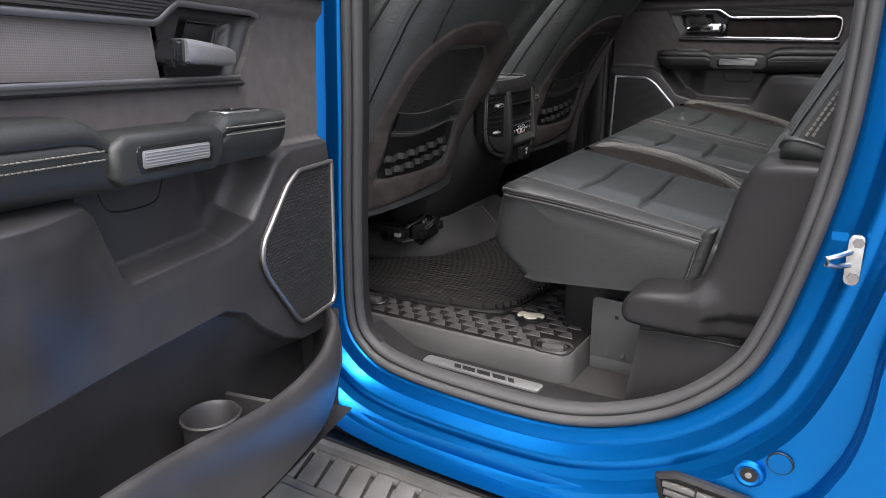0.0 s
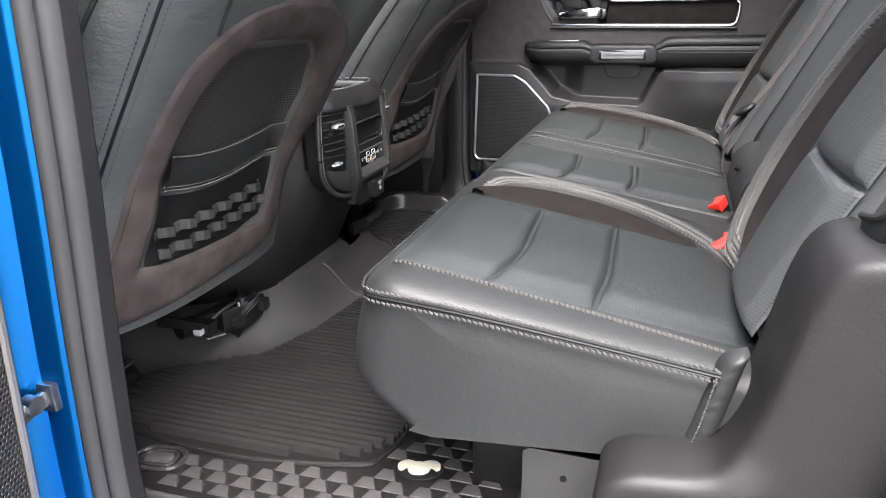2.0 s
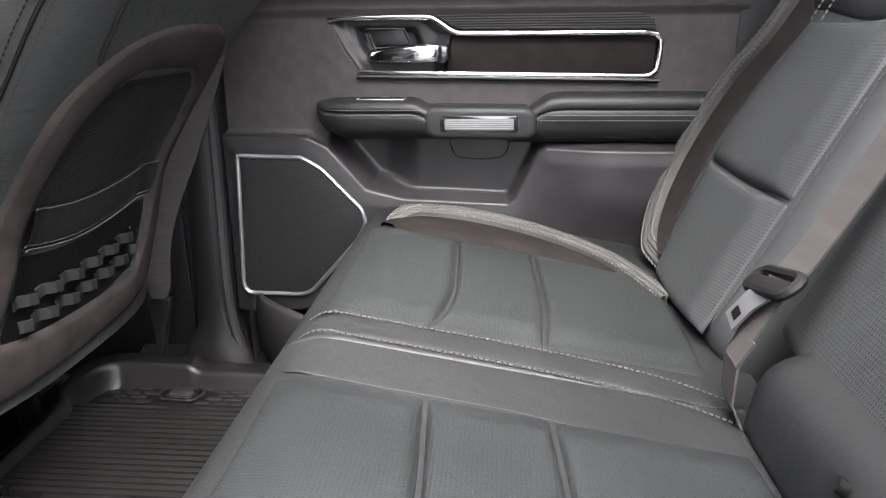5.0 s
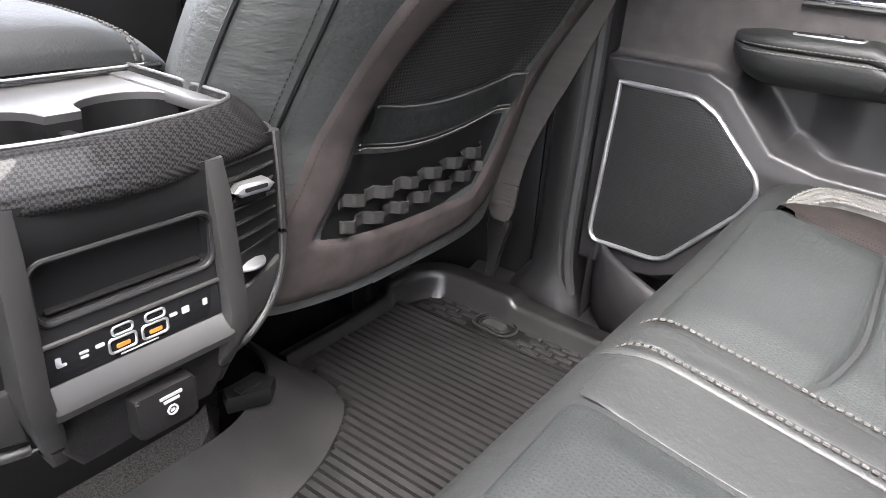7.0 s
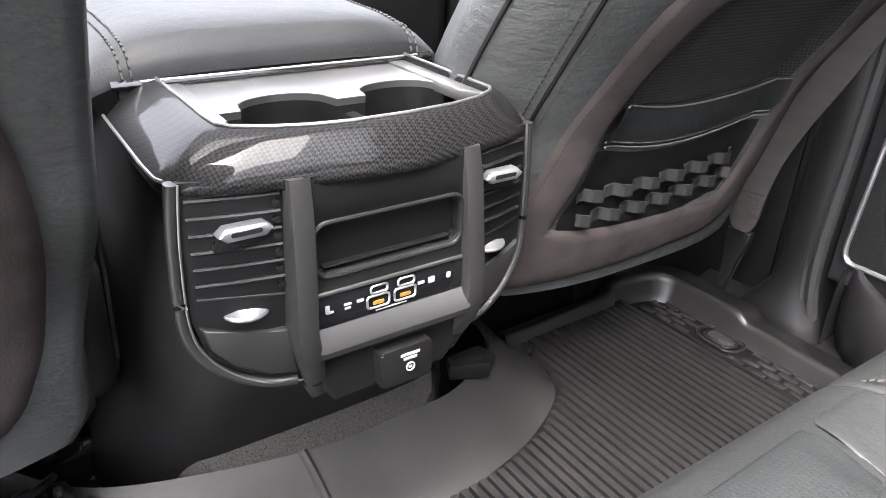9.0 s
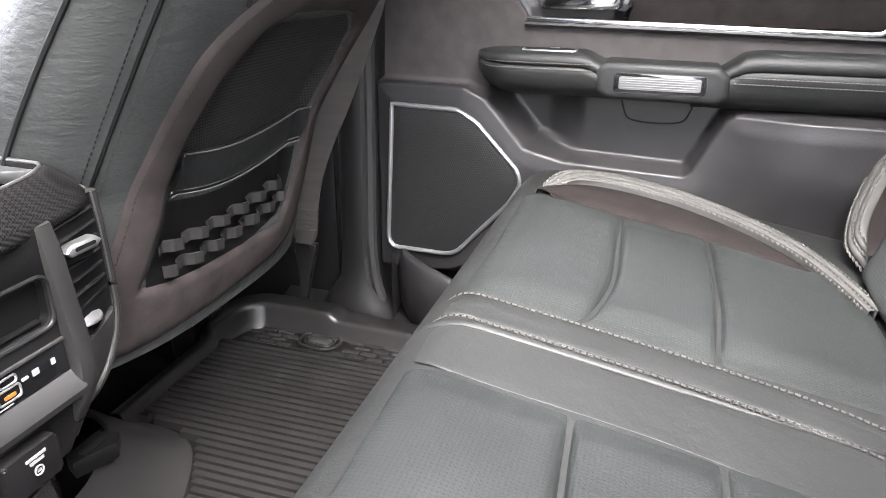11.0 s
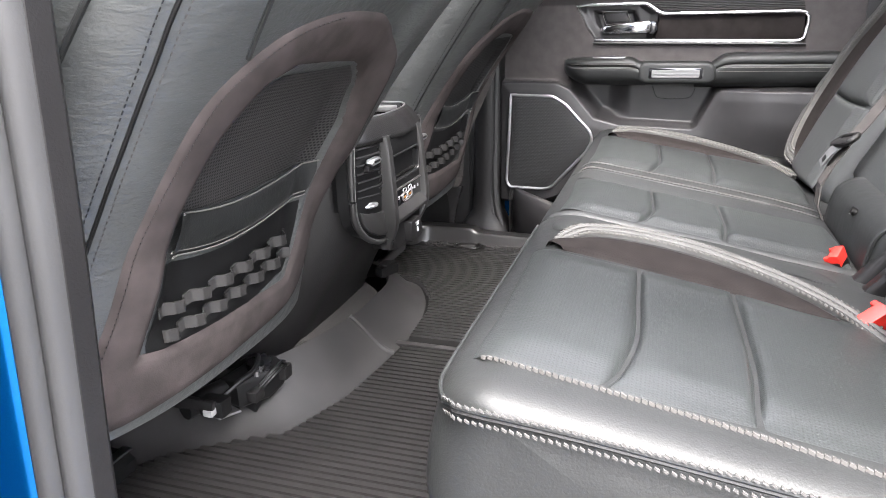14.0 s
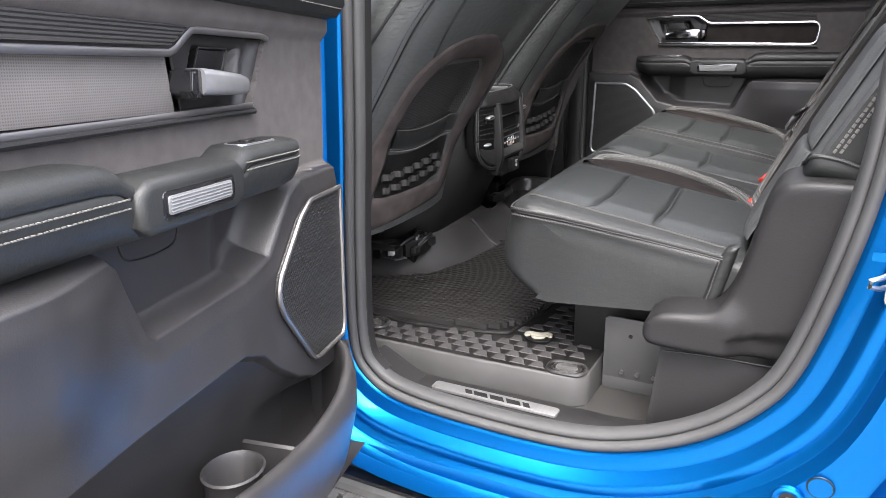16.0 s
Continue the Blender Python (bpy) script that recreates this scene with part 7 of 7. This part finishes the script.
well = part("cup_well", box_bm((-1.05, -0.150, 0.392), (-0.835, 0.140, 0.402), 0.002), plastic_dark, con, "dark cup holder well")
part("well_wall", box_bm((-1.06, -0.16, 0.392), (-1.047, 0.150, 0.472), 0.002), plastic_dark, well)
# satin plate at the front of the well, notched round both cups
CUPS = (-0.040, 0.080)
front_edge, ys_ = [], np.linspace(-0.127, 0.144, 91)
for y in ys_:
    x = -0.936
    for c_ in CUPS:
        if abs(y - c_) < 0.043:
            x = min(x, -0.940 - 0.036 * math.sqrt(1 - ((y - c_) / 0.043) ** 2) ** 0.8)
    front_edge.append((x, y))
plate_rows = [[(-1.046, y, 0.4700) for y in ys_]] + [[(-1.046 * (1 - w) + x * w, y, 0.4700) for x, y in front_edge] for w in (0.5, 0.97)] + [[(x, y, 0.4690) for x, y in front_edge], [(x - 0.001, y, 0.462) for x, y in front_edge], [(x - 0.001, y, 0.404) for x, y in front_edge]]
part("cup_plate", loft_bm(plate_rows[:5]), satin_plate, con, "satin grey plate notched round the cup holders", angle=30)
part("cup_wall", loft_bm(plate_rows[4:]), plastic_dark, well, "dark wall of the cup well", angle=50)
part("divider", box_bm((-0.945, 0.013, 0.40), (-0.850, 0.027, 0.455), 0.004), plastic_dark, well, "dark divider between the cups")
for c_ in CUPS:
    part("cup_holder", loft_bm([[(-0.905 + r * 1.05 * math.cos(a), c_ + r * math.sin(a), z) for a in np.linspace(0, 2 * math.pi, 28, endpoint=False)] for r, z in ((0.046, 0.404), (0.044, 0.4065), (0.040, 0.4065), (0.036, 0.404))], closed=True), plastic, well, "round cup holder base")
    part("cup_finger", tube_bm([(-0.956, c_ + 0.012, 0.404), (-0.952, c_ + 0.012, 0.425), (-0.949, c_ + 0.012, 0.433), (-0.949, c_ + 0.012, 0.436)], 0.012, 16), gloss_black, well, "black sprung cup gripper")
# armrest lid in front of the cups
LY = 0.004
lid = []
for x, h in ((-1.046, 0.030), (-1.048, 0.044), (-1.056, 0.056), (-1.075, 0.066), (-1.12, 0.073), (-1.2, 0.077), (-1.45, 0.077), (-1.62, 0.06), (-1.66, 0.02)):
    lid.append([(x - 0.012 * abs(u) ** 4, LY + 0.205 * u, 0.440 + (h + 0.01) * (1 - abs(u) ** 4.5) ** 0.5) for u in np.sin(np.linspace(-math.pi / 2, math.pi / 2, 41))])
arm_lid = part("armrest_lid", loft_bm(lid), leather, con, "padded black leather armrest lid", angle=70)
for u in (-0.775, -0.735, 0.735, 0.775):
    part("stitching", stitch_bm([(x, LY + 0.205 * u, 0.4405 + (h + 0.01) * (1 - abs(u) ** 4.5) ** 0.5) for x, h in ((-1.047, 0.036), (-1.056, 0.056), (-1.075, 0.066), (-1.12, 0.073), (-1.2, 0.077), (-1.45, 0.077))], (0.3, 0, 1), 0.0058, 0.003, 0.0012), thread_dark, arm_lid)
part("console_rear_edge", tube_bm([(-1.047, y, 0.474) for y in np.linspace(-0.166, 0.180, 10)], 0.0045, 8), gloss_black, con, "gloss black strip behind the lid")
part("rear_edge_line", tube_bm([(-1.0435, y, 0.477) for y in np.linspace(-0.140, 0.160, 6)], 0.0012, 6), satin, con)
part("foot_clip", extrude_bm([(-0.965, 0.165), (-0.945, 0.155), (-0.925, 0.205), (-0.940, 0.225), (-0.968, 0.215)], "z", 0.082, 0.106, 0.005), plastic_dark, con, "black trim clip at the console foot")
part("clip_slot", box_bm((-0.952, 0.172, 0.1055), (-0.940, 0.205, 0.1085), 0.001), plastic_trim, con)

# ---- near rear corner: side trim, lower box, steel plate ----
side_trim = thing("seat_side_trim", (-0.1, -0.74, 0.05), "black grained plastic trim beside the rear bench", "side trim")
ST_TOP = [(-0.236, 0.150), (-0.229, 0.170), (-0.200, 0.188), (-0.135, 0.198), (-0.110, 0.216), (-0.091, 0.260), (-0.076, 0.320), (-0.061, 0.385), (-0.045, 0.420), (-0.02, 0.435), (0.04, 0.440), (0.13, 0.440)]
ST_LOW = [(-0.236, 0.142), (-0.231, 0.130), (-0.212, 0.122), (-0.12, 0.120), (-0.03, 0.122), (0.01, 0.128), (0.05, 0.150), (0.09, 0.180), (0.125, 0.22), (0.142, 0.28), (0.142, 0.34), (0.14, 0.43)]
st_top, st_low = smooth_line(ST_TOP, 90), smooth_line(ST_LOW, 90)
st_poly = list(map(tuple, st_top)) + list(map(tuple, st_low[::-1]))


def trim_y(x, z):
    """The outer face of the side trim, rolled over along its rim."""
    d_ = float(np.clip(inside_depth(st_poly, np.array(x), np.array(z)) / 0.014, 0, 1))
    crease = 0.158 + 0.2 * (x + 0.105)
    bulge = 0.02 * step01((x + 0.1) / 0.2) + 0.016 * step01((0.235 - z) / 0.06) * (1 - step01((x + 0.10) / 0.05)) - 0.010 * step01((crease - z) / 0.008) * step01((x + 0.105) / 0.03)
    return -0.775 - bulge + 0.014 * (1 - math.sqrt(1 - (1 - d_) ** 2))


st_rows = [[(a, -0.655, b) for a, b in st_top]]
for w in [0, 0.02, 0.05, 0.09, 0.14, 0.2] + list(np.linspace(0.27, 0.73, 10)) + [0.8, 0.86, 0.91, 0.95, 0.98, 1]:
    st_rows.append([(a, trim_y(a, b), b) for a, b in st_top * (1 - w) + st_low * w])
st_rows.append([(a, -0.655, b) for a, b in st_low])
part("panel", loft_bm(st_rows), plastic, side_trim, angle=70)
box_trim = thing("lower_side_box", (-0.1, -0.72, -0.06), "black plastic lower box beside the bench foot", "side trim")
LB = [(-0.219, -0.062), (-0.213, 0.014), (-0.207, 0.124), (0.03, 0.130), (0.015, 0.10), (-0.06, 0.028), (-0.12, -0.03), (-0.165, -0.062)]
part("panel", extrude_bm([tuple(p) for p in even_line(LB + [LB[0]], 60, True)], "y", -0.785, -0.60, 0.012, 3, warp=lambda v: Vector((v.x, v.y + 0.034 * step01((v.z + 0.02) / 0.12) * (v.y < -0.7), v.z))), plastic, box_trim, angle=50)
# Added bead: its shape imitates light along the box's upper edge.
part("lit_edge_bead", tube_bm([tuple(p) for p in smooth_line([(-0.203, -0.7535, 0.100), (-0.15, -0.7525, 0.104), (-0.08, -0.7525, 0.106), (-0.015, -0.7525, 0.106)], 24)], 0.0022, 8), plastic_trim, box_trim, "added bead that draws the box's lit upper edge")
plate = thing("steel_plate", (-0.285, -0.64, -0.06), "dark grey coated steel plate bolted under the bench", "bracket")
pb = extrude_bm([(-0.340, -0.030), (-0.337, -0.034), (-0.20, -0.034), (-0.20, 0.100), (-0.330, 0.103), (-0.338, 0.097)], "y", -0.645, -0.641, 0.001)
part("sheet", pb, plate_metal, plate)
part("foot", box_bm((-0.34, -0.645, -0.062), (-0.20, -0.60, -0.030), 0.003), plate_metal, plate)
part("hole", tube_bm([(-0.285, -0.6465, 0.065), (-0.285, -0.640, 0.065)], 0.0045, 12), plastic_dark, plate, "dark bolt hole")
for x in (-0.30, -0.268, -0.235):
    part("bolt", tube_bm([(x, -0.644, -0.018), (x, -0.650, -0.018)], 0.0045, 8), steel, plate)
